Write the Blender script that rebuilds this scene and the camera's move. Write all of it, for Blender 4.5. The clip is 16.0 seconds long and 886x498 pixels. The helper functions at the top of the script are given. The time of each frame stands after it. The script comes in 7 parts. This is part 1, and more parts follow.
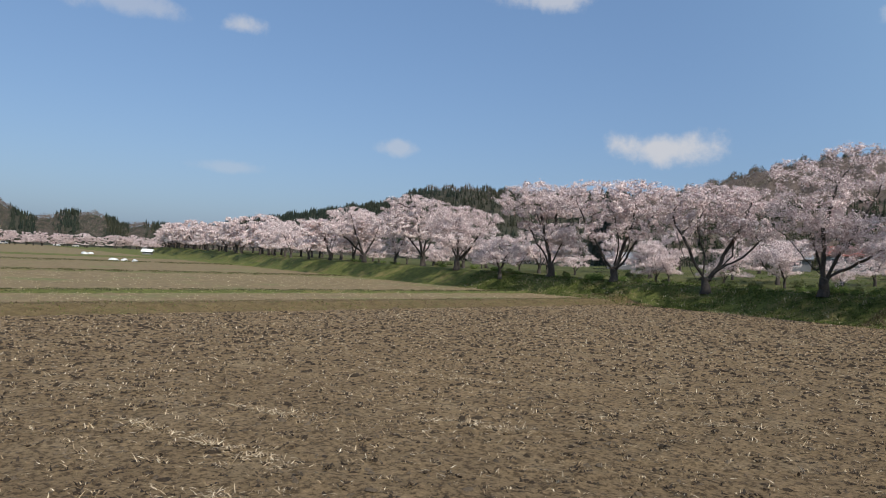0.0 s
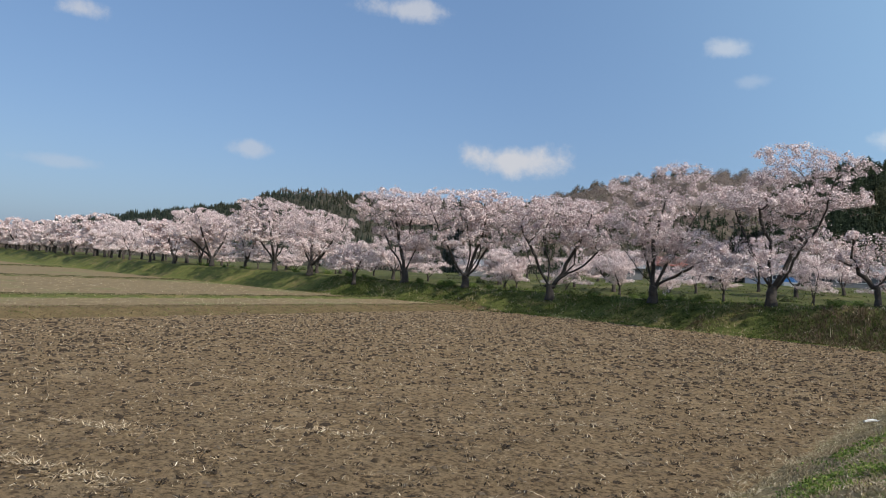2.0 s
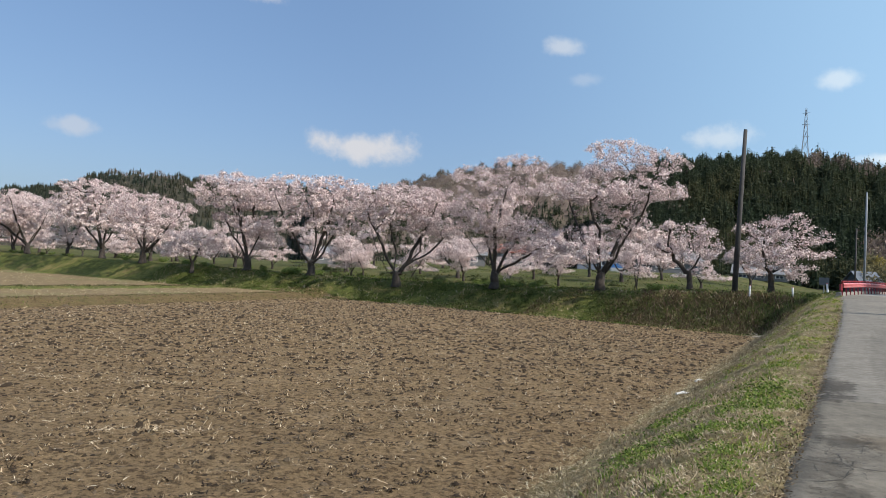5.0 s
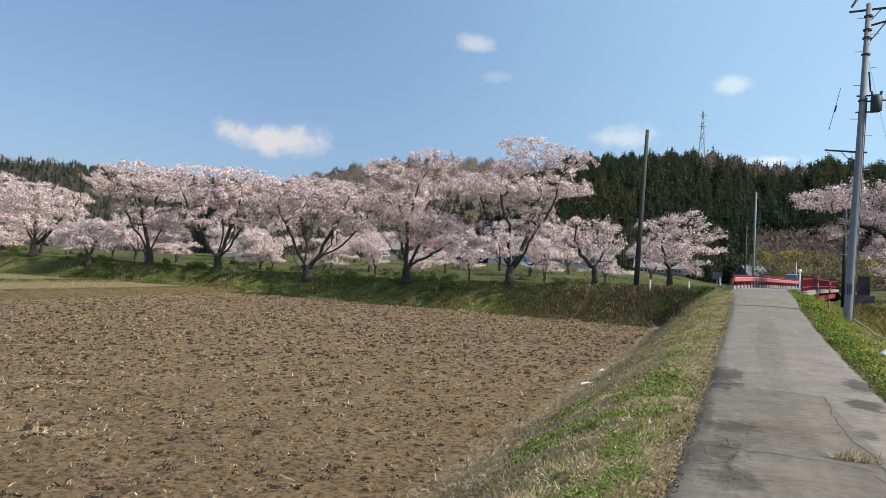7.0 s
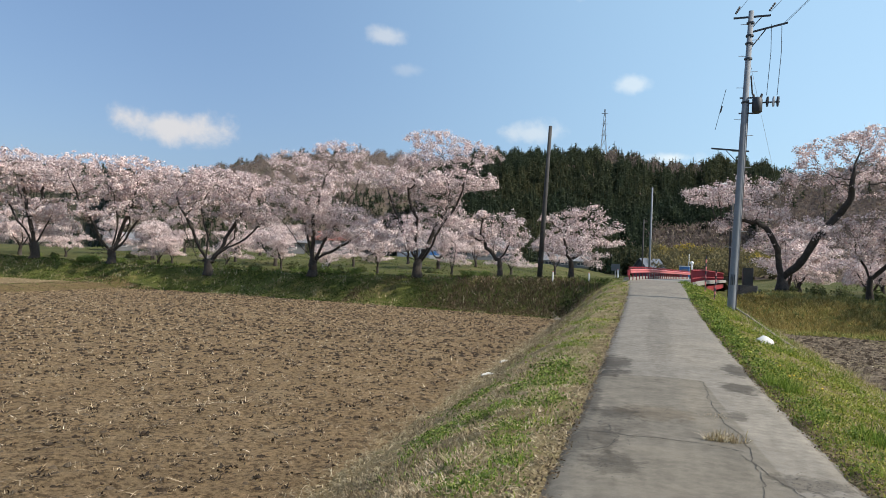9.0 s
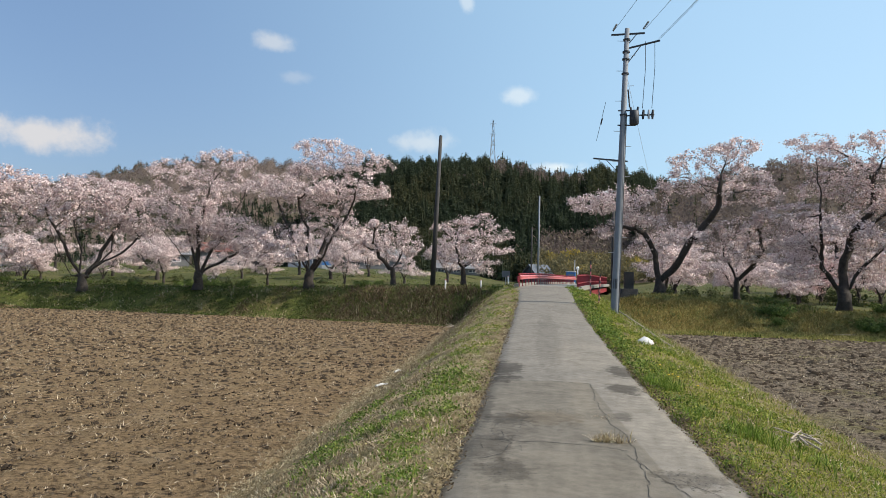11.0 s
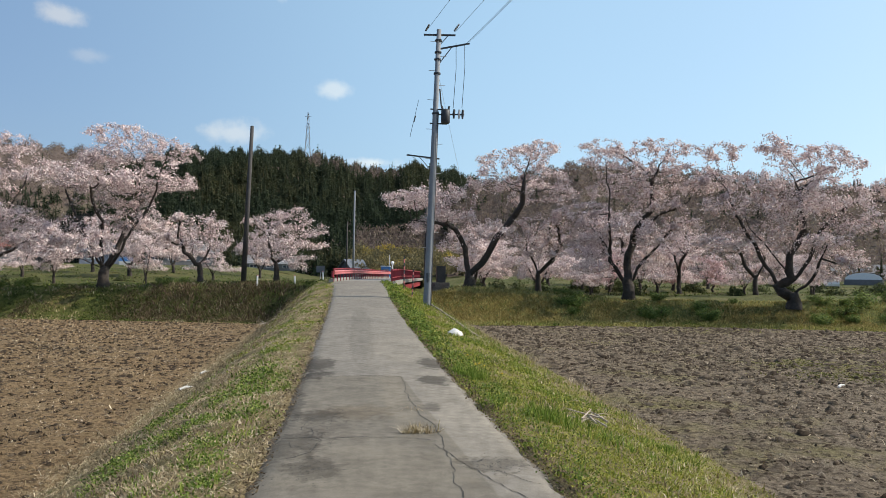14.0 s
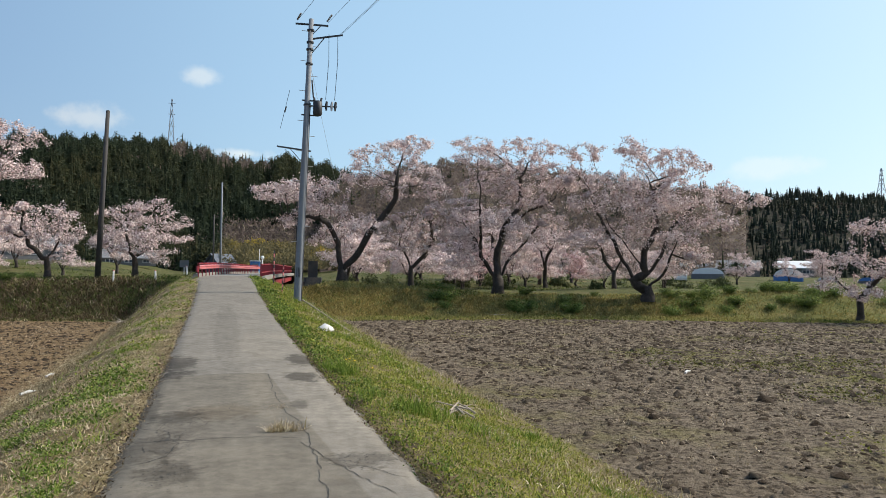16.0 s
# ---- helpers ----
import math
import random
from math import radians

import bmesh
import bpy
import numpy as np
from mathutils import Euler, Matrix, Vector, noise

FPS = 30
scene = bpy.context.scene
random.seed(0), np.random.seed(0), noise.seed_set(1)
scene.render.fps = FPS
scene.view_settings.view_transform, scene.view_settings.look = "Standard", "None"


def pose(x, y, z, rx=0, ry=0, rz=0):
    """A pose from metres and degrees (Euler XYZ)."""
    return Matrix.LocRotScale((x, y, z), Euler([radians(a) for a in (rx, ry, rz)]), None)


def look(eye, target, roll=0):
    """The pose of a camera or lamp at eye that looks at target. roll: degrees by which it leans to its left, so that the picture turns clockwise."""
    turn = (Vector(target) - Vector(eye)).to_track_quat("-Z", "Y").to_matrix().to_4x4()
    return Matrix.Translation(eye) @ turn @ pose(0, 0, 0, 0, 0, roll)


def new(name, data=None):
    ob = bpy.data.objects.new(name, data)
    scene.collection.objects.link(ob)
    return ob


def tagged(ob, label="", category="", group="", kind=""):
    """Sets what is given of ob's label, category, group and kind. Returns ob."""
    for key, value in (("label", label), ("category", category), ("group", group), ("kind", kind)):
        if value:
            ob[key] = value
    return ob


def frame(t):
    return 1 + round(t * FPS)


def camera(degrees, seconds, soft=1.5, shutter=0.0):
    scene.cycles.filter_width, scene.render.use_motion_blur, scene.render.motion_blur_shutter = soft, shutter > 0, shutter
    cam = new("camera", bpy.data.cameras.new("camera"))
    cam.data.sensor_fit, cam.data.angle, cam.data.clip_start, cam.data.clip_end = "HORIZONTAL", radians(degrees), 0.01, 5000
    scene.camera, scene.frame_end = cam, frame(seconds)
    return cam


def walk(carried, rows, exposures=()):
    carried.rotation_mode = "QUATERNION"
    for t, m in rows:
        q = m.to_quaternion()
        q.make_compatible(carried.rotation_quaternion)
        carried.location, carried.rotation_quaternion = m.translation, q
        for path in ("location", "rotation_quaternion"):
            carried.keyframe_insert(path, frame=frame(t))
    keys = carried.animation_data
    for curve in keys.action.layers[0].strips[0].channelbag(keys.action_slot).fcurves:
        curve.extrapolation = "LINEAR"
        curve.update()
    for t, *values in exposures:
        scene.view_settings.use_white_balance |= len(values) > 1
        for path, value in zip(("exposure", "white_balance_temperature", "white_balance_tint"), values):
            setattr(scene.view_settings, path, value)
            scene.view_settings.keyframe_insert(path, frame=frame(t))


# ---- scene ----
# The camera: a hand-held turn on the spot, from the paddies on the left to the fields on the right.
cam = camera(64.03, 16.0, soft=0.8)
PATH = [
    (0.0, pose(-0.257, -0.392, 1.627, 91.06, -2.49, 55.11)),
    (0.5, pose(-0.230, -0.360, 1.619, 91.28, -2.69, 52.72)),
    (1.0, pose(-0.228, -0.339, 1.610, 91.57, -3.08, 49.78)),
    (1.5, pose(-0.244, -0.319, 1.607, 91.87, -3.10, 46.66)),
    (2.0, pose(-0.256, -0.299, 1.602, 92.11, -3.12, 43.41)),
    (2.5, pose(-0.259, -0.286, 1.603, 92.11, -3.03, 40.63)),
    (3.0, pose(-0.245, -0.273, 1.607, 92.05, -2.90, 38.45)),
    (3.5, pose(-0.239, -0.255, 1.614, 92.00, -2.79, 36.48)),
    (4.0, pose(-0.236, -0.243, 1.618, 91.92, -2.76, 34.67)),
    (6.5, pose(-0.241, -0.241, 1.629, 91.52, -2.95, 25.75)),
    (7.0, pose(-0.207, -0.226, 1.625, 91.57, -2.93, 24.02)),
    (7.5, pose(-0.169, -0.203, 1.628, 91.64, -2.95, 22.35)),
    (8.0, pose(-0.122, -0.178, 1.635, 91.66, -2.85, 20.64)),
    (8.5, pose(-0.079, -0.151, 1.636, 91.49, -2.72, 18.94)),
    (9.0, pose(-0.037, -0.130, 1.631, 91.38, -2.68, 16.74)),
    (11.5, pose(-0.030, -0.024, 1.653, 92.56, -1.22, 6.14)),
    (12.0, pose(-0.016, -0.012, 1.652, 92.58, -1.07, 4.07)),
    (12.5, pose(0.000, 0.000, 1.650, 92.47, -0.89, 1.56)),
    (13.0, pose(0.017, 0.016, 1.650, 92.38, -0.81, -1.21)),
    (13.5, pose(0.026, 0.013, 1.652, 92.32, -0.83, -3.88)),
    (14.0, pose(0.024, 0.017, 1.649, 92.30, -0.87, -6.66)),
    (14.5, pose(0.028, 0.018, 1.649, 92.17, -0.94, -9.38)),
    (15.0, pose(0.035, 0.035, 1.647, 92.10, -0.93, -12.07)),
    (15.5, pose(0.050, 0.048, 1.641, 91.99, -0.87, -14.68)),
    (16.0, pose(0.081, 0.066, 1.636, 92.04, -0.77, -16.85)),
]
walk(cam, PATH, exposures=[(0.0, -0.06, 6400, 10), (3.5, 0.08, 6500, 10), (7.5, 0.24, 6700, 10), (16.0, 0.16, 6850, 10)])

# ---- sky and sun ----
SUN_AZ, SUN_EL = 90.0, 40.0        # degrees clockwise from the road's direction (+y), and above the horizon


def heading(az, el):
    """A unit direction: az degrees clockwise from +y, el degrees above the level."""
    a, e = radians(az), radians(el)
    return Vector((math.sin(a) * math.cos(e), math.cos(a) * math.cos(e), math.sin(e)))


def build_world():
    world = bpy.data.worlds.new("world")
    scene.world = world
    world.use_nodes = True
    nt = world.node_tree
    nt.nodes.clear()
    out = nt.nodes.new("ShaderNodeOutputWorld")
    bg = nt.nodes.new("ShaderNodeBackground")
    bg.inputs["Strength"].default_value = 0.115
    sky = nt.nodes.new("ShaderNodeTexSky")
    sky.sky_type, sky.sun_disc = "NISHITA", False
    sky.sun_elevation, sky.sun_rotation = radians(SUN_EL), radians(SUN_AZ)
    sky.air_density, sky.dust_density, sky.ozone_density = 1.0, 2.2, 2.5
    coord = nt.nodes.new("ShaderNodeTexCoord")
    noise_a = nt.nodes.new("ShaderNodeTexNoise")
    noise_a.inputs["Scale"].default_value, noise_a.inputs["Detail"].default_value = 17.0, 8.0
    noise_a.inputs["Roughness"].default_value = 0.62
    nt.links.new(coord.outputs["Generated"], noise_a.inputs["Vector"])

    def math_node(op, a, b=None, c=None):
        n = nt.nodes.new("ShaderNodeMath")
        n.operation = op
        for k, v in enumerate((a, b, c)):
            if v is None:
                continue
            if isinstance(v, (int, float)):
                n.inputs[k].default_value = v
            else:
                nt.links.new(v, n.inputs[k])
        return n.outputs[0]

    def dot(v):
        n = nt.nodes.new("ShaderNodeVectorMath")
        n.operation = "DOT_PRODUCT"
        n.inputs[1].default_value = v
        nt.links.new(coord.outputs["Generated"], n.inputs[0])
        return n.outputs["Value"]

    # small fair-weather clouds: az, el, half width, half height (degrees), thickness
    clouds = [(-38.4, 9.5, 6.4, 1.9, 1.0), (-71.7, 17.2, 2.2, 1.0, 0.7), (-80.0, 17.6, 5.5, 1.2, 0.45),
              (-59.3, 9.0, 2.2, 0.9, 0.5), (-72.2, 6.6, 3.4, 0.7, 0.3), (-47.0, 20.6, 4.6, 1.2, 0.75),
              (-22.4, 17.8, 1.9, 1.0, 0.6), (-20.4, 15.4, 1.8, 0.7, 0.25), (-2.6, 14.7, 2.4, 1.0, 0.6),
              (-10.1, 10.9, 3.4, 1.2, 0.6), (0.9, 9.1, 3.0, 0.7, 0.9), (-6.7, 21.6, 0.7, 1.0, 0.5),
              (41.5, 8.2, 5.0, 1.1, 0.5), (50.5, 10.5, 3.0, 0.8, 0.4)]
    total = None
    for az, el, w, h, thick in clouds:
        c = heading(az, el)
        right = heading(az + 90, 0)
        up = right.cross(c)
        du = math_node("MULTIPLY", dot(right), 57.3 / w)
        dv = math_node("MULTIPLY", math_node("SUBTRACT", dot(up), 0.0), 57.3 / h)
        r2 = math_node("ADD", math_node("MULTIPLY", du, du), math_node("MULTIPLY", dv, dv))
        front = math_node("GREATER_THAN", dot(c), 0.5)
        body = math_node("SUBTRACT", 1.0, math_node("SQRT", r2))
        lump = math_node("ADD", body, math_node("MULTIPLY", math_node("SUBTRACT", noise_a.outputs["Fac"], 0.5), 2.0))
        ramp = nt.nodes.new("ShaderNodeMapRange")
        ramp.interpolation_type = "SMOOTHSTEP"
        ramp.inputs["From Min"].default_value, ramp.inputs["From Max"].default_value = 0.08, 0.8
        ramp.inputs["To Max"].default_value = thick
        nt.links.new(lump, ramp.inputs["Value"])
        m = math_node("MULTIPLY", ramp.outputs["Result"], front)
        total = m if total is None else math_node("MAXIMUM", total, m)
    # thin veil towards the horizon
    mix = nt.nodes.new("ShaderNodeMix")
    mix.data_type = "RGBA"
    nt.links.new(total, mix.inputs["Factor"])
    even = nt.nodes.new("ShaderNodeMix")
    even.data_type = "RGBA"
    even.inputs["Factor"].default_value = 0.35
    even.inputs["B"].default_value = (1.85, 3.45, 6.4, 1.0)
    nt.links.new(sky.outputs["Color"], even.inputs["A"])
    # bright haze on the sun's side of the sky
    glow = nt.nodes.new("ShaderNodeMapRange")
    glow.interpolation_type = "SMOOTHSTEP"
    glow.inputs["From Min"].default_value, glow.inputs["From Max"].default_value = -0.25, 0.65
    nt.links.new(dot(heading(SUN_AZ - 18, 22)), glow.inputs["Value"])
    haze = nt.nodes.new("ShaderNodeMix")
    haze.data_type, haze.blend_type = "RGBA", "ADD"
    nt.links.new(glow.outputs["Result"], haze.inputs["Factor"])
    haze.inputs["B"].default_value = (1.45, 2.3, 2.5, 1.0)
    nt.links.new(even.outputs["Result"], mix.inputs["A"])
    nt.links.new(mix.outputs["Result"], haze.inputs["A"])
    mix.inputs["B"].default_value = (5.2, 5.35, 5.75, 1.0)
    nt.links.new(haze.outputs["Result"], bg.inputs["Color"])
    nt.links.new(bg.outputs["Background"], out.inputs["Surface"])


build_world()
sun = new("sun", bpy.data.lights.new("sun", "SUN"))
sun.data.energy, sun.data.angle, sun.data.color = 5.0, radians(0.5), (1.0, 0.93, 0.83)
sun.matrix_world = look(heading(SUN_AZ, SUN_EL) * 100, (0, 0, 0))


# ---- materials ----
def material(name):
    m = bpy.data.materials.new(name)
    m.use_nodes = True
    nt = m.node_tree
    return m, nt, nt.nodes["Principled BSDF"]


def noise_tex(nt, scale, detail=6.0, rough=0.6, coords="Object", stretch=None):
    tc = nt.nodes.new("ShaderNodeTexCoord")
    n = nt.nodes.new("ShaderNodeTexNoise")
    n.inputs["Scale"].default_value, n.inputs["Detail"].default_value, n.inputs["Roughness"].default_value = scale, detail, rough
    if stretch:
        mp = nt.nodes.new("ShaderNodeMapping")
        mp.inputs["Scale"].default_value = stretch
        nt.links.new(tc.outputs[coords], mp.inputs["Vector"])
        nt.links.new(mp.outputs["Vector"], n.inputs["Vector"])
    else:
        nt.links.new(tc.outputs[coords], n.inputs["Vector"])
    return n.outputs["Fac"]


def ramp_of(nt, value, stops):
    r = nt.nodes.new("ShaderNodeValToRGB")
    e = r.color_ramp.elements
    while len(e) < len(stops):
        e.new(0.5)
    for k, (p, c) in enumerate(stops):
        e[k].position, e[k].color = p, (*c, 1.0)
    nt.links.new(value, r.inputs["Fac"])
    return r.outputs["Color"]


def mixed(nt, factor, a, b, mode="MIX"):
    n = nt.nodes.new("ShaderNodeMix")
    n.data_type, n.blend_type = "RGBA", mode
    for v, key in ((factor, "Factor"), (a, "A"), (b, "B")):
        if isinstance(v, (int, float)):
            n.inputs[key].default_value = v
        elif isinstance(v, tuple):
            n.inputs[key].default_value = (*v, 1.0)
        else:
            nt.links.new(v, n.inputs[key])
    return n.outputs["Result"]


def ramp01(nt, value, lo, hi):
    n = nt.nodes.new("ShaderNodeMapRange")
    n.inputs["From Min"].default_value, n.inputs["From Max"].default_value = lo, hi
    nt.links.new(value, n.inputs["Value"])
    return n.outputs["Result"]


def bump(nt, bsdf, height, strength, distance):
    b = nt.nodes.new("ShaderNodeBump")
    b.inputs["Strength"].default_value, b.inputs["Distance"].default_value = strength, distance
    nt.links.new(height, b.inputs["Height"])
    nt.links.new(b.outputs["Normal"], bsdf.inputs["Normal"])


def ground_material(name, dark, light, patch, patch_amount, grain, rel=0.05, patch_scale=0.5, crumbs=0.0):
    """Earth or turf: two colours by a broad and a fine noise, patches of a third, fine relief. crumbs scales the specks
    of painted pit shade.
    """
    m, nt, b = material(name)
    broad, fine, tiny = noise_tex(nt, 0.9, 5), noise_tex(nt, grain, 6, 0.7), noise_tex(nt, grain * 4.5, 4, 0.7)
    c = mixed(nt, ramp01(nt, fine, 0.3, 0.72), dark, light)
    spots = noise_tex(nt, patch_scale, 6, 0.68)
    c = mixed(nt, ramp01(nt, spots, 0.62 - 0.25 * patch_amount, 0.78 - 0.25 * patch_amount), c, patch)
    c = mixed(nt, 0.55, c, ramp_of(nt, broad, [(0.3, (0.72, 0.7, 0.68)), (0.7, (1.2, 1.2, 1.2))]), "MULTIPLY")
    c = mixed(nt, 0.6, c, ramp_of(nt, tiny, [(0.3, (0.6, 0.6, 0.6)), (0.65, (1.25, 1.25, 1.25))]), "MULTIPLY")
    if crumbs:
        # dark specks paint shade into small soil pits, with paler grains between
        pit_shade = noise_tex(nt, crumbs, 5, 0.75)
        c = mixed(nt, 0.85, c, ramp_of(nt, pit_shade, [(0.36, (1.25, 1.25, 1.25)), (0.5, (1.0, 1.0, 1.0)), (0.58, (0.32, 0.3, 0.28))]), "MULTIPLY")
    nt.links.new(c, b.inputs["Base Color"])
    b.inputs["Roughness"].default_value, b.inputs["Specular IOR Level"].default_value = 0.95, 0.15
    bump(nt, b, mixed(nt, 0.5, fine, tiny), 1.0, rel)
    return m


def plain(name, color, rough=0.6, metal=0.0, vary=0.25, scale=6.0, rel=0.0):
    m, nt, b = material(name)
    n = noise_tex(nt, scale, 6, 0.65)
    n2 = noise_tex(nt, scale * 9, 4, 0.6)
    lo, hi = tuple(v * (1 - vary) for v in color), tuple(min(1, v * (1 + vary)) for v in color)
    c = mixed(nt, ramp01(nt, n, 0.3, 0.7), lo, hi)
    c = mixed(nt, 0.35, c, ramp_of(nt, n2, [(0.3, (0.75, 0.75, 0.75)), (0.7, (1.15, 1.15, 1.15))]), "MULTIPLY")
    nt.links.new(c, b.inputs["Base Color"])
    b.inputs["Roughness"].default_value, b.inputs["Metallic"].default_value = rough, metal
    if rel:
        bump(nt, b, n2, 0.7, rel)
    return m


def leafy(name, stops, translucent=0.3, patches=None):
    """Blades, petals and needles: each island its own tint, a little light shining through."""
    m, nt, b = material(name)
    geo = nt.nodes.new("ShaderNodeNewGeometry")
    c = ramp_of(nt, geo.outputs["Random Per Island"], stops)
    if patches:
        scale, other, lo, hi = patches
        c = mixed(nt, ramp01(nt, noise_tex(nt, scale, 4, 0.6), lo, hi), c, ramp_of(nt, geo.outputs["Random Per Island"], other))
    b.inputs["Roughness"].default_value, b.inputs["Specular IOR Level"].default_value = 0.75, 0.2
    nt.links.new(c, b.inputs["Base Color"])
    tr = nt.nodes.new("ShaderNodeBsdfTranslucent")
    nt.links.new(c, tr.inputs["Color"])
    mx = nt.nodes.new("ShaderNodeMixShader")
    mx.inputs["Fac"].default_value = translucent
    nt.links.new(b.outputs["BSDF"], mx.inputs[1])
    nt.links.new(tr.outputs["BSDF"], mx.inputs[2])
    nt.links.new(mx.outputs["Shader"], nt.nodes["Material Output"].inputs["Surface"])
    return m


M_SOIL = ground_material("dry_paddy_soil", (0.150, 0.104, 0.056), (0.315, 0.219, 0.120), (0.285, 0.21, 0.124), 0.25, 14.0, 0.1, 0.5, 7.5)
M_SOIL_R = ground_material("grey_tilled_soil", (0.108, 0.084, 0.060), (0.300, 0.243, 0.177), (0.17, 0.155, 0.053), 0.4, 14.0, 0.12, 0.22, 6.5)
M_TURF = ground_material("mixed_turf", (0.085, 0.066, 0.034), (0.24, 0.19, 0.10), (0.18, 0.17, 0.06), 0.35, 5.0, 0.05, 0.8)
M_LEVEE = ground_material("levee_turf", (0.050, 0.060, 0.017), (0.155, 0.165, 0.045), (0.21, 0.165, 0.07), 0.38, 3.0, 0.08, 0.35)
M_MEADOW = ground_material("meadow_turf", (0.040, 0.046, 0.015), (0.095, 0.100, 0.030), (0.14, 0.115, 0.05), 0.45, 1.6, 0.12, 0.15)
M_FAR_FIELD = ground_material("stubble_far", (0.14, 0.104, 0.058), (0.24, 0.178, 0.098), (0.145, 0.15, 0.06), 0.35, 1.6, 0.06, 0.10)
M_STRAW_BANK = ground_material("dry_grass_bank", (0.085, 0.06, 0.027), (0.17, 0.125, 0.06), (0.09, 0.085, 0.032), 0.3, 2.5, 0.07, 0.3)


# ---- mesh helpers ----
class Geo:
    """Collects vertices and faces for one mesh."""

    def __init__(self):
        self.v, self.f, self.n = [], [], 0

    def add(self, verts, faces):
        verts = np.asarray(verts, float)
        self.v.append(verts)
        self.f.extend([tuple(int(i) + self.n for i in face) for face in faces])
        self.n += len(verts)
        return self

    def box(self, lo, hi, m=None, cut=0.0):
        (x0, y0, z0), (x1, y1, z1) = lo, hi
        c = min(cut, (x1 - x0) / 3, (y1 - y0) / 3)
        ring = [(x0 + c, y0), (x1 - c, y0), (x1, y0 + c), (x1, y1 - c), (x1 - c, y1), (x0 + c, y1), (x0, y1 - c), (x0, y0 + c)] if c else [(x0, y0), (x1, y0), (x1, y1), (x0, y1)]
        k = len(ring)
        v = [(*p, z0) for p in ring] + [(*p, z1) for p in ring]
        f = [tuple(range(k))[::-1], tuple(range(k, 2 * k))] + [(i, (i + 1) % k, k + (i + 1) % k, k + i) for i in range(k)]
        if m is not None:
            v = [tuple(m @ Vector(p)) for p in v]
        return self.add(v, f)

    def tube(self, path, radii, sides=8, caps=True):
        path = [Vector(p) for p in path]
        radii = radii if hasattr(radii, "__len__") else [radii] * len(path)
        v, f = [], []
        ref = None
        for i, p in enumerate(path):
            d = (path[min(i + 1, len(path) - 1)] - path[max(i - 1, 0)]).normalized()
            if ref is None:
                ref = d.orthogonal().normalized()
            ref = (ref - d * ref.dot(d)).normalized()
            side = d.cross(ref)
            for k in range(sides):
                a = 2 * math.pi * k / sides
                v.append(tuple(p + (ref * math.cos(a) + side * math.sin(a)) * radii[i]))
        for i in range(len(path) - 1):
            for k in range(sides):
                f.append((i * sides + k, i * sides + (k + 1) % sides, (i + 1) * sides + (k + 1) % sides, (i + 1) * sides + k))
        if caps:
            f.append(tuple(range(sides))[::-1])
            f.append(tuple(range(len(path) * sides - sides, len(path) * sides)))
        return self.add(v, f)

    def mesh(self, name, mat, smooth=False):
        return make_mesh(name, np.concatenate(self.v), self.f, mat, smooth)


def make_mesh(name, verts, faces, mat, smooth=False):
    me = bpy.data.meshes.new(name)
    if isinstance(faces, list):
        me.from_pydata(np.asarray(verts, float).tolist(), [], faces)
    else:
        v, n, k = np.asarray(verts, np.float32), len(faces), faces.shape[1]
        me.vertices.add(len(v))
        me.vertices.foreach_set("co", v.ravel())
        me.loops.add(n * k)
        me.loops.foreach_set("vertex_index", np.ascontiguousarray(faces, np.int32).ravel())
        me.polygons.add(n)
        me.polygons.foreach_set("loop_start", np.arange(0, n * k, k, dtype=np.int32))
        me.update(calc_edges=True)
    for m in (mat if isinstance(mat, (list, tuple)) else [mat]):
        me.materials.append(m)
    if smooth:
        me.polygons.foreach_set("use_smooth", [True] * len(me.polygons))
    me.update()
    return me


def part(name, geo, mat, parent=None, label="", smooth=False):
    """Links a Geo (or a ready mesh) as one mesh object under its thing."""
    ob = new(name, geo.mesh(name, mat, smooth) if isinstance(geo, Geo) else geo)
    if parent is not None:
        ob.parent = parent
    return tagged(ob, label)


def thing(name, label, category, group="", kind="", at=None):
    """An Empty at the base of a thing, to parent its parts."""
    ob = new(name)
    ob.empty_display_size = 0.3
    if at is not None:
        ob.matrix_basis = at if isinstance(at, Matrix) else pose(*at)
    return tagged(ob, label, category, group, kind)


rng = np.random.default_rng(7)


# ---- the lie of the land ----
def smooth(t):
    t = np.clip(t, 0, 1)
    return t * t * (3 - 2 * t)


def road_c(y):
    return 0.5 - 0.0138 * np.clip(y, -200, 60)


ROAD_W = 1.235
_ry = np.arange(-60.0, 120.0, 0.5)
_rz = np.interp(_ry, [-60, 10, 13.5, 17.4, 24, 30, 33, 37, 45, 80, 120], [0, 0, 0.08, 0.2, 0.45, 0.82, 1.06, 1.28, 1.42, 1.5, 1.4])
_rz = np.convolve(np.pad(_rz, 4, mode="edge"), np.ones(9) / 9, "valid")


def road_z(y):
    return np.interp(y, _ry, _rz)


def foot_left(y):
    return -4.1 - 0.042 * (np.clip(y, -20, 46) - 8)


def foot_right(y):
    return 5.0 + 0.03 * (np.clip(y, -20, 46) - 8)


def dike_x(y):
    return -33.7 - 0.165 * np.clip(y, -40, 60)


def levee_foot(x):
    return np.interp(x, [-900, -600, -300, -120, -60, -42, -37, -27, -17, -6, 0, 6, 19, 35, 60, 200], [220, 150, 66, 46.5, 45.5, 47, 48.6, 48.0, 47.0, 44.6, 42, 40.5, 40.5, 35.5, 30, 20])


def levee_top(x):
    return np.interp(x, [-900, -400, -200, -111, -96, -80, -68, -54, -46, -36, -26, -17, -11, -5, 7.5, 13, 18, 26, 37, 80], [6, 3.8, 1.95, 1.12, 1.05, 0.97, 0.92, 0.6, 0.45, 0.42, 0.48, 0.70, 0.98, 1.14, 1.0, 0.7, 0.31, 0.29, 0.75, 0.6])


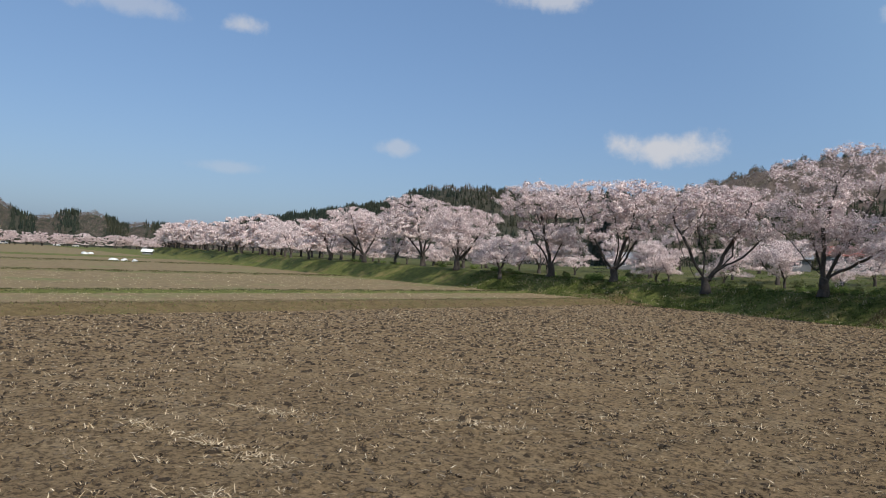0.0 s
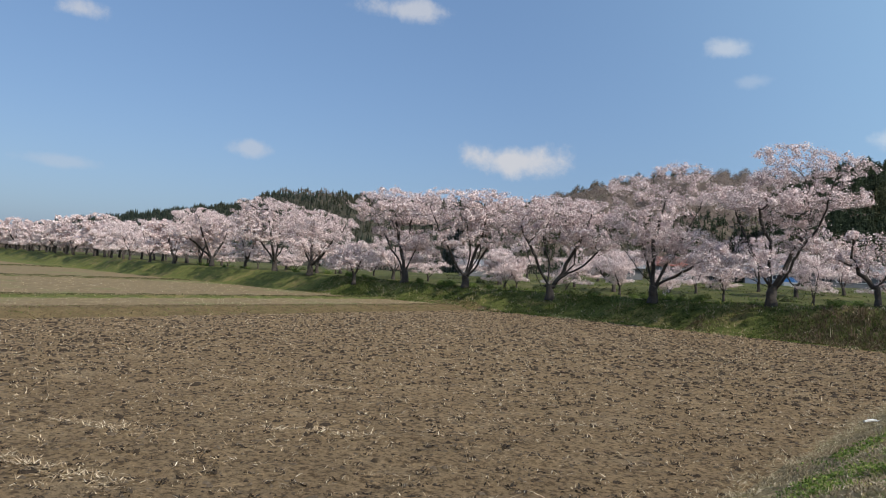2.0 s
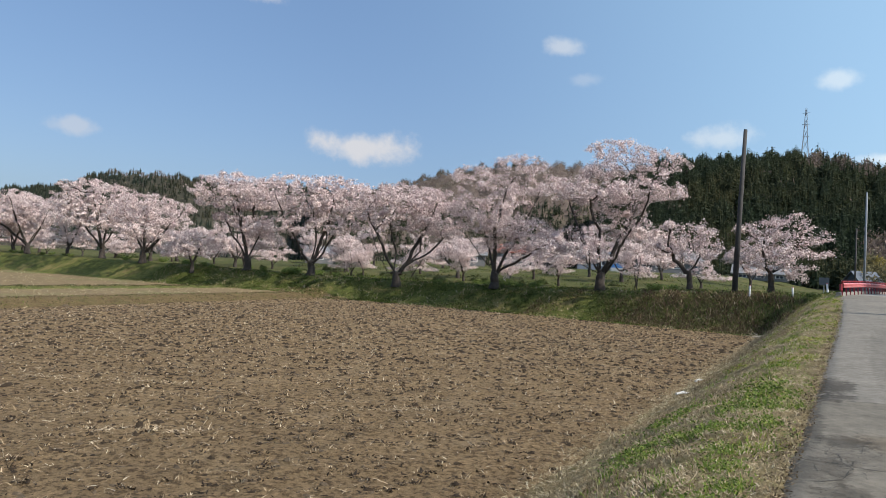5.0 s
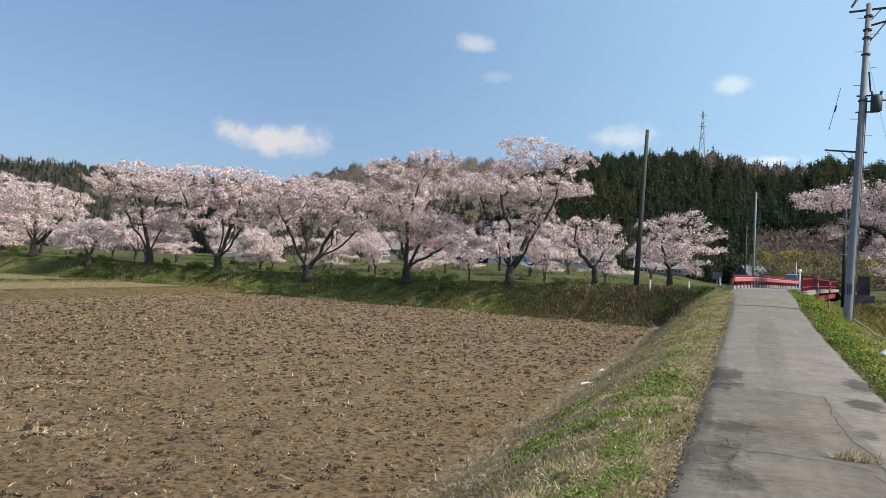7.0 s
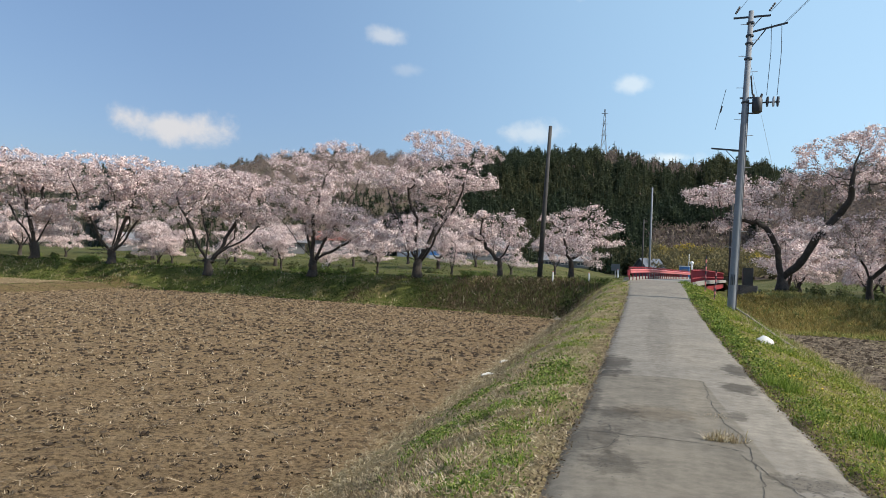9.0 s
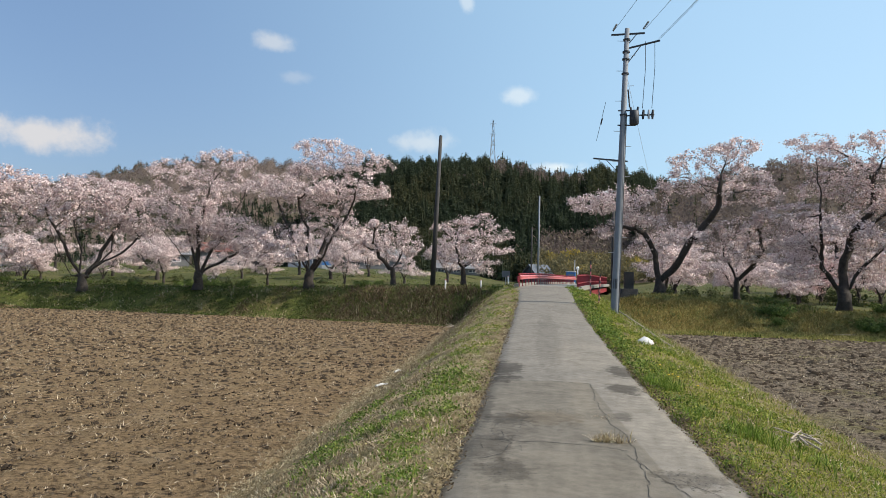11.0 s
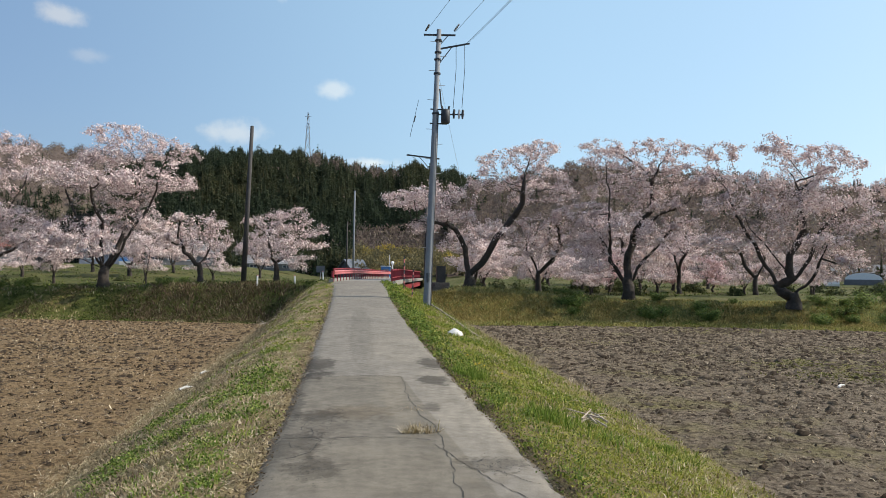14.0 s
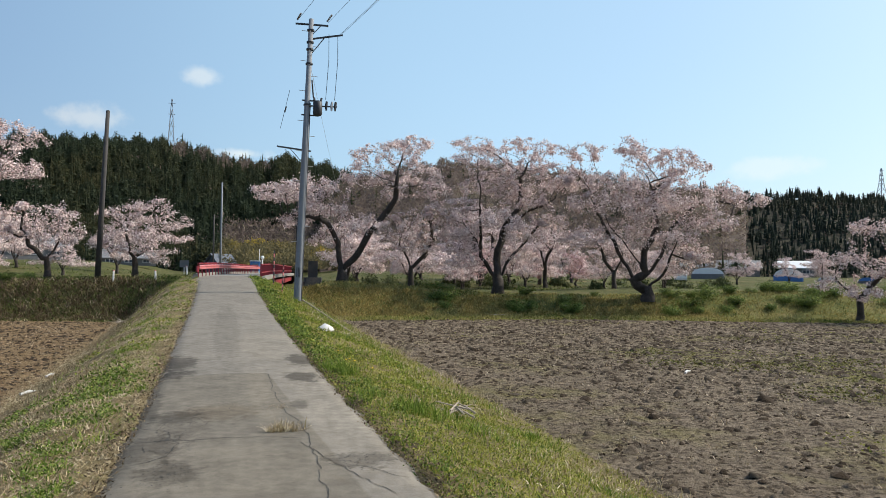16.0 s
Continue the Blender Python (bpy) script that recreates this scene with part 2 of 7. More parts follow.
def field_z(x, y):
    """The paddies: the near one sunk, those beyond the dike a little higher."""
    dx = dike_x(y) - x
    left = np.interp(dx, [-1, 0, 1.6, 3.2, 11, 11.4, 48, 48.5, 130, 400, 900], [-1.34, -1.34, -0.98, -1.0, -1.02, -1.05, -0.98, -1.0, -0.6, 1.3, 3.0])
    for ridge in (11.2, 48.3, 96.0, 150.0):
        left = left + 0.22 * np.exp(-((dx - ridge) / 0.45) ** 2)
    return np.where(x > road_c(y), -0.9, left)


def lumps(x, y, s, seed=0.0):
    """Cheap smooth noise in -1..1 for arrays."""
    a = np.sin(x * s * 1.3 + seed) * np.cos(y * s * 1.1 - seed * 1.7)
    b = np.sin((x * 0.8 + y * 0.6) * s * 2.3 + 1.3 + seed) * np.cos((y * 0.8 - x * 0.6) * s * 2.1)
    c = np.sin((x * 0.3 - y * 0.95) * s * 4.7 + 2.1) * np.cos((y * 0.3 + x * 0.95) * s * 4.3 + seed)
    return (a + 0.6 * b + 0.35 * c) / 1.95


def land_z(x, y):
    x, y = np.asarray(x, float), np.asarray(y, float)
    rz, zf = road_z(y), field_z(x, y)
    xl, xr = road_c(y) - ROAD_W, road_c(y) + ROAD_W
    sl = np.clip((xl - x) / (xl - foot_left(y)), 0, 1)
    sr = np.clip((x - xr) / (foot_right(y) - xr), 0, 1)
    pl = 0.06 * smooth(sl / 0.35) + 0.4 * smooth((sl - 0.24) / 0.76) + 0.54 * np.clip((sl - 0.24) / 0.76, 0, 1)
    pr = 0.12 * smooth(sr / 0.35) + 0.88 * smooth((sr - 0.2) / 0.8)
    near_left = (rz - 0.02) * (1 - pl) + zf * pl
    near_right = (rz - 0.02) * (1 - pr) + zf * pr
    z = np.where(x < road_c(y), near_left, near_right)
    z = np.where((x > xl) & (x < xr), rz - 0.05, z)
    yf, zt = levee_foot(x), levee_top(x)
    width = np.where(x < 0, 4.0, 6.0)
    k = smooth((y - yf) / width)
    lev = zf + (zt - zf) * k
    back = np.where(x < 0, 0.85, 0.4) + np.where(x < 0, 0.032 * smooth((-x - 8) / 14) + 0.004, 0.022 * smooth((x - 10) / 14) + 0.004) * np.clip(y - 62, 0, 60) + 0.004 * np.clip(y - 122, 0, 500)
    far = smooth((y - yf - 9) / 25) * smooth((x + 140) / 60)
    lev = lev * (1 - far) + back * far
    z = np.maximum(z, np.where(k > 0, lev, -9))
    # the channel under the bridge, open to the east of it
    ch = smooth((y - 45) / 3) * smooth((71 - y) / 4) * smooth((x - 1.0) / 1.0) * smooth((6.3 + (y - 45) * 0.1 - x) / 2.0)
    return z - 1.8 * ch


def soil_rough(x, y):
    """The uneven surface of the tilled fields."""
    return 0.035 * lumps(x, y, 3.1) + 0.03 * lumps(x, y, 7.7, 2.0)


def turf_rough(x, y):
    return 0.05 * lumps(x, y, 1.7, 1.0) + 0.03 * lumps(x, y, 5.0, 3.0)


def ground_z(x, y):
    """The surface of the land with its unevenness, where things lie on it."""
    x, y = np.asarray(x, float), np.asarray(y, float)
    soil = ((x < foot_left(y)) & (x > dike_x(y)) & (y < levee_foot(x))) | ((x > foot_right(y)) & (y < levee_foot(x) - 2.8))
    lane = np.abs(x - road_c(y)) <= ROAD_W + 0.03
    return land_z(x, y) + np.where(lane, 0, np.where(soil, soil_rough(x, y), turf_rough(x, y)))


def land_grid():
    def steps(*spans):
        return np.unique(np.concatenate([np.arange(a, b, s) for a, b, s in spans]).round(4))

    def outward(a, b, n):
        return np.sign(a) * np.geomspace(abs(a), abs(b), n)

    us = np.concatenate([outward(-3000, -135, 26), steps((-130, -42, 1.1), (-42, -5, 0.3), (-5, 5, 0.14), (5, 45, 0.33), (45, 130, 2)), outward(132, 3000, 24), [-35.0, -33.4]])
    vs = np.concatenate([outward(-3000, -9, 20), steps((-8, 3, 0.5), (3, 14, 0.15), (14, 30, 0.25), (30, 66, 0.36), (66, 130, 1.2)), outward(132, 3200, 34), [45.0]])
    us, vs = np.unique(us), np.unique(vs)
    U, V = np.meshgrid(us, vs)
    w = smooth((V - 24) / 16) * smooth((120 - V) / 50)
    foot = levee_foot(U)
    Y = V + (np.where(np.abs(U) < 130, foot - 45, 0)) * w
    knots_u = [-35.0, -5.0, -ROAD_W, ROAD_W, 5.0]
    line = [dike_x(Y), foot_left(Y), road_c(Y) - ROAD_W, road_c(Y) + ROAD_W, foot_right(Y)]
    X = np.where(U < knots_u[0], U + (line[0] - knots_u[0]), U + (line[4] - knots_u[4]))
    for k in range(4):
        a, b = knots_u[k], knots_u[k + 1]
        t = (U - a) / (b - a)
        X = np.where((U >= a) & (U <= b), line[k] + t * (line[k + 1] - line[k]), X)
    fade = smooth((400 - np.abs(U)) / 200)
    X = X * fade + U * (1 - fade)
    Z = land_z(X, Y)
    soil_l = (U > -35) & (U < -5) & (V < 45)
    soil_r = (U > 5) & (U < 130) & (V < 45) & (Y < levee_foot(X) - 2.8)
    rough = np.where(soil_l | soil_r, soil_rough(X, Y), turf_rough(X, Y))
    on_road = (np.abs(U) <= ROAD_W + 0.05)
    Z = Z + np.where(on_road, 0, rough)
    return U, V, X, Y, Z


def build_land():
    U, V, X, Y, Z = land_grid()
    nv, nu = U.shape
    idx = np.arange(nv * nu).reshape(nv, nu)
    quads = np.stack([idx[:-1, :-1], idx[:-1, 1:], idx[1:, 1:], idx[1:, :-1]], -1).reshape(-1, 4)
    mid = lambda a: ((a[:-1, :-1] + a[1:, 1:]) / 2).ravel()
    u, v, x, y = mid(U), mid(V), mid(X), mid(Y)
    wob = 0.35 * lumps(x, y, 1.1) + 0.15 * lumps(x, y, 4.0)
    region = np.full(len(u), 5)
    region[(v < 45) & (u < -5)] = 3
    dx = dike_x(y) - x
    region[(v < 45) & (u < -35) & (dx > -0.1) & (dx < 3.4 + wob)] = 4
    for ridge, wide in ((11.2, 0.5), (48.3, 0.9), (96.0, 1.4), (150.0, 2.0)):
        region[(v < 45) & (np.abs(dx - ridge) < wide)] = 2
    region[(v < 45) & (u > -35) & (u < -5)] = 0
    region[(v < 45) & (u > 5)] = 1
    region[(v < 45) & (u > 5) & (y > levee_foot(x) - 2.6 + wob)] = 2
    region[(v < 45) & (np.abs(u) <= 5)] = 6
    region[(v >= 45) & (y < levee_foot(x) + 9)] = 2
    specs = [("paddy_field_1", M_SOIL, "dry brown paddy soil with rice stubble", "paddy field"),
             ("paddy_field_2", M_SOIL_R, "grey tilled soil with moss patches", "field"),
             ("levee", M_LEVEE, "green grassy river levee under the cherry trees", "levee"),
             ("paddy_field_3", M_FAR_FIELD, "distant pale brown stubble fields beyond the dike", "paddy field"),
             ("dike", M_STRAW_BANK, "low field dike of dry yellow grass", "dike"),
             ("ground", M_MEADOW, "green meadow and valley floor behind the levee", "ground"),
             ("verge", M_TURF, "grassy road embankment with dry straw", "verge")]
    P = np.stack([X, Y, Z], -1).reshape(-1, 3)
    for r, (name, mat, label, cat) in enumerate(specs):
        q = quads[region == r]
        used, inv = np.unique(q, return_inverse=True)
        me = make_mesh(name, P[used], inv.reshape(-1, 4), mat, True)
        tagged(new(name, me), label, cat, kind="structure")


build_land()


# ---- road ----
DARK, PALE, BROWN = (0.42, 0.41, 0.4), (1.22, 1.2, 1.16), (0.86, 0.79, 0.7)
STAINS = [(-0.83, 7.0, 0.08, 8.0, DARK, 0.4), (1.70, 8.0, 0.1, 9.0, DARK, 0.6), (-0.70, 12.75, 0.34, 1.1, DARK, 1.0), (-0.68, 11.6, 0.36, 0.4, DARK, 0.9), (1.36, 12.9, 0.34, 0.8, DARK, 1.0), (1.2, 11.1, 0.32, 0.5, DARK, 1.0), (0.95, 8.9, 0.11, 0.35, DARK, 0.7),
          (-0.6, 7.0, 0.36, 0.6, DARK, 0.5), (-0.76, 9.0, 0.14, 0.9, DARK, 0.5), (0.08, 19.0, 0.36, 7.0, DARK, 0.26), (-0.43, 8.4, 0.3, 0.45, DARK, 0.6), (0.0, 8.6, 0.5, 0.5, BROWN, 0.7), (1.3, 9.0, 0.5, 4.0, PALE, 0.6), (0.55, 9.6, 0.22, 2.2, PALE, 0.7), (0.9, 15.0, 0.8, 3.0, PALE, 0.6), (0.2, 6.0, 1.0, 1.0, PALE, 0.4), (-0.34, 6.15, 0.3, 0.4, DARK, 0.55), (1.2, 6.2, 0.35, 0.3, DARK, 0.65)]


def asphalt():
    m, nt, b = material("worn_asphalt")
    fine, mid, broad = noise_tex(nt, 90, 3, 0.7), noise_tex(nt, 9, 6, 0.65), noise_tex(nt, 0.7, 5, 0.6)
    c = mixed(nt, ramp01(nt, mid, 0.3, 0.7), (0.155, 0.141, 0.120), (0.240, 0.220, 0.190))
    c = mixed(nt, 0.5, c, ramp_of(nt, broad, [(0.32, (0.74, 0.74, 0.74)), (0.7, (1.16, 1.15, 1.13))]), "MULTIPLY")
    c = mixed(nt, 0.5, c, ramp_of(nt, fine, [(0.3, (0.55, 0.55, 0.55)), (0.7, (1.3, 1.3, 1.3))]), "MULTIPLY")
    patches = noise_tex(nt, 2.3, 7, 0.7)
    c = mixed(nt, 0.5, c, ramp_of(nt, patches, [(0.38, (0.66, 0.64, 0.62)), (0.5, (0.98, 0.97, 0.96)), (0.64, (1.16, 1.15, 1.13))]), "MULTIPLY")
    # the older browner slab on one side of the seam
    at = nt.nodes.new("ShaderNodeTexCoord")
    xyz = nt.nodes.new("ShaderNodeSeparateXYZ")
    nt.links.new(at.outputs["Object"], xyz.inputs["Vector"])
    seam = nt.nodes.new("ShaderNodeMath")
    seam.operation = "MULTIPLY_ADD"
    seam.inputs[1].default_value = 0.062
    nt.links.new(xyz.outputs["Y"], seam.inputs[0])
    nt.links.new(xyz.outputs["X"], seam.inputs[2])
    older = nt.nodes.new("ShaderNodeMath")
    older.operation = "MULTIPLY"
    nt.links.new(ramp01(nt, seam.outputs[0], 1.43, 1.40), older.inputs[0])
    nt.links.new(ramp01(nt, xyz.outputs["Y"], 11.46, 11.42), older.inputs[1])
    c = mixed(nt, older.outputs[0], c, (0.79, 0.775, 0.74), "MULTIPLY")
    # damp stains, a worn wheel track and an older repair, each with its own ragged outline
    tc = nt.nodes.new("ShaderNodeTexCoord")
    rag = noise_tex(nt, 4.5, 7, 0.75)
    for sx, sy, rx, ry, tone, amount in STAINS:
        d = nt.nodes.new("ShaderNodeVectorMath")
        d.operation = "SUBTRACT"
        d.inputs[1].default_value = (sx, sy, 0)
        nt.links.new(tc.outputs["Object"], d.inputs[0])
        q = nt.nodes.new("ShaderNodeVectorMath")
        q.operation = "MULTIPLY"
        q.inputs[1].default_value = (1 / rx, 1 / ry, 0)
        nt.links.new(d.outputs["Vector"], q.inputs[0])
        ln = nt.nodes.new("ShaderNodeVectorMath")
        ln.operation = "LENGTH"
        nt.links.new(q.outputs["Vector"], ln.inputs[0])
        ad = nt.nodes.new("ShaderNodeMath")
        ad.operation = "MULTIPLY_ADD"
        ad.inputs[1].default_value = 2.4
        nt.links.new(rag, ad.inputs[0])
        nt.links.new(ln.outputs["Value"], ad.inputs[2])
        fac = nt.nodes.new("ShaderNodeMapRange")
        fac.inputs["From Min"].default_value, fac.inputs["From Max"].default_value = 2.22, 1.86
        fac.inputs["To Max"].default_value = amount
        nt.links.new(ad.outputs[0], fac.inputs["Value"])
        c = mixed(nt, fac.outputs["Result"], c, tone, "MULTIPLY")
    nt.links.new(c, b.inputs["Base Color"])
    b.inputs["Roughness"].default_value, b.inputs["Specular IOR Level"].default_value = 0.9, 0.2
    bump(nt, b, mixed(nt, 0.4, fine, mid), 0.5, 0.012)
    return m


M_ROAD = asphalt()


def build_road():
    g = Geo()
    ys = np.concatenate([np.arange(-40, 0, 1.0), np.arange(0, 18, 0.07), np.arange(18, 41.2, 0.16)])
    n = 22
    ts = np.linspace(-1, 1, n)
    rows = []
    for y in ys:
        c, z = float(road_c(y)), float(road_z(y))
        row = []
        for k, t in enumerate(ts):
            edge = 0.07 * noise.noise((y * 1.7, 3.0 if t < 0 else 9.0, 0)) + 0.06 * noise.noise((y * 6.0, 5.0 if t < 0 else 1.0, 2)) + 0.045 * noise.noise((y * 15.0, 2.0 if t < 0 else 7.0, 4)) if k in (0, n - 1) else 0
            x = c + t * (ROAD_W + edge + 0.26 * float(smooth((y - 31) / 7)))
            dz = 0.03 * (1 - t * t) + 0.006 * noise.noise((x * 1.1, y * 1.1, 0)) - (0.05 if k in (0, n - 1) else 0)
            row.append((x, y, z + dz + 0.005))
        rows.append(row)
    v = [p for r in rows for p in r]
    f = [(i * n + k, i * n + k + 1, (i + 1) * n + k + 1, (i + 1) * n + k) for i in range(len(ys) - 1) for k in range(n - 1)]
    g.add(v, f)
    road = new("road", g.mesh("road", M_ROAD, True))
    return tagged(road, "narrow farm lane of worn grey asphalt with cracks", "road", kind="structure")


ROAD = build_road()


def road_surface(x, y):
    t = (x - float(road_c(y))) / ROAD_W
    return float(road_z(y)) + 0.03 * (1 - t * t) + 0.006 * noise.noise((x * 1.1, y * 1.1, 0)) + 0.005


# ---- cherry trees ----
M_BARK = plain("cherry_bark", (0.046, 0.037, 0.031), 0.9, vary=0.45, scale=5, rel=0.03)
M_BLOSSOM = leafy("cherry_blossom", [(0.0, (0.42, 0.285, 0.275)), (0.2, (0.58, 0.445, 0.43)), (0.5, (0.70, 0.575, 0.56)), (0.85, (0.78, 0.675, 0.66)), (1.0, (0.85, 0.78, 0.765))], 0.22)
M_BLOSSOM_PINK = leafy("weeping_cherry_blossom", [(0.0, (0.38, 0.24, 0.235)), (0.5, (0.55, 0.375, 0.37)), (1.0, (0.66, 0.50, 0.49))], 0.3)


def grow(limbs, pads, seed, count, step=0.32, kill=0.42, reach=2.6):
    """Branches that grow from the given limbs towards points spread through the crown's pads.
    Returns nodes, parents, radii. Limbs are lists of (across, up); pads are (across, up, half width, half height)."""
    r = np.random.default_rng(seed)
    P, par = [np.zeros(3)], [-1]
    low = [l[0] for l in limbs if l[0][1] < 2.3][:4]
    first = np.array([np.mean([q[0] for q in low]) * 0.35, 0, min(q[1] for q in low)])

    def extend(start, target):
        cur = start
        d = target - P[start]
        n = max(1, int(np.linalg.norm(d) / step))
        bow = r.normal(0, 0.045, 2) * [1.0, 2.4]
        for k in range(n):
            sway = np.array([bow[0] * d[2], bow[1], -bow[0] * d[0]]) * math.sin(math.pi * (k + 1) / n) + r.normal(0, 0.025, 3)
            P.append(P[start] + d * (k + 1) / n + sway * (k + 1 < n))
            par.append(cur)
            cur = len(P) - 1
        return cur

    extend(0, first)
    pads = [(a, h, ra * 1.22 + 0.1, rh * 1.1) for a, h, ra, rh in pads]
    half = max(abs(p[0]) + p[2] for p in pads)
    for l in limbs:
        drift = r.uniform(-0.45, 0.45)
        cur = int(np.argmin([np.linalg.norm(p - np.array([l[0][0], 0, l[0][1]])) for p in P]))
        for k, (a, h) in enumerate(l):
            cur = extend(cur, np.array([a, drift * (h - l[0][1]), h]))
    vol = np.array([(p[2] + 0.4) * (p[3] + 0.9) for p in pads])
    A = []
    for (a, h, ra, rh), w in zip(pads, vol / vol.sum()):
        n = int(count * w)
        q = r.normal(size=(n, 3))
        q /= np.linalg.norm(q, axis=1, keepdims=True)
        q *= r.uniform(0.35, 1, (n, 1)) ** 0.5
        q[:, 2] = np.where(q[:, 2] < 0, q[:, 2] * 0.45, q[:, 2])
        depth = r.uniform(-0.36, 0.42) * (half - abs(a) * 0.6)
        rd = max(ra, 0.42 * half)
        A.append(q * [ra, rd, rh] + [a, depth, h])
    A = np.concatenate(A)
    P_arr, par = list(P), list(par)
    for _ in range(70):
        if len(A) == 0:
            break
        N = np.array(P_arr)
        d2 = ((A[:, None, :] - N[None]) ** 2).sum(-1)
        near = d2.argmin(1)
        dist = np.sqrt(d2[np.arange(len(A)), near])
        act = dist < reach if _ < 40 else dist < 99
        grew = False
        for i in np.unique(near[act]):
            sel = act & (near == i)
            v = (A[sel] - N[i])
            v = (v / np.linalg.norm(v, axis=1, keepdims=True)).sum(0)
            v = v / (np.linalg.norm(v) + 1e-6) + r.normal(0, 0.12, 3)
            v /= np.linalg.norm(v)
            P_arr.append(N[i] + v * step)
            par.append(int(i))
            grew = True
        if not grew:
            reach *= 1.6
        N = np.array(P_arr)
        d2 = ((A[:, None, :] - N[None, -400:]) ** 2).sum(-1).min(1)
        A = A[d2 > kill**2]
        if len(P_arr) > 4600:
            break
    N, par = np.array(P_arr), np.array(par)
    rad = np.zeros(len(N))
    kids = np.zeros(len(N), int)
    for i in range(len(N) - 1, 0, -1):
        if kids[i] == 0:
            rad[i] = 1.0
        rad[par[i]] += rad[i]
        kids[par[i]] += 1
    return N, par, rad, kids


def wood_mesh(name, N, par, rad, trunk, finest=0.0):
    """Tapered limbs as tubes along the grown nodes; the trunk flares at its foot."""
    rad = trunk * (rad / rad[0]) ** 0.74
    finest, rad = finest if finest else -1, np.maximum(rad, 0.011)
    foot = np.clip(1 - N[:, 2] / 0.7, 0, 1)
    rad = rad * (1 + 0.35 * foot * (rad > 0.5 * trunk))
    main = {}
    for i in range(1, len(N)):
        p = par[i]
        if p not in main or rad[i] > rad[main[p]]:
            main[p] = i
    tang = np.zeros_like(N)
    for i in range(len(N)):
        a = N[i] - N[par[i]] if i else np.array([0, 0, 1.0])
        b = N[main[i]] - N[i] if i in main else a
        t = a / (np.linalg.norm(a) + 1e-9) + b / (np.linalg.norm(b) + 1e-9)
        tang[i] = t / (np.linalg.norm(t) + 1e-9)
    vs, fs, n = [], [], 0
    for i in range(1, len(N)):
        p = par[i]
        k = 9 if rad[i] > 0.08 else (6 if rad[i] > 0.03 else 3)
        if np.linalg.norm(N[i] - N[p]) < 1e-4 or rad[i] < finest:
            continue
        follow = main.get(p) == i
        t0 = tang[p] if follow else (N[i] - N[p]) / np.linalg.norm(N[i] - N[p])
        r0 = rad[p] if follow else min(rad[p], rad[i] * 1.15)
        ang = np.arange(k) * 2 * np.pi / k
        for pt, t, r in ((N[p], t0, r0), (N[i], tang[i], rad[i])):
            ref = np.array([1.0, 0.13, 0.07]) if abs(t[0]) < 0.9 else np.array([0.1, 1.0, 0.0])
            s = np.cross(t, ref)
            s /= np.linalg.norm(s)
            q = np.cross(s, t)
            vs.append(pt + r * (np.cos(ang)[:, None] * s + np.sin(ang)[:, None] * q) * (1 + 0.10 * np.sin(ang * 3 + pt[2] * 4)[:, None]))
        fs += [(n + j, n + (j + 1) % k, n + k + (j + 1) % k, n + k + j) for j in range(k)]
        n += 2 * k
    return make_mesh(name, np.concatenate(vs), fs, M_BARK, True)


def flake_mesh(name, centres, sizes, mat, seed, outward=None):
    """Many small bent four-cornered flakes (clusters of petals or leaves), each turned its own way,
    or with their faces towards the given outward directions."""
    r = np.random.default_rng(seed)
    n = len(centres)
    c = r.normal(size=(n, 3)) if outward is None else outward + r.normal(0, 0.42, (n, 3))
    c /= np.linalg.norm(c, axis=1, keepdims=True)
    a = np.cross(c, r.normal(size=(n, 3)))
    a /= np.linalg.norm(a, axis=1, keepdims=True)
    b = np.cross(a, c)
    s = sizes[:, None]
    bend = r.uniform(-0.35, 0.35, (n, 1))
    v = np.stack([centres + s * a, centres + s * b * r.uniform(0.5, 1, (n, 1)) + s * c * bend, centres - s * a * r.uniform(0.6, 1, (n, 1)), centres - s * b * r.uniform(0.5, 1, (n, 1)) + s * c * bend], 1)
    return make_mesh(name, v.reshape(-1, 3), np.arange(4 * n).reshape(n, 4), mat)


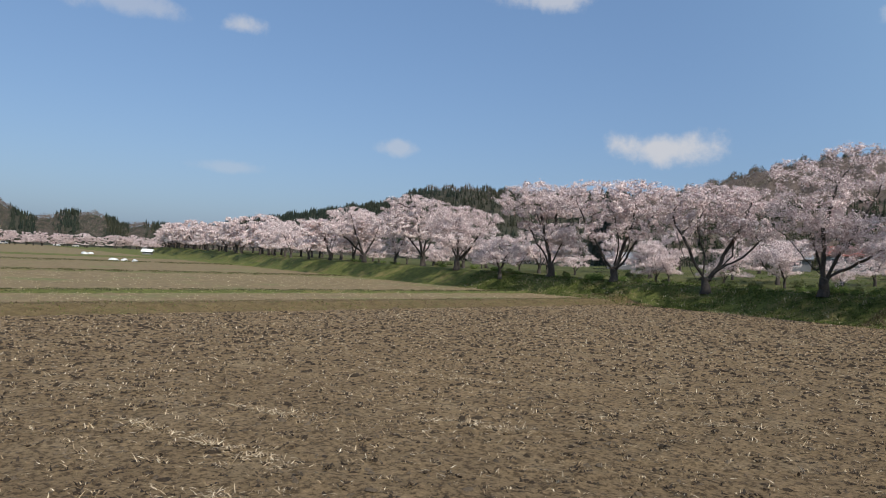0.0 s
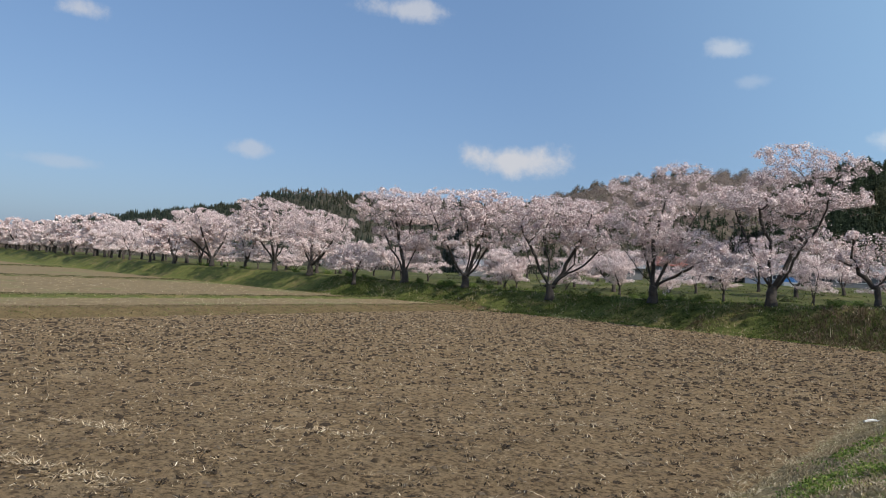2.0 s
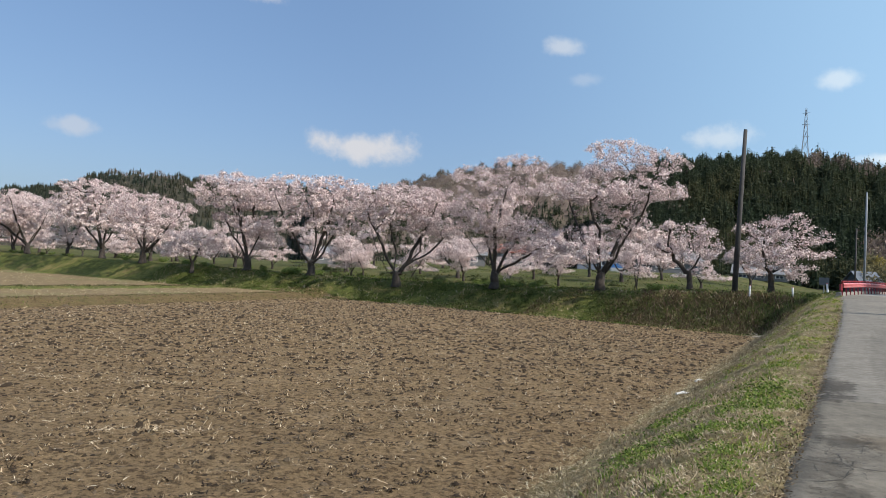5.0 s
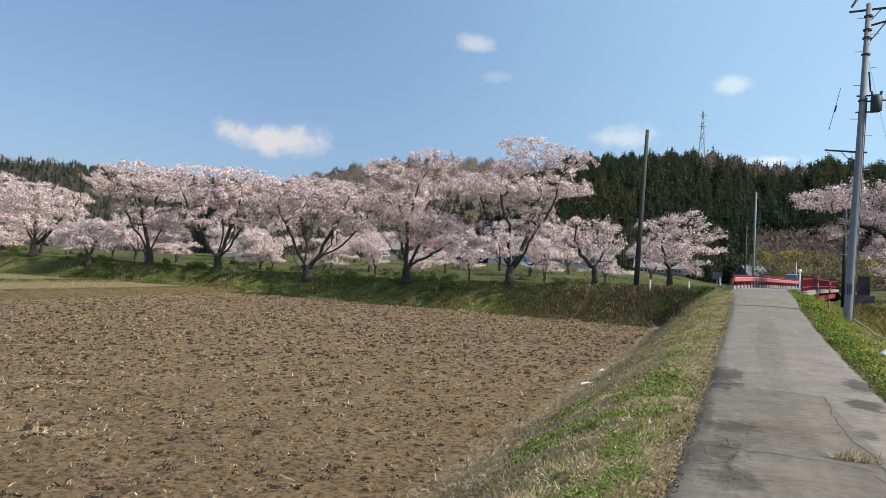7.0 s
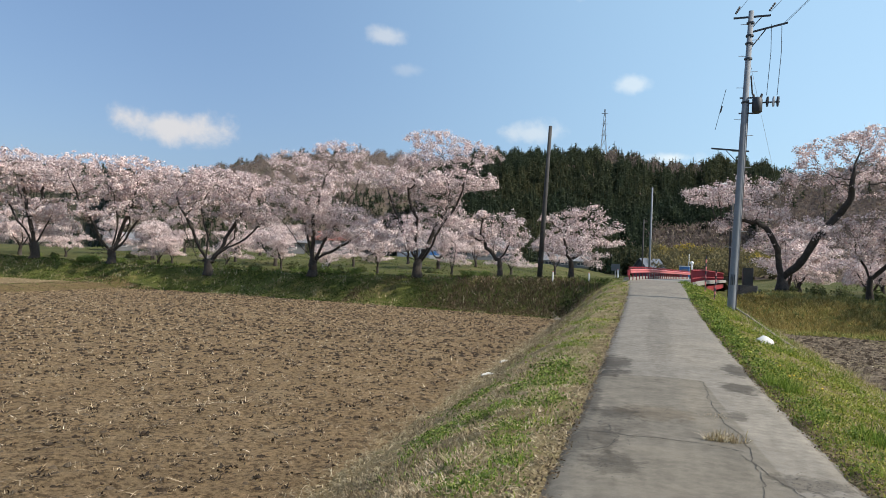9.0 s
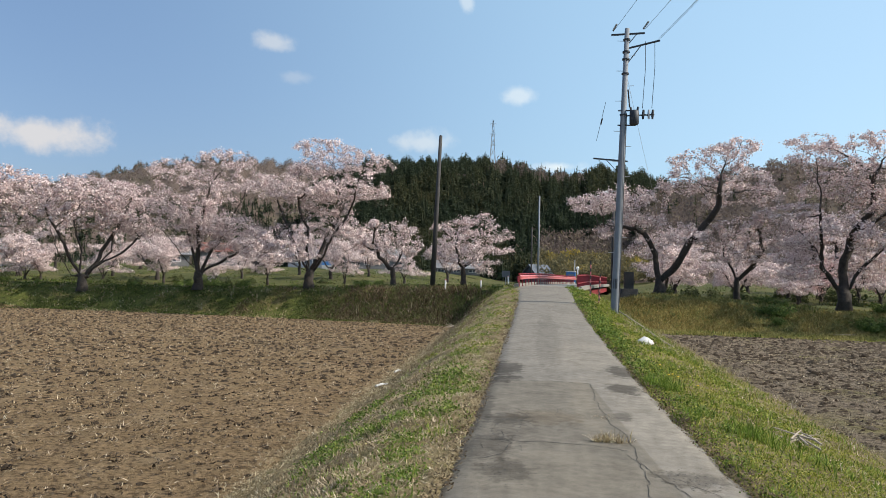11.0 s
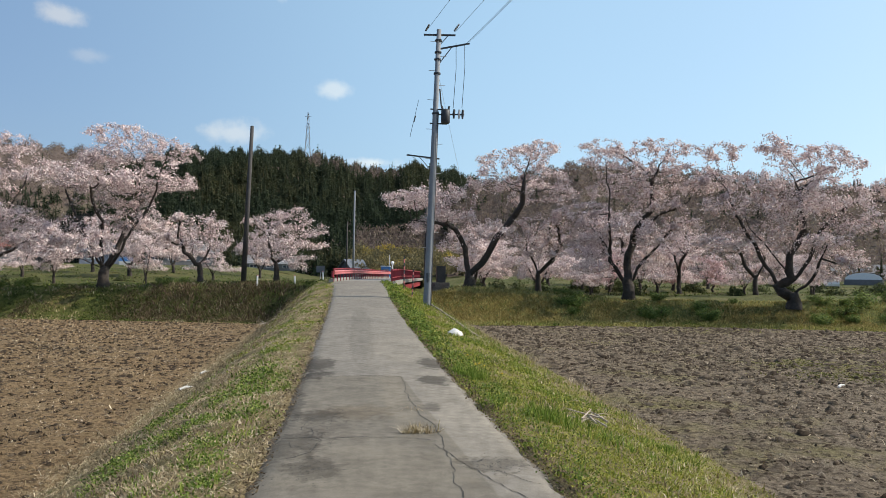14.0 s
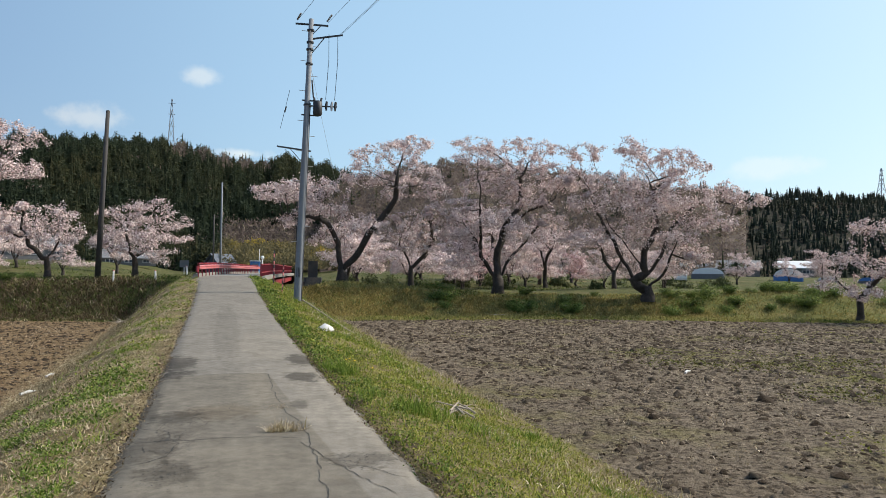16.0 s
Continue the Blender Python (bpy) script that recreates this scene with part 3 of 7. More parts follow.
def cherry_meshes(limbs, pads, seed, count=620, per_node=13, size=0.115, trunk=0.30, thin=7, spread=0.19, mat=None, finest=0.0, fill=0, kill=0.42):
    if fill:
        q = np.random.default_rng(seed + 9)
        c = np.mean([p[:2] for p in pads], 0)
        pads = list(pads) + [(*(np.array(pads[j][:2]) * t + c * (1 - t)), pads[j][2] * 0.8, pads[j][3] * 0.9) for j, t in zip(q.integers(0, len(pads), fill), q.uniform(0.35, 0.75, fill))]
    N, par, rad, kids = grow(limbs, pads, seed, count, kill=kill)
    wood = wood_mesh("trunk", N, par, rad, trunk, finest)
    r = np.random.default_rng(seed + 1)
    tips = np.where((rad < thin) & (np.arange(len(N)) > 8) & (N[:, 2] > 0.9))[0]
    # blossom sits in dense bunches with gaps between them
    T = N[tips]
    ph = r.uniform(0, 6.28, 6)
    bunch = np.sin(T[:, 0] * 2.9 + ph[0] + 1.3 * np.sin(T[:, 2] * 1.7 + ph[3])) + np.sin(T[:, 1] * 2.6 + ph[1]) * 0.8 + np.sin(T[:, 2] * 4.3 + ph[2] + np.sin(T[:, 0] * 1.9 + ph[4]))
    w = np.where(kids[tips] == 0, 1.5, 1.0) * np.where(bunch > -0.6, 1.25, 0.42)
    num = r.poisson(per_node * w)
    ids = np.repeat(tips, num)
    t = r.uniform(0, 1, (len(ids), 1))
    base = N[ids] * t + N[par[ids]] * (1 - t)
    off = r.normal(0, spread, (len(ids), 3)) * [1, 1, 0.62] + [0, 0, 0.25 * spread]
    mid = N.mean(0) * [1, 1, 0.7]
    out = off / spread * 0.75 + [0, 0, 0.55]
    far_out = base - mid
    out = out + 0.5 * far_out / (np.linalg.norm(far_out, axis=1, keepdims=True) + 1e-6)
    out /= np.linalg.norm(out, axis=1, keepdims=True)
    crown = flake_mesh("crown", base + off, r.uniform(0.55, 1.35, len(ids)) * size, mat or M_BLOSSOM, seed + 2, out)
    return wood, crown


def plant(name, meshes, m, label, category="tree", group="", parts=("trunk", "crown")):
    t = thing(name, label, category, group, at=m)
    for pn, me in zip(parts, meshes):
        part(pn, me, None, t)
    return t


def facing(x, y, z=None, turn=0.0, scale=1.0):
    """A pose whose x runs across the view from the road's end."""
    z = float(land_z(x, y)) - 0.06 if z is None else z
    return pose(x, y, z, 0, 0, -math.degrees(math.atan2(x, y)) + turn) @ Matrix.Diagonal((scale, scale, scale, 1))


ROW_TREES = [
    dict(at=(-17.4, 51.0), limbs=[[(-0.1, 1.4), (-1.2, 3.3), (-2.4, 5.0)], [(0.1, 1.5), (1.1, 3.7), (2.3, 6.3), (2.0, 8.5)], [(-0.1, 1.7), (-0.2, 4.5), (-1.0, 6.6)]],
         pads=[(0.8, 10.6, 1.9, 0.6), (3.9, 9.5, 1.9, 1.1), (3.1, 7.2, 2.3, 1.2), (-0.3, 6.9, 2.6, 1.1), (-2.7, 7.2, 2.0, 1.1), (-2.7, 2.6, 2.3, 1.8), (2.2, 4.4, 1.9, 1.3), (-0.4, 8.9, 1.3, 0.8)]),
    dict(at=(-26.4, 51.3), limbs=[[(-0.1, 2.2), (-0.2, 5.0), (0.6, 7.8), (1.5, 9.3)], [(-0.3, 1.7), (-1.7, 3.3), (-3.4, 4.9)], [(0.4, 0.6), (1.5, 1.4)]],
         pads=[(1.7, 10.1, 2.0, 0.8), (3.4, 8.5, 2.8, 1.2), (-1.8, 8.8, 1.8, 1.0), (-0.5, 7.1, 2.3, 1.2), (-1.1, 5.1, 2.1, 0.9), (3.4, 3.5, 2.6, 1.3), (1.1, 3.6, 2.1, 1.3), (-3.0, 6.2, 0.9, 0.9)]),
    dict(at=(-36.1, 51.3), limbs=[[(-0.8, 1.2), (-2.0, 3.5), (-2.4, 4.7)], [(0.3, 1.2), (2.0, 3.2), (2.3, 6.0)], [(-0.3, 1.3), (-0.2, 3.4), (-0.8, 5.8)]],
         pads=[(1.0, 8.5, 2.7, 0.9), (-1.4, 7.8, 1.9, 1.1), (3.3, 7.4, 2.1, 1.6), (-0.6, 5.7, 2.4, 1.5), (2.7, 5.3, 2.4, 1.3), (-2.8, 6.6, 1.7, 1.5), (4.4, 4.9, 1.3, 1.0)]),
    dict(at=(-45.6, 50.8), limbs=[[(-0.7, 1.4), (-1.8, 3.2), (-2.3, 4.5)], [(0.2, 1.5), (1.1, 3.1), (1.1, 5.3)], [(0.0, 1.7), (0.3, 4.1), (-0.1, 6.2)]],
         pads=[(-1.2, 8.6, 2.9, 0.8), (2.1, 8.7, 2.7, 1.1), (-3.4, 6.9, 2.2, 1.5), (0.1, 6.5, 3.2, 1.5), (3.6, 7.1, 2.2, 1.7), (-2.5, 4.5, 1.8, 1.3), (2.3, 4.7, 2.3, 1.3)]),
    dict(at=(-53.3, 50.0), limbs=[[(-0.3, 2.6), (-0.8, 4.8), (-1.5, 6.3)], [(0.1, 1.5), (1.0, 3.5), (1.3, 4.6)], [(-0.5, 3.7), (0.3, 5.4), (0.5, 7.1)]],
         pads=[(-1.6, 9.0, 2.8, 0.7), (-3.7, 7.6, 2.1, 1.2), (0.7, 8.3, 2.4, 1.2), (-1.7, 6.7, 3.1, 1.1), (1.4, 6.7, 2.0, 1.3), (1.8, 2.8, 1.6, 1.3), (-1.9, 5.2, 1.5, 0.8)]),
    dict(at=(-68.2, 49.0), limbs=[[(-0.1, 1.6), (-0.8, 3.0), (-1.3, 4.1)], [(0.1, 1.6), (1.2, 2.9), (2.0, 4.1)]],
         pads=[(0.0, 6.7, 2.9, 0.9), (-1.9, 4.8, 1.9, 1.6), (2.2, 4.9, 2.4, 1.8), (0.2, 3.4, 2.9, 1.3), (3.8, 6.1, 1.3, 0.9)]),
    dict(at=(-80.5, 52.3), limbs=[[(-0.3, 1.4), (-1.5, 3.1), (-1.9, 4.9)], [(0.1, 1.8), (1.2, 3.7), (1.4, 5.5)]],
         pads=[(-1.5, 8.6, 3.4, 1.0), (-3.7, 6.5, 2.6, 2.0), (0.6, 7.1, 3.3, 2.0), (-1.3, 4.6, 3.7, 1.8), (2.4, 5.6, 1.7, 1.6)]),
    dict(at=(-95.9, 51.7), limbs=[[(-0.3, 1.6), (-1.3, 3.5)], [(0.1, 1.6), (1.2, 3.6)]],
         pads=[(-2.5, 7.3, 3.0, 1.1), (-0.0, 6.7, 2.9, 1.4), (-4.1, 4.8, 2.4, 1.7), (-0.6, 4.3, 3.5, 1.9), (1.9, 5.3, 1.8, 1.6)]),
    dict(at=(-58.9, 48.0), limbs=[[(-0.1, 1.1), (-0.6, 2.4)], [(0.0, 1.1), (0.6, 2.6)]],
         pads=[(-0.2, 3.2, 2.0, 1.2), (1.4, 2.1, 1.6, 1.2), (-1.8, 2.0, 1.3, 1.2)]),
    dict(at=(-11.0, 50.8), limbs=[[(-0.3, 1.4), (-1.1, 2.2)], [(-0.1, 1.4), (0.6, 2.5)]],
         pads=[(-0.0, 4.2, 1.5, 0.6), (-0.8, 3.1, 1.5, 0.7), (1.1, 3.1, 1.1, 0.8), (0.0, 2.6, 1.7, 0.5), (-1.6, 3.0, 0.8, 0.6)]),
    dict(at=(-5.9, 51.2), limbs=[[(-0.1, 1.5), (-0.6, 3.0)], [(0.0, 1.5), (1.1, 2.7)]],
         pads=[(0.8, 4.9, 1.4, 0.5), (-0.8, 4.2, 1.4, 0.7), (2.0, 3.7, 1.4, 0.8), (0.3, 3.1, 1.7, 0.8), (2.6, 2.6, 0.9, 0.6), (0.6, 1.8, 1.7, 0.5), (-1.2, 2.4, 0.9, 0.8), (1.5, 1.1, 0.5, 0.4)]),
    dict(at=(-23.6, 76.5), limbs=[[(-0.3, 1.3), (-1.1, 2.5)], [(0.1, 1.3), (1.1, 2.6)]],
         pads=[(1.7, 4.2, 2.6, 1.9), (-1.0, 3.1, 1.9, 1.4), (3.0, 3.0, 1.4, 1.1)]),
    dict(at=(-40.1, 69.2), limbs=[[(-0.4, 1.1), (-1.4, 2.0)], [(0.3, 1.1), (1.3, 2.5)]],
         pads=[(-0.8, 3.1, 2.4, 1.5), (1.7, 3.5, 2.2, 1.4), (-2.5, 2.3, 1.1, 0.9)]),
    dict(at=(7.5, 48.4), limbs=[[(-0.2, 1.7), (-1.0, 4.0), (-2.6, 4.4), (-4.0, 4.6)], [(0.1, 1.0), (1.8, 3.5), (3.5, 5.8), (3.6, 7.5)]],
         pads=[(4.5, 9.3, 1.2, 0.4), (2.8, 8.3, 2.0, 0.6), (1.7, 6.9, 1.7, 0.8), (5.0, 7.1, 1.5, 0.9), (6.2, 6.0, 0.8, 0.7), (-2.1, 5.9, 1.6, 0.7), (-4.4, 5.5, 1.4, 0.8), (-1.1, 4.9, 1.2, 0.6), (-3.2, 4.2, 0.9, 0.5), (-1.1, 2.9, 1.0, 0.9), (1.7, 3.8, 1.3, 0.8)]),
    dict(at=(12.9, 50.4), limbs=[[(-0.1, 1.5), (-0.9, 3.1)], [(0.1, 1.5), (1.6, 3.5)]],
         pads=[(0.3, 4.8, 1.8, 0.7), (-0.9, 3.7, 1.1, 0.8), (1.6, 3.9, 1.1, 0.8), (0.3, 2.8, 1.4, 0.5)]),
    dict(at=(18.2, 46.6), limbs=[[(-0.3, 1.35), (-1.25, 2.7), (-1.2, 4.8), (-1.2, 7.1), (-1.45, 8.9)], [(0.0, 1.5), (0.0, 3.2), (0.45, 4.8), (2.1, 6.0), (4.0, 6.9)], [(0.45, 4.8), (1.6, 6.3), (1.55, 8.2), (2.0, 9.3)], [(0.3, 1.4), (1.2, 3.0), (2.4, 4.4), (3.4, 5.4)], [(-0.8, 1.9), (-1.5, 3.8), (-2.4, 4.9)]],
         pads=[(-2.0, 10.3, 1.1, 0.4), (-0.5, 10.1, 0.8, 0.5), (-1.2, 9.1, 1.7, 0.5), (1.3, 10.0, 0.8, 0.4), (3.0, 10.0, 1.1, 0.4), (2.2, 8.8, 1.3, 0.5), (-0.1, 7.9, 1.5, 0.7), (-1.7, 7.2, 1.0, 0.6), (2.2, 7.5, 1.6, 0.7), (3.9, 8.1, 1.1, 0.6), (0.7, 6.7, 1.1, 0.7), (-3.1, 5.4, 1.2, 0.7), (-2.5, 4.2, 1.2, 0.7), (2.2, 6.0, 1.1, 0.6), (-0.0, 5.0, 1.3, 0.8), (1.5, 4.2, 1.1, 0.8), (3.4, 5.0, 1.0, 0.8), (-2.3, 2.2, 1.0, 0.8), (1.5, 2.7, 0.9, 0.8), (4.5, 7.1, 0.8, 0.5)]),
    dict(at=(27.2, 41.9), size=1.05, limbs=[[(-0.25, 0.8), (-1.0, 1.7), (-1.55, 2.6), (-2.3, 4.2), (-2.9, 5.2), (-3.6, 7.0)], [(-0.1, 1.9), (-0.6, 2.6), (-1.6, 4.0), (-2.4, 4.9)], [(0.1, 1.9), (0.95, 3.3), (1.45, 4.8), (2.85, 6.2), (4.6, 6.5), (6.2, 6.2)], [(-0.2, 2.2), (-0.2, 3.3), (0.6, 4.8), (0.35, 7.2), (0.0, 8.3), (-0.6, 9.3)], [(0.35, 7.2), (1.1, 7.8), (2.5, 7.9)], [(0.25, 1.2), (1.1, 2.1), (1.8, 4.0)]],
         pads=[(-1.1, 9.3, 0.9, 0.4), (0.3, 9.3, 1.0, 0.5), (1.6, 8.8, 1.0, 0.5), (2.7, 8.0, 0.8, 0.6), (0.7, 7.9, 1.0, 0.4), (-3.9, 9.1, 1.2, 0.4), (-4.2, 7.4, 1.4, 0.6), (-1.9, 7.0, 1.4, 0.7), (-3.0, 5.7, 1.6, 0.7), (0.6, 5.8, 1.6, 0.6), (-1.2, 4.7, 1.4, 0.7), (2.4, 5.9, 1.3, 0.7), (4.3, 6.7, 1.0, 0.5), (5.7, 5.9, 0.9, 0.6), (3.7, 4.9, 1.2, 0.6), (1.6, 4.0, 1.0, 0.5), (2.7, 2.9, 1.1, 0.9), (1.6, 2.0, 0.8, 0.6), (-3.7, 4.0, 1.7, 0.7), (-0.1, 3.9, 0.9, 0.7)]),
    dict(at=(36.7, 33.9), limbs=[[(-0.1, 1.5), (-1.2, 2.6)], [(0.2, 1.6), (1.2, 2.9), (2.3, 3.9)]],
         pads=[(0.8, 5.4, 1.1, 0.6), (-0.6, 3.8, 1.0, 0.4), (1.2, 3.2, 1.1, 0.7), (-1.5, 2.1, 1.0, 0.5), (0.3, 1.7, 1.0, 0.7), (2.6, 4.6, 1.1, 0.8), (2.9, 2.6, 1.0, 0.8)]),
    dict(at=(25.6, 70.5), limbs=[[(-0.1, 1.2), (-0.7, 3.6)], [(0.1, 1.2), (1.1, 3.6)]],
         pads=[(-0.7, 6.6, 2.4, 1.3), (1.7, 5.4, 1.8, 1.3), (-2.2, 4.8, 1.8, 1.2)]),
    dict(at=(29.7, 63.4), limbs=[[(-0.0, 1.8), (-0.4, 3.5)], [(0.0, 1.8), (0.7, 4.0)]],
         pads=[(-0.1, 5.1, 1.5, 0.9), (1.0, 4.0, 1.2, 0.9), (-1.5, 4.0, 1.1, 0.8)]),
    dict(at=(33.5, 56.9), limbs=[[(-0.2, 1.7), (-0.9, 2.7)], [(0.1, 1.7), (0.6, 2.7)]],
         pads=[(-1.3, 4.1, 2.1, 0.9), (0.8, 3.3, 1.4, 0.8), (-2.9, 4.8, 1.1, 0.6)]),
]
BIG_LABEL = "tall old cherry tree in full pale pink bloom on the levee"
for k, spec in enumerate(ROW_TREES):
    tall = max(p[1] + p[3] for p in spec["pads"])
    big = tall > 7
    near = math.hypot(*spec["at"])
    limbs = list(spec["limbs"])
    known = [np.array(q) for l in limbs for q in l]
    for a, h, ra, rh in sorted(spec["pads"], key=lambda q: -abs(q[0])):
        if big and spec["at"][0] < 0 and len(limbs) < len(spec["limbs"]) + 3 and h > 2.5 and min(np.linalg.norm(q - [a, h]) for q in known) > 1.5:
            limbs.append([(0.06 * a, 1.3), (0.42 * a, 0.34 * h + 0.9), (0.8 * a, 0.74 * h + 0.3), (a, h)])
            known += [np.array(q) for q in limbs[-1]]
    pads = [(a * 1.04, h + (0.4 if h > 5 else 0.0), ra + 0.1, rh + 0.12) for a, h, ra, rh in spec["pads"]] if spec["at"][0] > 5 else spec["pads"]
    meshes = cherry_meshes(limbs, pads, 40 + k, count=int((2700 if big else 900)), per_node=16, fill=6 if big else 3, kill=0.36 if near < 60 else 0.42,
                           size=0.062 if near < 60 else 0.075, trunk=(0.38 if spec["at"][0] > 15 and big else 0.34) if big else 0.19,
                           spread=0.125 if spec["at"][0] > 0 else 0.145)
    plant("cherry_tree", meshes, facing(*spec["at"], scale=spec.get("size", 1.0)), BIG_LABEL if big else "small young cherry tree in pale pink blossom on the meadow", "cherry tree", "cherry trees along the levee")


def generic_tree(seed, tall, wide, count, per_node, size, trunk, mat=None):
    r = np.random.default_rng(seed)
    limbs, pads = [], []
    for k in range(3):
        a = (-1, 1, 0.1)[k] * wide * r.uniform(0.3, 0.5)
        limbs.append([(a * 0.1, tall * r.uniform(0.14, 0.2)), (a * 0.6, tall * r.uniform(0.35, 0.45)), (a, tall * r.uniform(0.55, 0.68))])
    for k in range(11):
        a = r.uniform(-0.8, 0.8) * wide
        top = tall * (1 - 0.35 * (abs(a) / wide) ** 2)
        h = r.uniform(0.28, 0.88) * top
        pads.append((a, h, wide * r.uniform(0.26, 0.4), tall * r.uniform(0.08, 0.13)))
    pads.append((0, tall * 0.9, wide * 0.4, tall * 0.08))
    return cherry_meshes(limbs, pads, seed, count, per_node, size, trunk, mat=mat, finest=0.0125, kill=0.5, spread=0.22)


MID = [generic_tree(300 + k, 6.6 + 0.8 * (k % 3), 4.2 + 0.5 * (k % 2), 420, 20, 0.085, 0.2) for k in range(4)]
FAR = [generic_tree(320 + k, 8.0, 4.8, 130, 16, 0.16, 0.22) for k in range(3)]
PINK = [generic_tree(340 + k, 4.0, 2.6, 220, 9, 0.11, 0.1, M_BLOSSOM_PINK) for k in range(2)]
prng = np.random.default_rng(11)


def scatter_trees(kind, spots, label, name="cherry_tree", group="cherry trees behind the levee"):
    for x, y, s in spots:
        k = int(prng.integers(len(kind)))
        plant(name, kind[k], facing(x, y, None, float(prng.uniform(0, 360)), s), label, "cherry tree", group)


# the row along the levee, running away upstream
row = []
x = -107.0
while x > -430:
    row.append((x, float(levee_foot(x)) + 6 + prng.uniform(-1.5, 1.5), prng.uniform(0.95, 1.25)))
    x -= prng.uniform(6.0, 9.5)
scatter_trees(MID[:2] + FAR[:1], [q for q in row if q[0] > -160], "old cherry tree in full bloom in the levee row", group="cherry trees along the levee")
scatter_trees(FAR, [(q[0] + 3.5, q[1] + 8.5, q[2] * 0.95) for q in row if q[0] < -112], "distant cherry tree in bloom behind the levee row", group="cherry trees along the levee")
scatter_trees(FAR, [q for q in row if q[0] <= -160], "distant cherry tree in bloom along the levee", group="cherry trees along the levee")

# young trees and the second and third rows on the meadow behind the levee
scatter_trees(MID, [(-62.0, 56.5, 0.85), (-75.0, 55.0, 1.0), (-88.0, 52.5, 1.05), (-103.0, 53.5, 1.1), (-70.0, 66.0, 0.9), (-84.0, 66.0, 0.95), (-98.0, 66.0, 1.0), (-115.0, 64.0, 1.0), (-132.0, 66.0, 1.0), (-150.0, 70.0, 1.0)],
              "old cherry tree in full bloom behind the levee row")
scatter_trees(MID, [(-66.0, 74.0, 0.85), (-55.0, 68.0, 0.8), (-63.0, 84.0, 0.9), (-47.0, 72.0, 0.75), (-56.0, 92.0, 0.95), (-33.0, 74.0, 0.7), (-38.0, 90.0, 0.85), (-30.0, 84.0, 0.85), (-21.5, 85.0, 0.8), (-14.8, 74.0, 0.62), (-12.6, 92.0, 0.8), (-27.0, 100.0, 0.9), (-45.0, 104.0, 0.9), (-48.0, 60.0, 0.55), (-19.0, 66.0, 0.55)],
              "mid-sized cherry tree in pale blossom on the meadow")
scatter_trees(MID, [(9.8, 60.0, 0.8), (16.0, 62.0, 0.8), (21.0, 78.0, 0.9), (14.0, 80.0, 0.9), (24.5, 60.0, 0.72), (33.0, 72.0, 0.9), (40.0, 78.0, 0.85), (38.0, 60.0, 0.7), (29.0, 84.0, 0.9), (45.0, 66.0, 0.6), (64.0, 78.0, 0.6), (78.0, 84.0, 0.6), (70.0, 70.0, 0.6)],
              "mid-sized cherry tree in blossom across the river park")
low_row = []
x = -112.0
while x < -22:
    low_row.append((x, 62.0 + 0.035 * (x + 60) + prng.uniform(-3, 4), prng.uniform(0.45, 0.62)))
    x += prng.uniform(4.4, 7.2)
scatter_trees(MID, low_row, "low cherry tree in pale bloom behind the levee row")
scatter_trees(MID, [(11.5, 66.0, 0.7), (17.5, 69.0, 0.7), (22.5, 70.0, 0.75), (27.0, 62.0, 0.55), (31.0, 66.0, 0.65), (36.5, 64.0, 0.6), (42.0, 62.0, 0.5), (19.5, 58.5, 0.5)], "low cherry tree in pale bloom across the park")
scatter_trees(PINK, [(24.0, 66.5, 1.0), (29.5, 68.0, 1.05), (21.5, 64.0, 0.8), (36.0, 69.0, 1.0), (27.0, 74.0, 1.1)], "small weeping cherry tree with deep pink blossom", group="weeping cherries in the park")
bend = []
for k in range(64):
    t = k / 63
    bend.append((-437 + 40 * t + prng.uniform(-8, 8), 118 - 165 * t + prng.uniform(-3, 3), prng.uniform(0.75, 1.05)))
scatter_trees(FAR, bend, "distant cherry tree in bloom along the river bend", group="cherry trees along the levee")


# ---- wooded hills ----
M_CONIFER = leafy("cedar_needles", [(0.0, (0.026, 0.040, 0.024)), (0.6, (0.037, 0.054, 0.030)), (1.0, (0.051, 0.068, 0.036))], 0.45,
                  patches=(0.035, [(0.0, (0.048, 0.055, 0.027)), (0.6, (0.07, 0.075, 0.035)), (1.0, (0.098, 0.09, 0.044))], 0.46, 0.66))
# bluer than M_CONIFER: the haze of distance is put into the needle colour
M_CONIFER_HAZED = leafy("cedar_needles_hazed", [(0.0, (0.023, 0.036, 0.029)), (0.6, (0.036, 0.051, 0.037)), (1.0, (0.052, 0.065, 0.043))], 0.45,
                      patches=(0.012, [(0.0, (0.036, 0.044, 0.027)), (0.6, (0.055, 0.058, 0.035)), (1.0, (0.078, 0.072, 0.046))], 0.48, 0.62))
M_BARE = leafy("bare_woodland", [(0.0, (0.12, 0.09, 0.078)), (0.5, (0.19, 0.147, 0.127)), (0.85, (0.25, 0.20, 0.17)), (1.0, (0.24, 0.21, 0.115))], 0.35)
M_BUDDING = leafy("budding_woodland", [(0.0, (0.09, 0.083, 0.045)), (0.6, (0.17, 0.148, 0.078)), (1.0, (0.26, 0.215, 0.105))], 0.4,
                  patches=(0.09, [(0.0, (0.22, 0.175, 0.05)), (0.6, (0.36, 0.28, 0.07)), (1.0, (0.55, 0.41, 0.08))], 0.56, 0.64))
M_LITTER = ground_material("leaf_litter_slope", (0.075, 0.057, 0.048), (0.145, 0.112, 0.093), (0.09, 0.082, 0.05), 0.3, 0.3, 0.4, 0.03)
M_HILL = ground_material("forest_floor", (0.032, 0.033, 0.022), (0.06, 0.054, 0.038), (0.04, 0.045, 0.024), 0.3, 0.2, 0.5, 0.02)


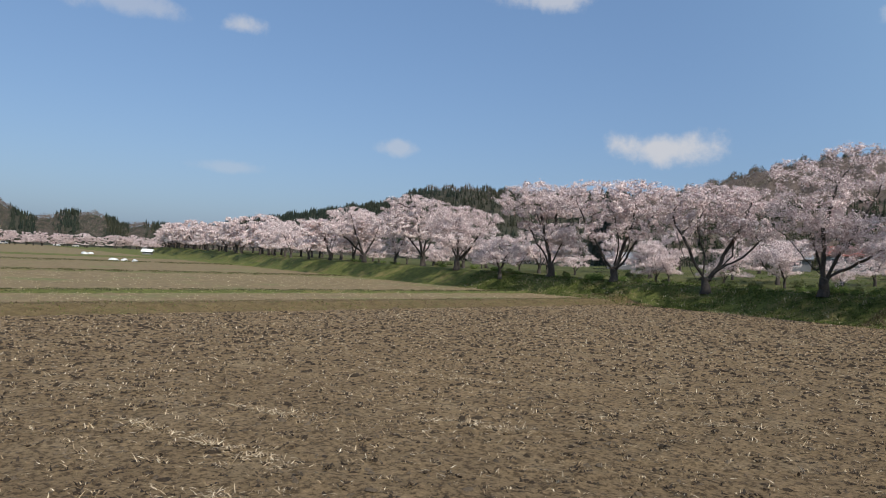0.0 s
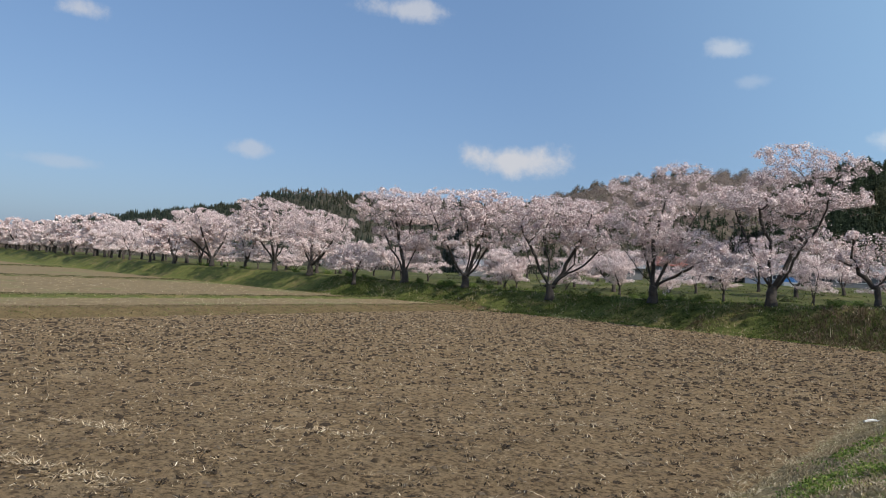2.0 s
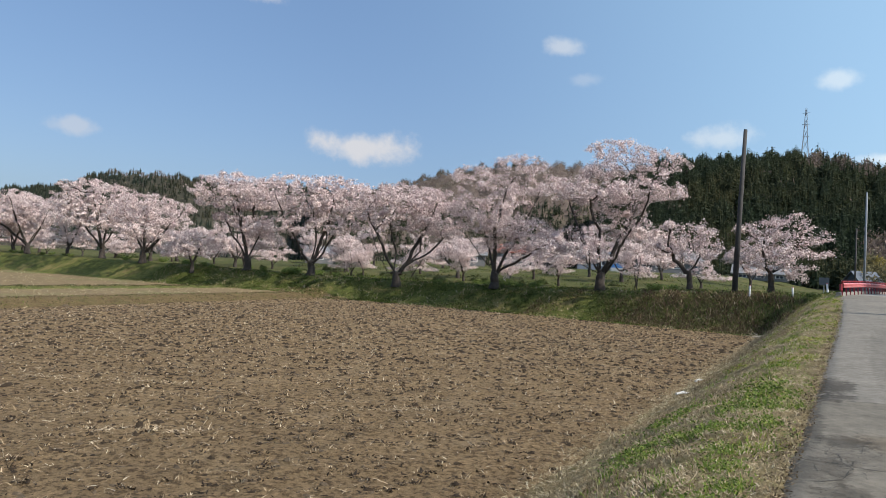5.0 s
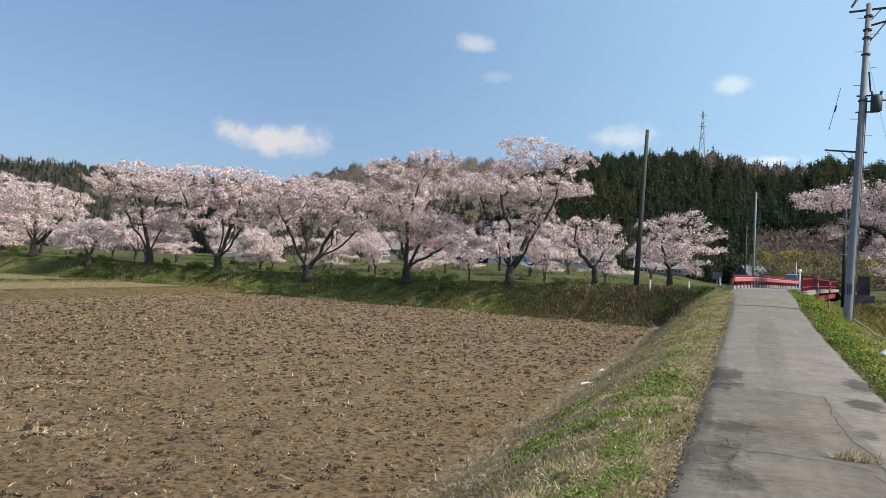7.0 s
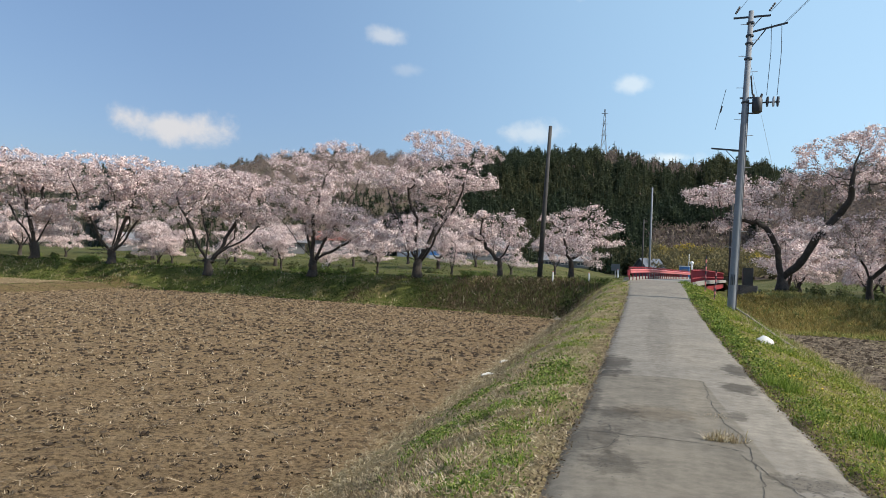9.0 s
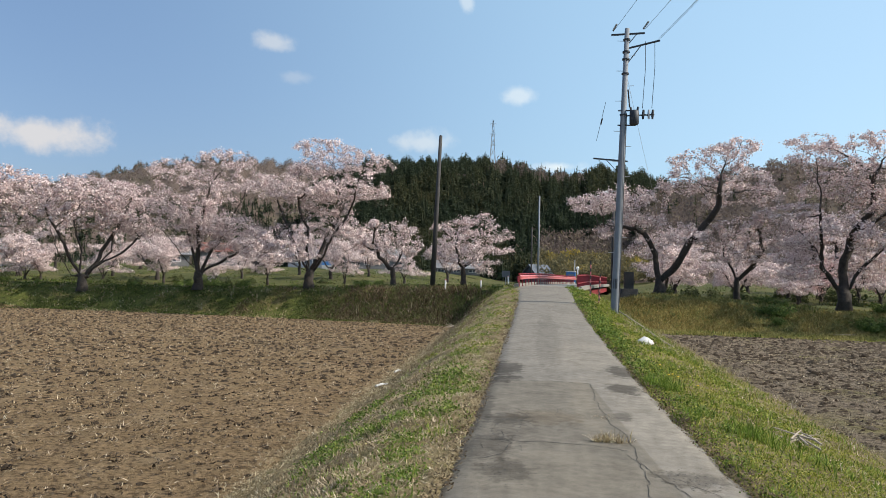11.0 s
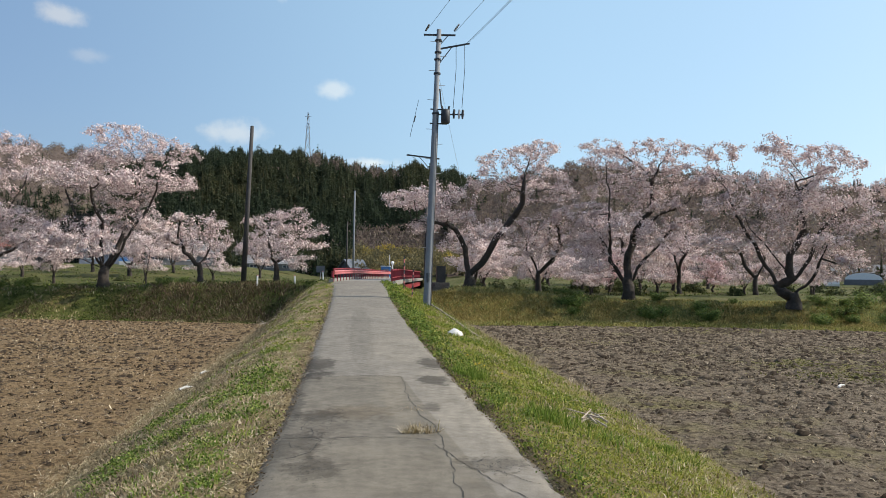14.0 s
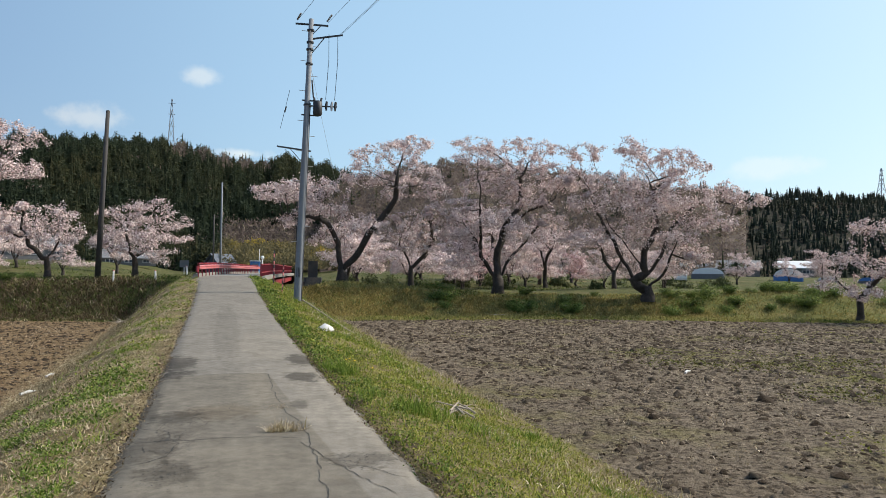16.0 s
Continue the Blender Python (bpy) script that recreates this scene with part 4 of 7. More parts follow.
def hill_shape(az, s, knots, d0, d1, lower):
    """Height of a hill at az degrees (clockwise from +y) and s from its foot (0) over the ridge (1) to its back."""
    el = np.interp(az, [k[0] for k in knots], [k[1] for k in knots])
    d = d0 + (d1 - d0) * s
    ridge = 1.65 + d1 * np.tan(np.radians(el)) - lower
    up = np.where(s <= 1, smooth(s * 0.93 + 0.04) * 1.0, 1 - 0.5 * smooth((s - 1) / 0.6))
    z = 1.0 + (ridge - 1.0) * up * (1 + 0.06 * lumps(az * 3.1, s * 9, 1.0)) * np.where(s > 0.9, 1, 1)
    a = np.radians(az)
    return np.stack([d * np.sin(a), d * np.cos(a), z], -1)


def conifer_stand(points, heights, seed, boughs=12):
    """Cedars: a slim dark core and drooping boughs round it, narrowing to the tip; all in one mesh."""
    r = np.random.default_rng(seed)
    n, sides = len(points), 5
    h = np.asarray(heights)
    w = h * r.uniform(0.21, 0.33, n)
    ang = np.arange(sides) * 2 * np.pi / sides + r.uniform(0, 6.28, (n, 1))
    rr = (w * (0.5 if boughs < 10 else 0.26))[:, None] * r.uniform(0.7, 1.2, (n, sides))
    ring = np.stack([rr * np.cos(ang), rr * np.sin(ang), np.broadcast_to((h * 0.05)[:, None], rr.shape)], -1) + points[:, None]
    tip = points + np.stack([r.normal(0, 0.05, n) * w, r.normal(0, 0.05, n) * w, h], -1)
    core = np.concatenate([ring, tip[:, None]], 1).reshape(-1, 3)
    j = np.arange(sides)
    tri = np.stack([j, (j + 1) % sides, np.full(sides, sides), np.full(sides, sides)], -1)
    F0 = [tuple(q[:3]) for q in (tri[None] + (np.arange(n) * (sides + 1))[:, None, None]).reshape(-1, 4).tolist()]
    t = r.uniform(0.08, 0.96, (n, boughs))
    a = r.uniform(0, 6.28, (n, boughs))
    reach = w[:, None] * (1.05 - t) ** 0.75 * r.uniform(0.55, 1.0, (n, boughs))
    out = np.stack([np.cos(a), np.sin(a), np.zeros_like(a)], -1)
    side = np.stack([-np.sin(a), np.cos(a), np.zeros_like(a)], -1)
    c = points[:, None] + out * reach[..., None] + np.stack([0 * t, 0 * t, t * h[:, None]], -1)
    s = (w[:, None] * (0.10 + 0.52 * (1 - t)) * r.uniform(0.65, 1.25, (n, boughs)))[..., None]
    up = np.array([0, 0, 1.0])
    V = np.stack([c - out * s * 0.8 + up * s * 0.4, c + side * s * 0.75, c + out * s * 0.7 - up * s * 0.3, c - side * s * 0.75], 2)
    V += r.normal(0, 0.34, V.shape) * s[..., None]
    base = len(core)
    return np.concatenate([core, V.reshape(-1, 3)]), F0 + (base + np.arange(n * boughs * 4).reshape(-1, 4)).tolist()


def bare_stand(points, sizes, seed, flakes=15):
    """Leafless or budding broad-leaved trees as loose sprays of fine twigs."""
    r = np.random.default_rng(seed)
    n = len(points)
    q = r.normal(size=(n, flakes, 3))
    q /= np.linalg.norm(q, axis=-1, keepdims=True)
    q[..., 2] = np.abs(q[..., 2])
    s = sizes[:, None, None]
    c = points[:, None, :] + [0, 0, 0.3] * s + q * r.uniform(0.25, 1, (n, flakes, 1)) * s * [0.5, 0.5, 0.65]
    d = q + [0, 0, 0.3] + r.normal(0, 0.9, (n, flakes, 3))
    d /= np.linalg.norm(d, axis=-1, keepdims=True)
    side = np.cross(d, r.normal(size=(n, flakes, 3)))
    side /= np.linalg.norm(side, axis=-1, keepdims=True)
    L, W = s * r.uniform(0.08, 0.17, (n, flakes, 1)), s * r.uniform(0.022, 0.05, (n, flakes, 1))
    V = np.stack([c - d * L, c + side * W, c + d * L, c - side * W], 2).reshape(-1, 3)
    return V, np.arange(len(V)).reshape(-1, 4)


def hill(name, knots, d0, d1, mask, count, tree_h, seed, label, conifer=None, bare=None, floor=None, boughs=18):
    """A wooded hill: its ground, a stand of cedars where mask says so and leafless trees elsewhere."""
    r = np.random.default_rng(seed)
    a0, a1 = knots[0][0], knots[-1][0]
    az, s = np.meshgrid(np.linspace(a0, a1, 70), np.linspace(0, 1.6, 34))
    P = hill_shape(az, s, knots, d0, d1, tree_h * 1.0)
    idx = np.arange(az.size).reshape(az.shape)
    quads = np.stack([idx[:-1, :-1], idx[:-1, 1:], idx[1:, 1:], idx[1:, :-1]], -1).reshape(-1, 4)
    base = tagged(new(name, make_mesh(name, P.reshape(-1, 3), quads, floor or M_HILL, True)), label, "hill", kind="structure")
    ta, ts = r.uniform(a0, a1, count), 1.12 * r.uniform(0.0, 1, count) ** 0.72
    pts = hill_shape(ta, ts, knots, d0, d1, tree_h * 1.0)
    con = mask(ta, ts, r.uniform(size=count))
    if con.any():
        hs = tree_h * r.uniform(0.5, 1.1, con.sum())
        v, f = conifer_stand(pts[con], hs, seed + 1, boughs)
        tagged(new("cedar_forest", make_mesh("cedar_forest", v, f, conifer or M_CONIFER)), "dense dark green cedar forest on the hillside", "forest", kind="stuff")
    if (~con).any():
        v, f = bare_stand(pts[~con], tree_h * r.uniform(0.45, 0.85, (~con).sum()), seed + 2)
        tagged(new("bare_woods", make_mesh("bare_woods", v, f, bare or M_BARE)), "leafless brown and grey broad-leaved woods on the slope", "forest", kind="stuff")
    return base


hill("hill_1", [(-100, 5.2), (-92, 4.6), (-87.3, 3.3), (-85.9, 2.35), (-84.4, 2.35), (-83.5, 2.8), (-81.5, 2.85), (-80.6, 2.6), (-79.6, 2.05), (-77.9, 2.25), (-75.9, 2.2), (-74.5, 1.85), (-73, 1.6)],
     500, 640, lambda a, s, u: (np.sin(a * 2.1) + 0.4 * np.sin(a * 5.3 + 1) + u > 0.65), 3600, 6, 501, "low wooded hills at the valley's upper end", M_CONIFER_HAZED, boughs=8)
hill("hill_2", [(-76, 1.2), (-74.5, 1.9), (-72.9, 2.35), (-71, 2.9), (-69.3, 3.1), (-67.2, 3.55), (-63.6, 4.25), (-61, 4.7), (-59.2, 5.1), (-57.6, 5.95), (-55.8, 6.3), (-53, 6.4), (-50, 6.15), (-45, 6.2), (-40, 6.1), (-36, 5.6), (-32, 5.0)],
     300, 520, lambda a, s, u: np.where(a < -59, s > 0.55 - 0.4 * u, np.where((a > -56.5) & (a < -52.5) & (s > 0.86), u > 0.85, u > 0.32)), 9000, 4.6, 511, "wooded hill with cedars and bare trees behind the cherry row", M_CONIFER_HAZED, boughs=8)
hill("hill_3", [(-42, 5.8), (-37.9, 6.3), (-33.8, 7.4), (-31.6, 8.05), (-27, 8.9), (-23.6, 9.25), (-20, 9.0), (-16, 8.6), (-12, 8.0)],
     250, 430, lambda a, s, u: np.where((s > 0.97) & (a < -24), u > 0.15, np.where(s < 0.5, u > 0.12, u > 0.985)), 6000, 4.6, 521, "brown leafless hillside with a line of cedars on its ridge", floor=M_LITTER)
HILL_4 = [(-19, 7.5), (-16, 8.9), (-13.3, 9.6), (-9.9, 9.6), (-7, 9.8), (-4, 9.9), (-2, 9.65), (-0.4, 9.1), (3.1, 8.9), (3.7, 9.35), (7.6, 8.7), (9.3, 8.1), (12, 7.4)]
hill("hill_4", HILL_4, 170, 300, lambda a, s, u: ~((a > -0.5) & (s < 0.36)) & np.where((a > -4.5) & (s > 0.76) & (a < 3), u > 0.85, np.where(s > 0.98, u > 0.25, u > 0.012)), 12000, 6.2, 531, "steep hill covered with dark cedar forest")
hill("hill_5", [(7, 7.4), (9.3, 8.0), (13, 8.8), (16.5, 9.5), (17.5, 9.8), (20, 9.5), (26.5, 8.8), (31, 8.2), (37.2, 7.0), (40, 6.0)],
     150, 270, lambda a, s, u: (u > 0.95) & (s < 0.8), 4600, 5.5, 541, "bare brown hillside behind the cherry trees", floor=M_LITTER)
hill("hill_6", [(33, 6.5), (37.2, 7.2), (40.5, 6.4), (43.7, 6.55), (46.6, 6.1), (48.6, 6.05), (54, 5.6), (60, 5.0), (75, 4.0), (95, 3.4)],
     240, 420, lambda a, s, u: u > 0.08, 9000, 5.5, 551, "hazy dark forest hill downstream", M_CONIFER_HAZED, boughs=9)
# spring-coloured thicket at the foot of the cedar hill
r_t = np.random.default_rng(9)
ta, td = r_t.uniform(-0.5, 9, 300), r_t.uniform(140, 190, 300)
pts = np.stack([td * np.sin(np.radians(ta)), td * np.cos(np.radians(ta)), 0.8 + (td - 135) * 0.12], -1)
v, f = bare_stand(pts, r_t.uniform(1.8, 3.9, 300), 561, 110)
tagged(new("budding_thicket", make_mesh("budding_thicket", v, f, M_BUDDING)), "yellow-brown budding thicket at the foot of the hill", "woods", kind="stuff")


# ---- transmission tower ----
M_STEEL = plain("galvanised_steel", (0.42, 0.43, 0.44), 0.5, 0.6, 0.12)


def lattice_tower(x, y, z, h, w):
    t = thing("transmission_tower", "tall grey steel lattice transmission tower on the ridge", "tower", at=(x, y, z))
    for sx, sy in ((-1, -1), (1, -1), (1, 1), (-1, 1)):
        part("leg", Geo().tube([(sx * w, sy * w, 0), (sx * w * 0.3, sy * w * 0.3, h * 0.66), (sx * w * 0.08, sy * w * 0.08, h)], [0.17, 0.13, 0.09], 4), M_STEEL, t)
    g = Geo()
    n = 9
    for k in range(n):
        a, b = k / n, (k + 1) / n
        for (s0, s1) in (((-1, -1), (1, -1)), ((1, -1), (1, 1)), ((1, 1), (-1, 1)), ((-1, 1), (-1, -1))):
            def at(q, s):
                ww = np.interp(q, [0, 0.66, 1], [w, w * 0.3, w * 0.08])
                return (s[0] * ww, s[1] * ww, q * h)
            g.tube([at(a, s0), at(b, s1)], 0.08, 3).tube([at(a, s1), at(b, s0)], 0.08, 3)
    part("bracing", g, M_STEEL, t)
    for q in (0.7, 0.83, 0.95):
        part("crossarm", Geo().tube([(-w * 0.5, 0, q * h), (w * 0.5, 0, q * h)], 0.12, 4), M_STEEL, t)
    return t


lattice_tower(-25.2, 329.0, float(hill_shape(np.array(-4.4), np.array((330 - 170) / 130), HILL_4, 170, 300, 10.0)[2]) - 1.0, 40.0, 2.9)
lattice_tower(319.0, 281.0, 37.0, 22.0, 2.6)


# ---- poles and wires ----
M_CONCRETE_POLE = plain("concrete_pole", (0.20, 0.22, 0.245), 0.8, vary=0.12, scale=3, rel=0.004)
M_WOOD_POLE = plain("weathered_pole", (0.05, 0.048, 0.047), 0.9, vary=0.3, scale=4, rel=0.01)
M_IRON = plain("dark_iron", (0.045, 0.05, 0.058), 0.6, 0.3, 0.2)
M_WIRE = plain("black_wire", (0.06, 0.06, 0.065), 0.6, vary=0.1)
M_PORCELAIN = plain("insulator", (0.55, 0.56, 0.57), 0.35, vary=0.1)


def utility_pole():
    base, top = Vector((2.79, 29.35, 0.28)), Vector((3.12, 29.32, 12.08))
    axis = top - base
    t = thing("utility_pole", "tall grey concrete utility pole with transformer on the verge", "utility pole", at=(base.x, base.y, base.z))
    at = lambda q: axis * q
    part("shaft", Geo().tube([at(-0.05), at(0.0), at(0.5), at(1.0)], [0.175, 0.168, 0.130, 0.095], 16), M_CONCRETE_POLE, t, smooth=True)
    H = axis.length
    q = lambda z: at(z / H)
    # upper crossarm with tension insulators
    for z, x0, x1, yaw in ((11.65, -0.62, 0.72, 0.0), (11.05, -0.05, 1.35, 0.28)):
        c = q(z)
        part("crossarm", Geo().tube([c + Vector((x0, 0.14, -0.05)), c + Vector((x1, 0.14, yaw))], 0.045, 4), M_IRON, t)
    part("brace", Geo().tube([q(10.35) + Vector((0.05, 0.1, 0)), q(11.05) + Vector((0.62, 0.14, 0.12))], 0.022, 5), M_IRON, t)
    part("brace", Geo().tube([q(11.15) + Vector((0.05, 0.1, 0)), q(11.65) + Vector((0.45, 0.14, 0.02))], 0.018, 5), M_IRON, t)
    for x, z in ((-0.55, 11.75), (0.66, 11.8)):
        g = Geo()
        p = q(z) + Vector((x, 0.1, 0.02))
        d = Vector((0.14, -0.35, 0.2)) if x < 0 else Vector((0.2, -0.35, 0.24))
        for k in range(4):
            g.tube([p + d * (0.22 * k), p + d * (0.22 * k + 0.13)], 0.04, 8)
        part("insulator", g, M_IRON, t)
    # transformer on its bracket
    c = q(8.1) + Vector((0.42, -0.1, 0))
    tank = part("transformer", Geo().tube([c + Vector((0, 0, -0.3)), c + Vector((0, 0, -0.26)), c + Vector((0, 0, 0.24)), c + Vector((0, 0, 0.3))], [0.14, 0.185, 0.185, 0.13], 14), M_IRON, t, "dark grey cylindrical pole transformer", smooth=True)
    for a in (-0.12, 0.12):
        part("bushing", Geo().tube([c + Vector((a, 0, 0.28)), c + Vector((a * 1.3, 0, 0.44))], [0.05, 0.04], 8), M_IRON, tank)
    for z in (7.8, 8.4):
        part("bracket", Geo().tube([q(z) + Vector((-0.22, -0.05, 0)), q(z) + Vector((0.5, -0.05, 0))], 0.035, 4), M_IRON, t)
    arm = q(8.2)
    part("fuse_arm", Geo().tube([arm + Vector((0.1, 0, 0)), arm + Vector((1.22, 0, 0.04))], 0.035, 4), M_IRON, t)
    for x in (0.78, 1.0, 1.15):
        part("fuse_cutout", Geo().tube([arm + Vector((x, 0, -0.14)), arm + Vector((x, 0, 0.06)), arm + Vector((x + 0.02, 0, 0.24))], [0.035, 0.06, 0.045], 8), M_IRON if x != 1.0 else M_PORCELAIN, t)
    for x in (0.75, 1.12):
        part("lead_wire", Geo().tube([arm + Vector((x, 0, 0.3)), q(10.2) + Vector((x + 0.05, 0.05, 0)), q(11.1) + Vector((x + 0.02, 0.14, 0.2))], 0.014, 4), M_WIRE, t)
    # stay arm, step bolts, bands, low cable guard
    c = q(6.35)
    part("stay_arm", Geo().tube([c + Vector((0.25, 0, -0.02)), c + Vector((-1.12, 0, 0.1))], 0.04, 4), M_IRON, t)
    part("stay_arm_brace", Geo().tube([c + Vector((-0.1, 0, -0.5)), c + Vector((-0.6, 0, 0.04))], 0.018, 4), M_IRON, t)
    for k in range(15):
        z, s = 2.6 + 0.62 * k, 1 if k % 2 else -1
        part("step_bolt", Geo().tube([q(z), q(z) + Vector((s * 0.36, -0.02, 0.01))], 0.012, 5), M_STEEL, t)
    for z in (8.2, 9.9, 10.5, 10.8, 11.3):
        part("band", Geo().tube([q(z), q(z) + Vector((0, 0, 0.06))], 0.15, 12), M_IRON, t)
    for x in (-0.06, 0.0, 0.06):
        part("marking_bar", Geo().box((x - 0.014, -0.178, 1.15), (x + 0.014, -0.172, 1.55)), M_IRON, t, "dark unreadable marking on the pole")
    part("ground_cable", Geo().tube([q(0.2) + Vector((0.15, -0.1, 0)), q(4) + Vector((0.14, -0.1, 0)), q(8.3) + Vector((0.12, -0.1, 0))], 0.016, 5), M_WIRE, t)

    def wire(a, b, sag, r=0.007):
        a, b = Vector(a), Vector(b)
        pts = [a.lerp(b, k / 24) - Vector((0, 0, 4 * sag * (k / 24) * (1 - k / 24))) for k in range(25)]
        return Geo().tube(pts, r, 4)

    w = base
    far = Vector((8.5, -12.0, 11.9)) - w
    for off, dz in ((-0.55, 0.0), (0.7, 0.05), (1.3, -0.35), (1.2, -0.4)):
        part("wire", wire(q(11.7) + Vector((off, 0, dz)), far + Vector((off, 0, dz)), 0.5), M_WIRE, t)
    part("guy_wire", wire(q(10.1), Vector((10.5, 60.0, 2.0)) - w, 0.3), M_STEEL, t)
    part("guy_insulator", Geo().tube([q(8.9).lerp(q(9.0), 0.5) + Vector((0.26, 1.0, 0.6)), q(8.9) + Vector((0.38, 1.4, 0.0))], 0.03, 6), M_IRON, t)
    part("stay_wire", wire(q(8.6) + Vector((-0.7, 0.3, 0.25)), q(6.9) + Vector((-0.98, 0.6, 0.4)), 0.0, 0.012), M_IRON, t)
    part("stay_insulator", Geo().tube([q(8.0) + Vector((-0.80, 0.4, 0.2)), q(7.75) + Vector((-0.85, 0.45, 0.2))], 0.03, 6), M_IRON, t)
    return t


utility_pole()


def plain_pole(name, base, top, r0, r1, mat, label, lamp=False):
    base, top = Vector(base), Vector(top)
    t = thing(name, label, "pole", at=(base.x, base.y, base.z))
    part("shaft", Geo().tube([(0, 0, -0.4), tuple((top - base) * 0.5), tuple(top - base)], [r0, (r0 + r1) / 2, r1], 14), mat, t, smooth=True)
    part("cap", Geo().tube([tuple(top - base), tuple(top - base + Vector((0, 0, 0.05)))], [r1 * 1.05, r1 * 0.7], 12), M_IRON, t)
    if lamp:
        c = top - base
        part("lamp_arm", Geo().tube([c, c + Vector((-0.5, -0.3, 0.12))], 0.035, 6), mat, t)
        part("lamp_head", Geo().tube([c + Vector((-0.35, -0.2, 0.1)), c + Vector((-0.55, -0.32, 0.12)), c + Vector((-0.95, -0.55, 0.08))], [0.05, 0.13, 0.07], 8), M_PORCELAIN, t)
    return t


plain_pole("bare_pole", (-7.95, 50.0, float(land_z(-7.95, 50.0))), (-7.62, 50.0, 11.9), 0.19, 0.12, M_WOOD_POLE, "tall dark weathered pole without wires on the levee")
plain_pole("street_pole", (-0.8, 84.0, 0.9), (-0.8, 84.0, 11.7), 0.13, 0.09, M_CONCRETE_POLE, "slim pale grey pole beyond the bridge")
plain_pole("dark_pole", (-1.75, 92.0, 0.9), (-1.75, 92.0, 8.6), 0.11, 0.08, M_WOOD_POLE, "slim dark pole beyond the bridge")
plain_pole("street_lamp", (5.55, 60.0, 0.3), (5.5, 60.0, 9.0), 0.15, 0.10, M_WOOD_POLE, "dark pole with a street lamp near the bridge", True)
plain_pole("thin_pole", (4.3, 105.0, 0.9), (4.3, 105.0, 4.9), 0.06, 0.05, M_STEEL, "thin grey pole beyond the bridge")


# ---- red bridge ----
M_RED = plain("red_rail_paint", (0.27, 0.028, 0.04), 0.45, 0.0, 0.22, 3)
# paler than M_RED, with the guard beam's sunlit highlight put into the colour
M_PALE_RED = plain("pale_sunlit_red_paint", (0.52, 0.16, 0.17), 0.35, 0.0, 0.2, 3)
M_CURB = plain("bridge_concrete", (0.22, 0.21, 0.19), 0.9, 0.0, 0.2, 2.5, 0.01)


def build_bridge():
    b = thing("bridge", "small road bridge with red painted railings", "bridge", at=(0, 38.6, 0))
    d, n = Vector((math.sin(radians(7.5)), math.cos(radians(7.5)), 0)), Vector((math.cos(radians(7.5)), -math.sin(radians(7.5)), 0))
    zt = lambda s: float(road_z(38.6 + s)) + 0.02
    left0, right0 = Vector((-1.42, 0.2, 0)), Vector((1.78, 1.2, 0))
    L = 34.0

    def pt(o, s, z, side=0.0):
        p = o + d * s + n * side
        return Vector((p.x, p.y, zt(s) + z))

    # deck
    v, f = [], []
    k = 18
    for i in range(k + 1):
        s = -0.4 + (L + 2) * i / k
        for o, side, dz in ((left0, -0.25, 0), (right0, 0.25, 0), (right0, 0.25, -0.18), (left0, -0.25, -0.18)):
            v.append(tuple(pt(o, s - (1.0 if o is right0 else 0), dz, side)))
    for i in range(k):
        for j in range(4):
            f.append((4 * i + j, 4 * i + (j + 1) % 4, 4 * i + 4 + (j + 1) % 4, 4 * i + 4 + j))
    f += [(0, 3, 2, 1), (4 * k, 4 * k + 1, 4 * k + 2, 4 * k + 3)]
    part("deck", Geo().add(v, f), M_CURB, b, "pale concrete bridge deck")
    for o, w in ((left0, -0.12), (right0, 0.12)):
        top = 0.16 if w < 0 else 0.05
        vv = [tuple(pt(o, L * i / 12, z, w + q)) for i in range(13) for q, z in ((-0.12, -0.15), (0.12, -0.15), (0.12, top), (-0.12, top))]
        ff = [(4 * i + j, 4 * i + (j + 1) % 4, 4 * i + 4 + (j + 1) % 4, 4 * i + 4 + j) for i in range(12) for j in range(4)] + [(3, 2, 1, 0), (48, 49, 50, 51)]
        g = Geo().add(vv, ff)
        part("curb", g, M_CURB, b)
    part("girder", Geo().tube([pt(right0, 1.0, -0.5, -0.15), pt(right0, L, -0.5, -0.15)], 0.28, 4), M_RED, b, "red painted steel girder")
    # left: posts with two broad beams and a top pipe
    for i in range(int(L / 1.15)):
        s = 0.1 + 1.15 * i
        part("post", Geo().tube([pt(left0, s, 0.0), pt(left0, s, 0.74)], 0.06, 4), M_RED, b)
    for z, r, sd in ((0.50, 0.12, 0.07), (0.69, 0.04, 0.0)):
        prof = [(0, -r), (0.05, -r * 0.75), (0.05, -r * 0.25), (0.0, 0), (0.05, r * 0.25), (0.05, r * 0.75), (0, r), (-0.02, r), (-0.02, -r)]
        m, vv, ff = len(prof), [], []
        for i in range(11):
            vv += [tuple(pt(left0, -0.15 + (L + 0.3) * i / 10, z, sd) + n * x + Vector((0, 0, h))) for x, h in prof]
            ff += [(m * i + j, m * i + (j + 1) % m, m * i + m + (j + 1) % m, m * i + m + j) for j in range(m)] if i < 10 else []
        g = Geo().add(vv, ff)
        part("guard_beam" if r > 0.1 else "top_rail", g, M_PALE_RED if r > 0.1 else M_RED, b)
    g = Geo().tube([pt(left0, -0.2, 0.58), pt(left0, -0.2, 0.28)], 0.07, 8)
    part("beam_end", g, M_RED, b)
    # right: top rail, bottom rail and close upright bars
    for z in (0.70, 0.26):
        part("top_rail" if z > 0.5 else "bottom_rail", Geo().tube([pt(right0, 6.8 * i, z) for i in range(6)], 0.05, 4), M_RED, b)
    for i in range(int(L / 0.42)):
        s = 0.42 * i
        wide = 0.06 if i % 4 == 0 else 0.032
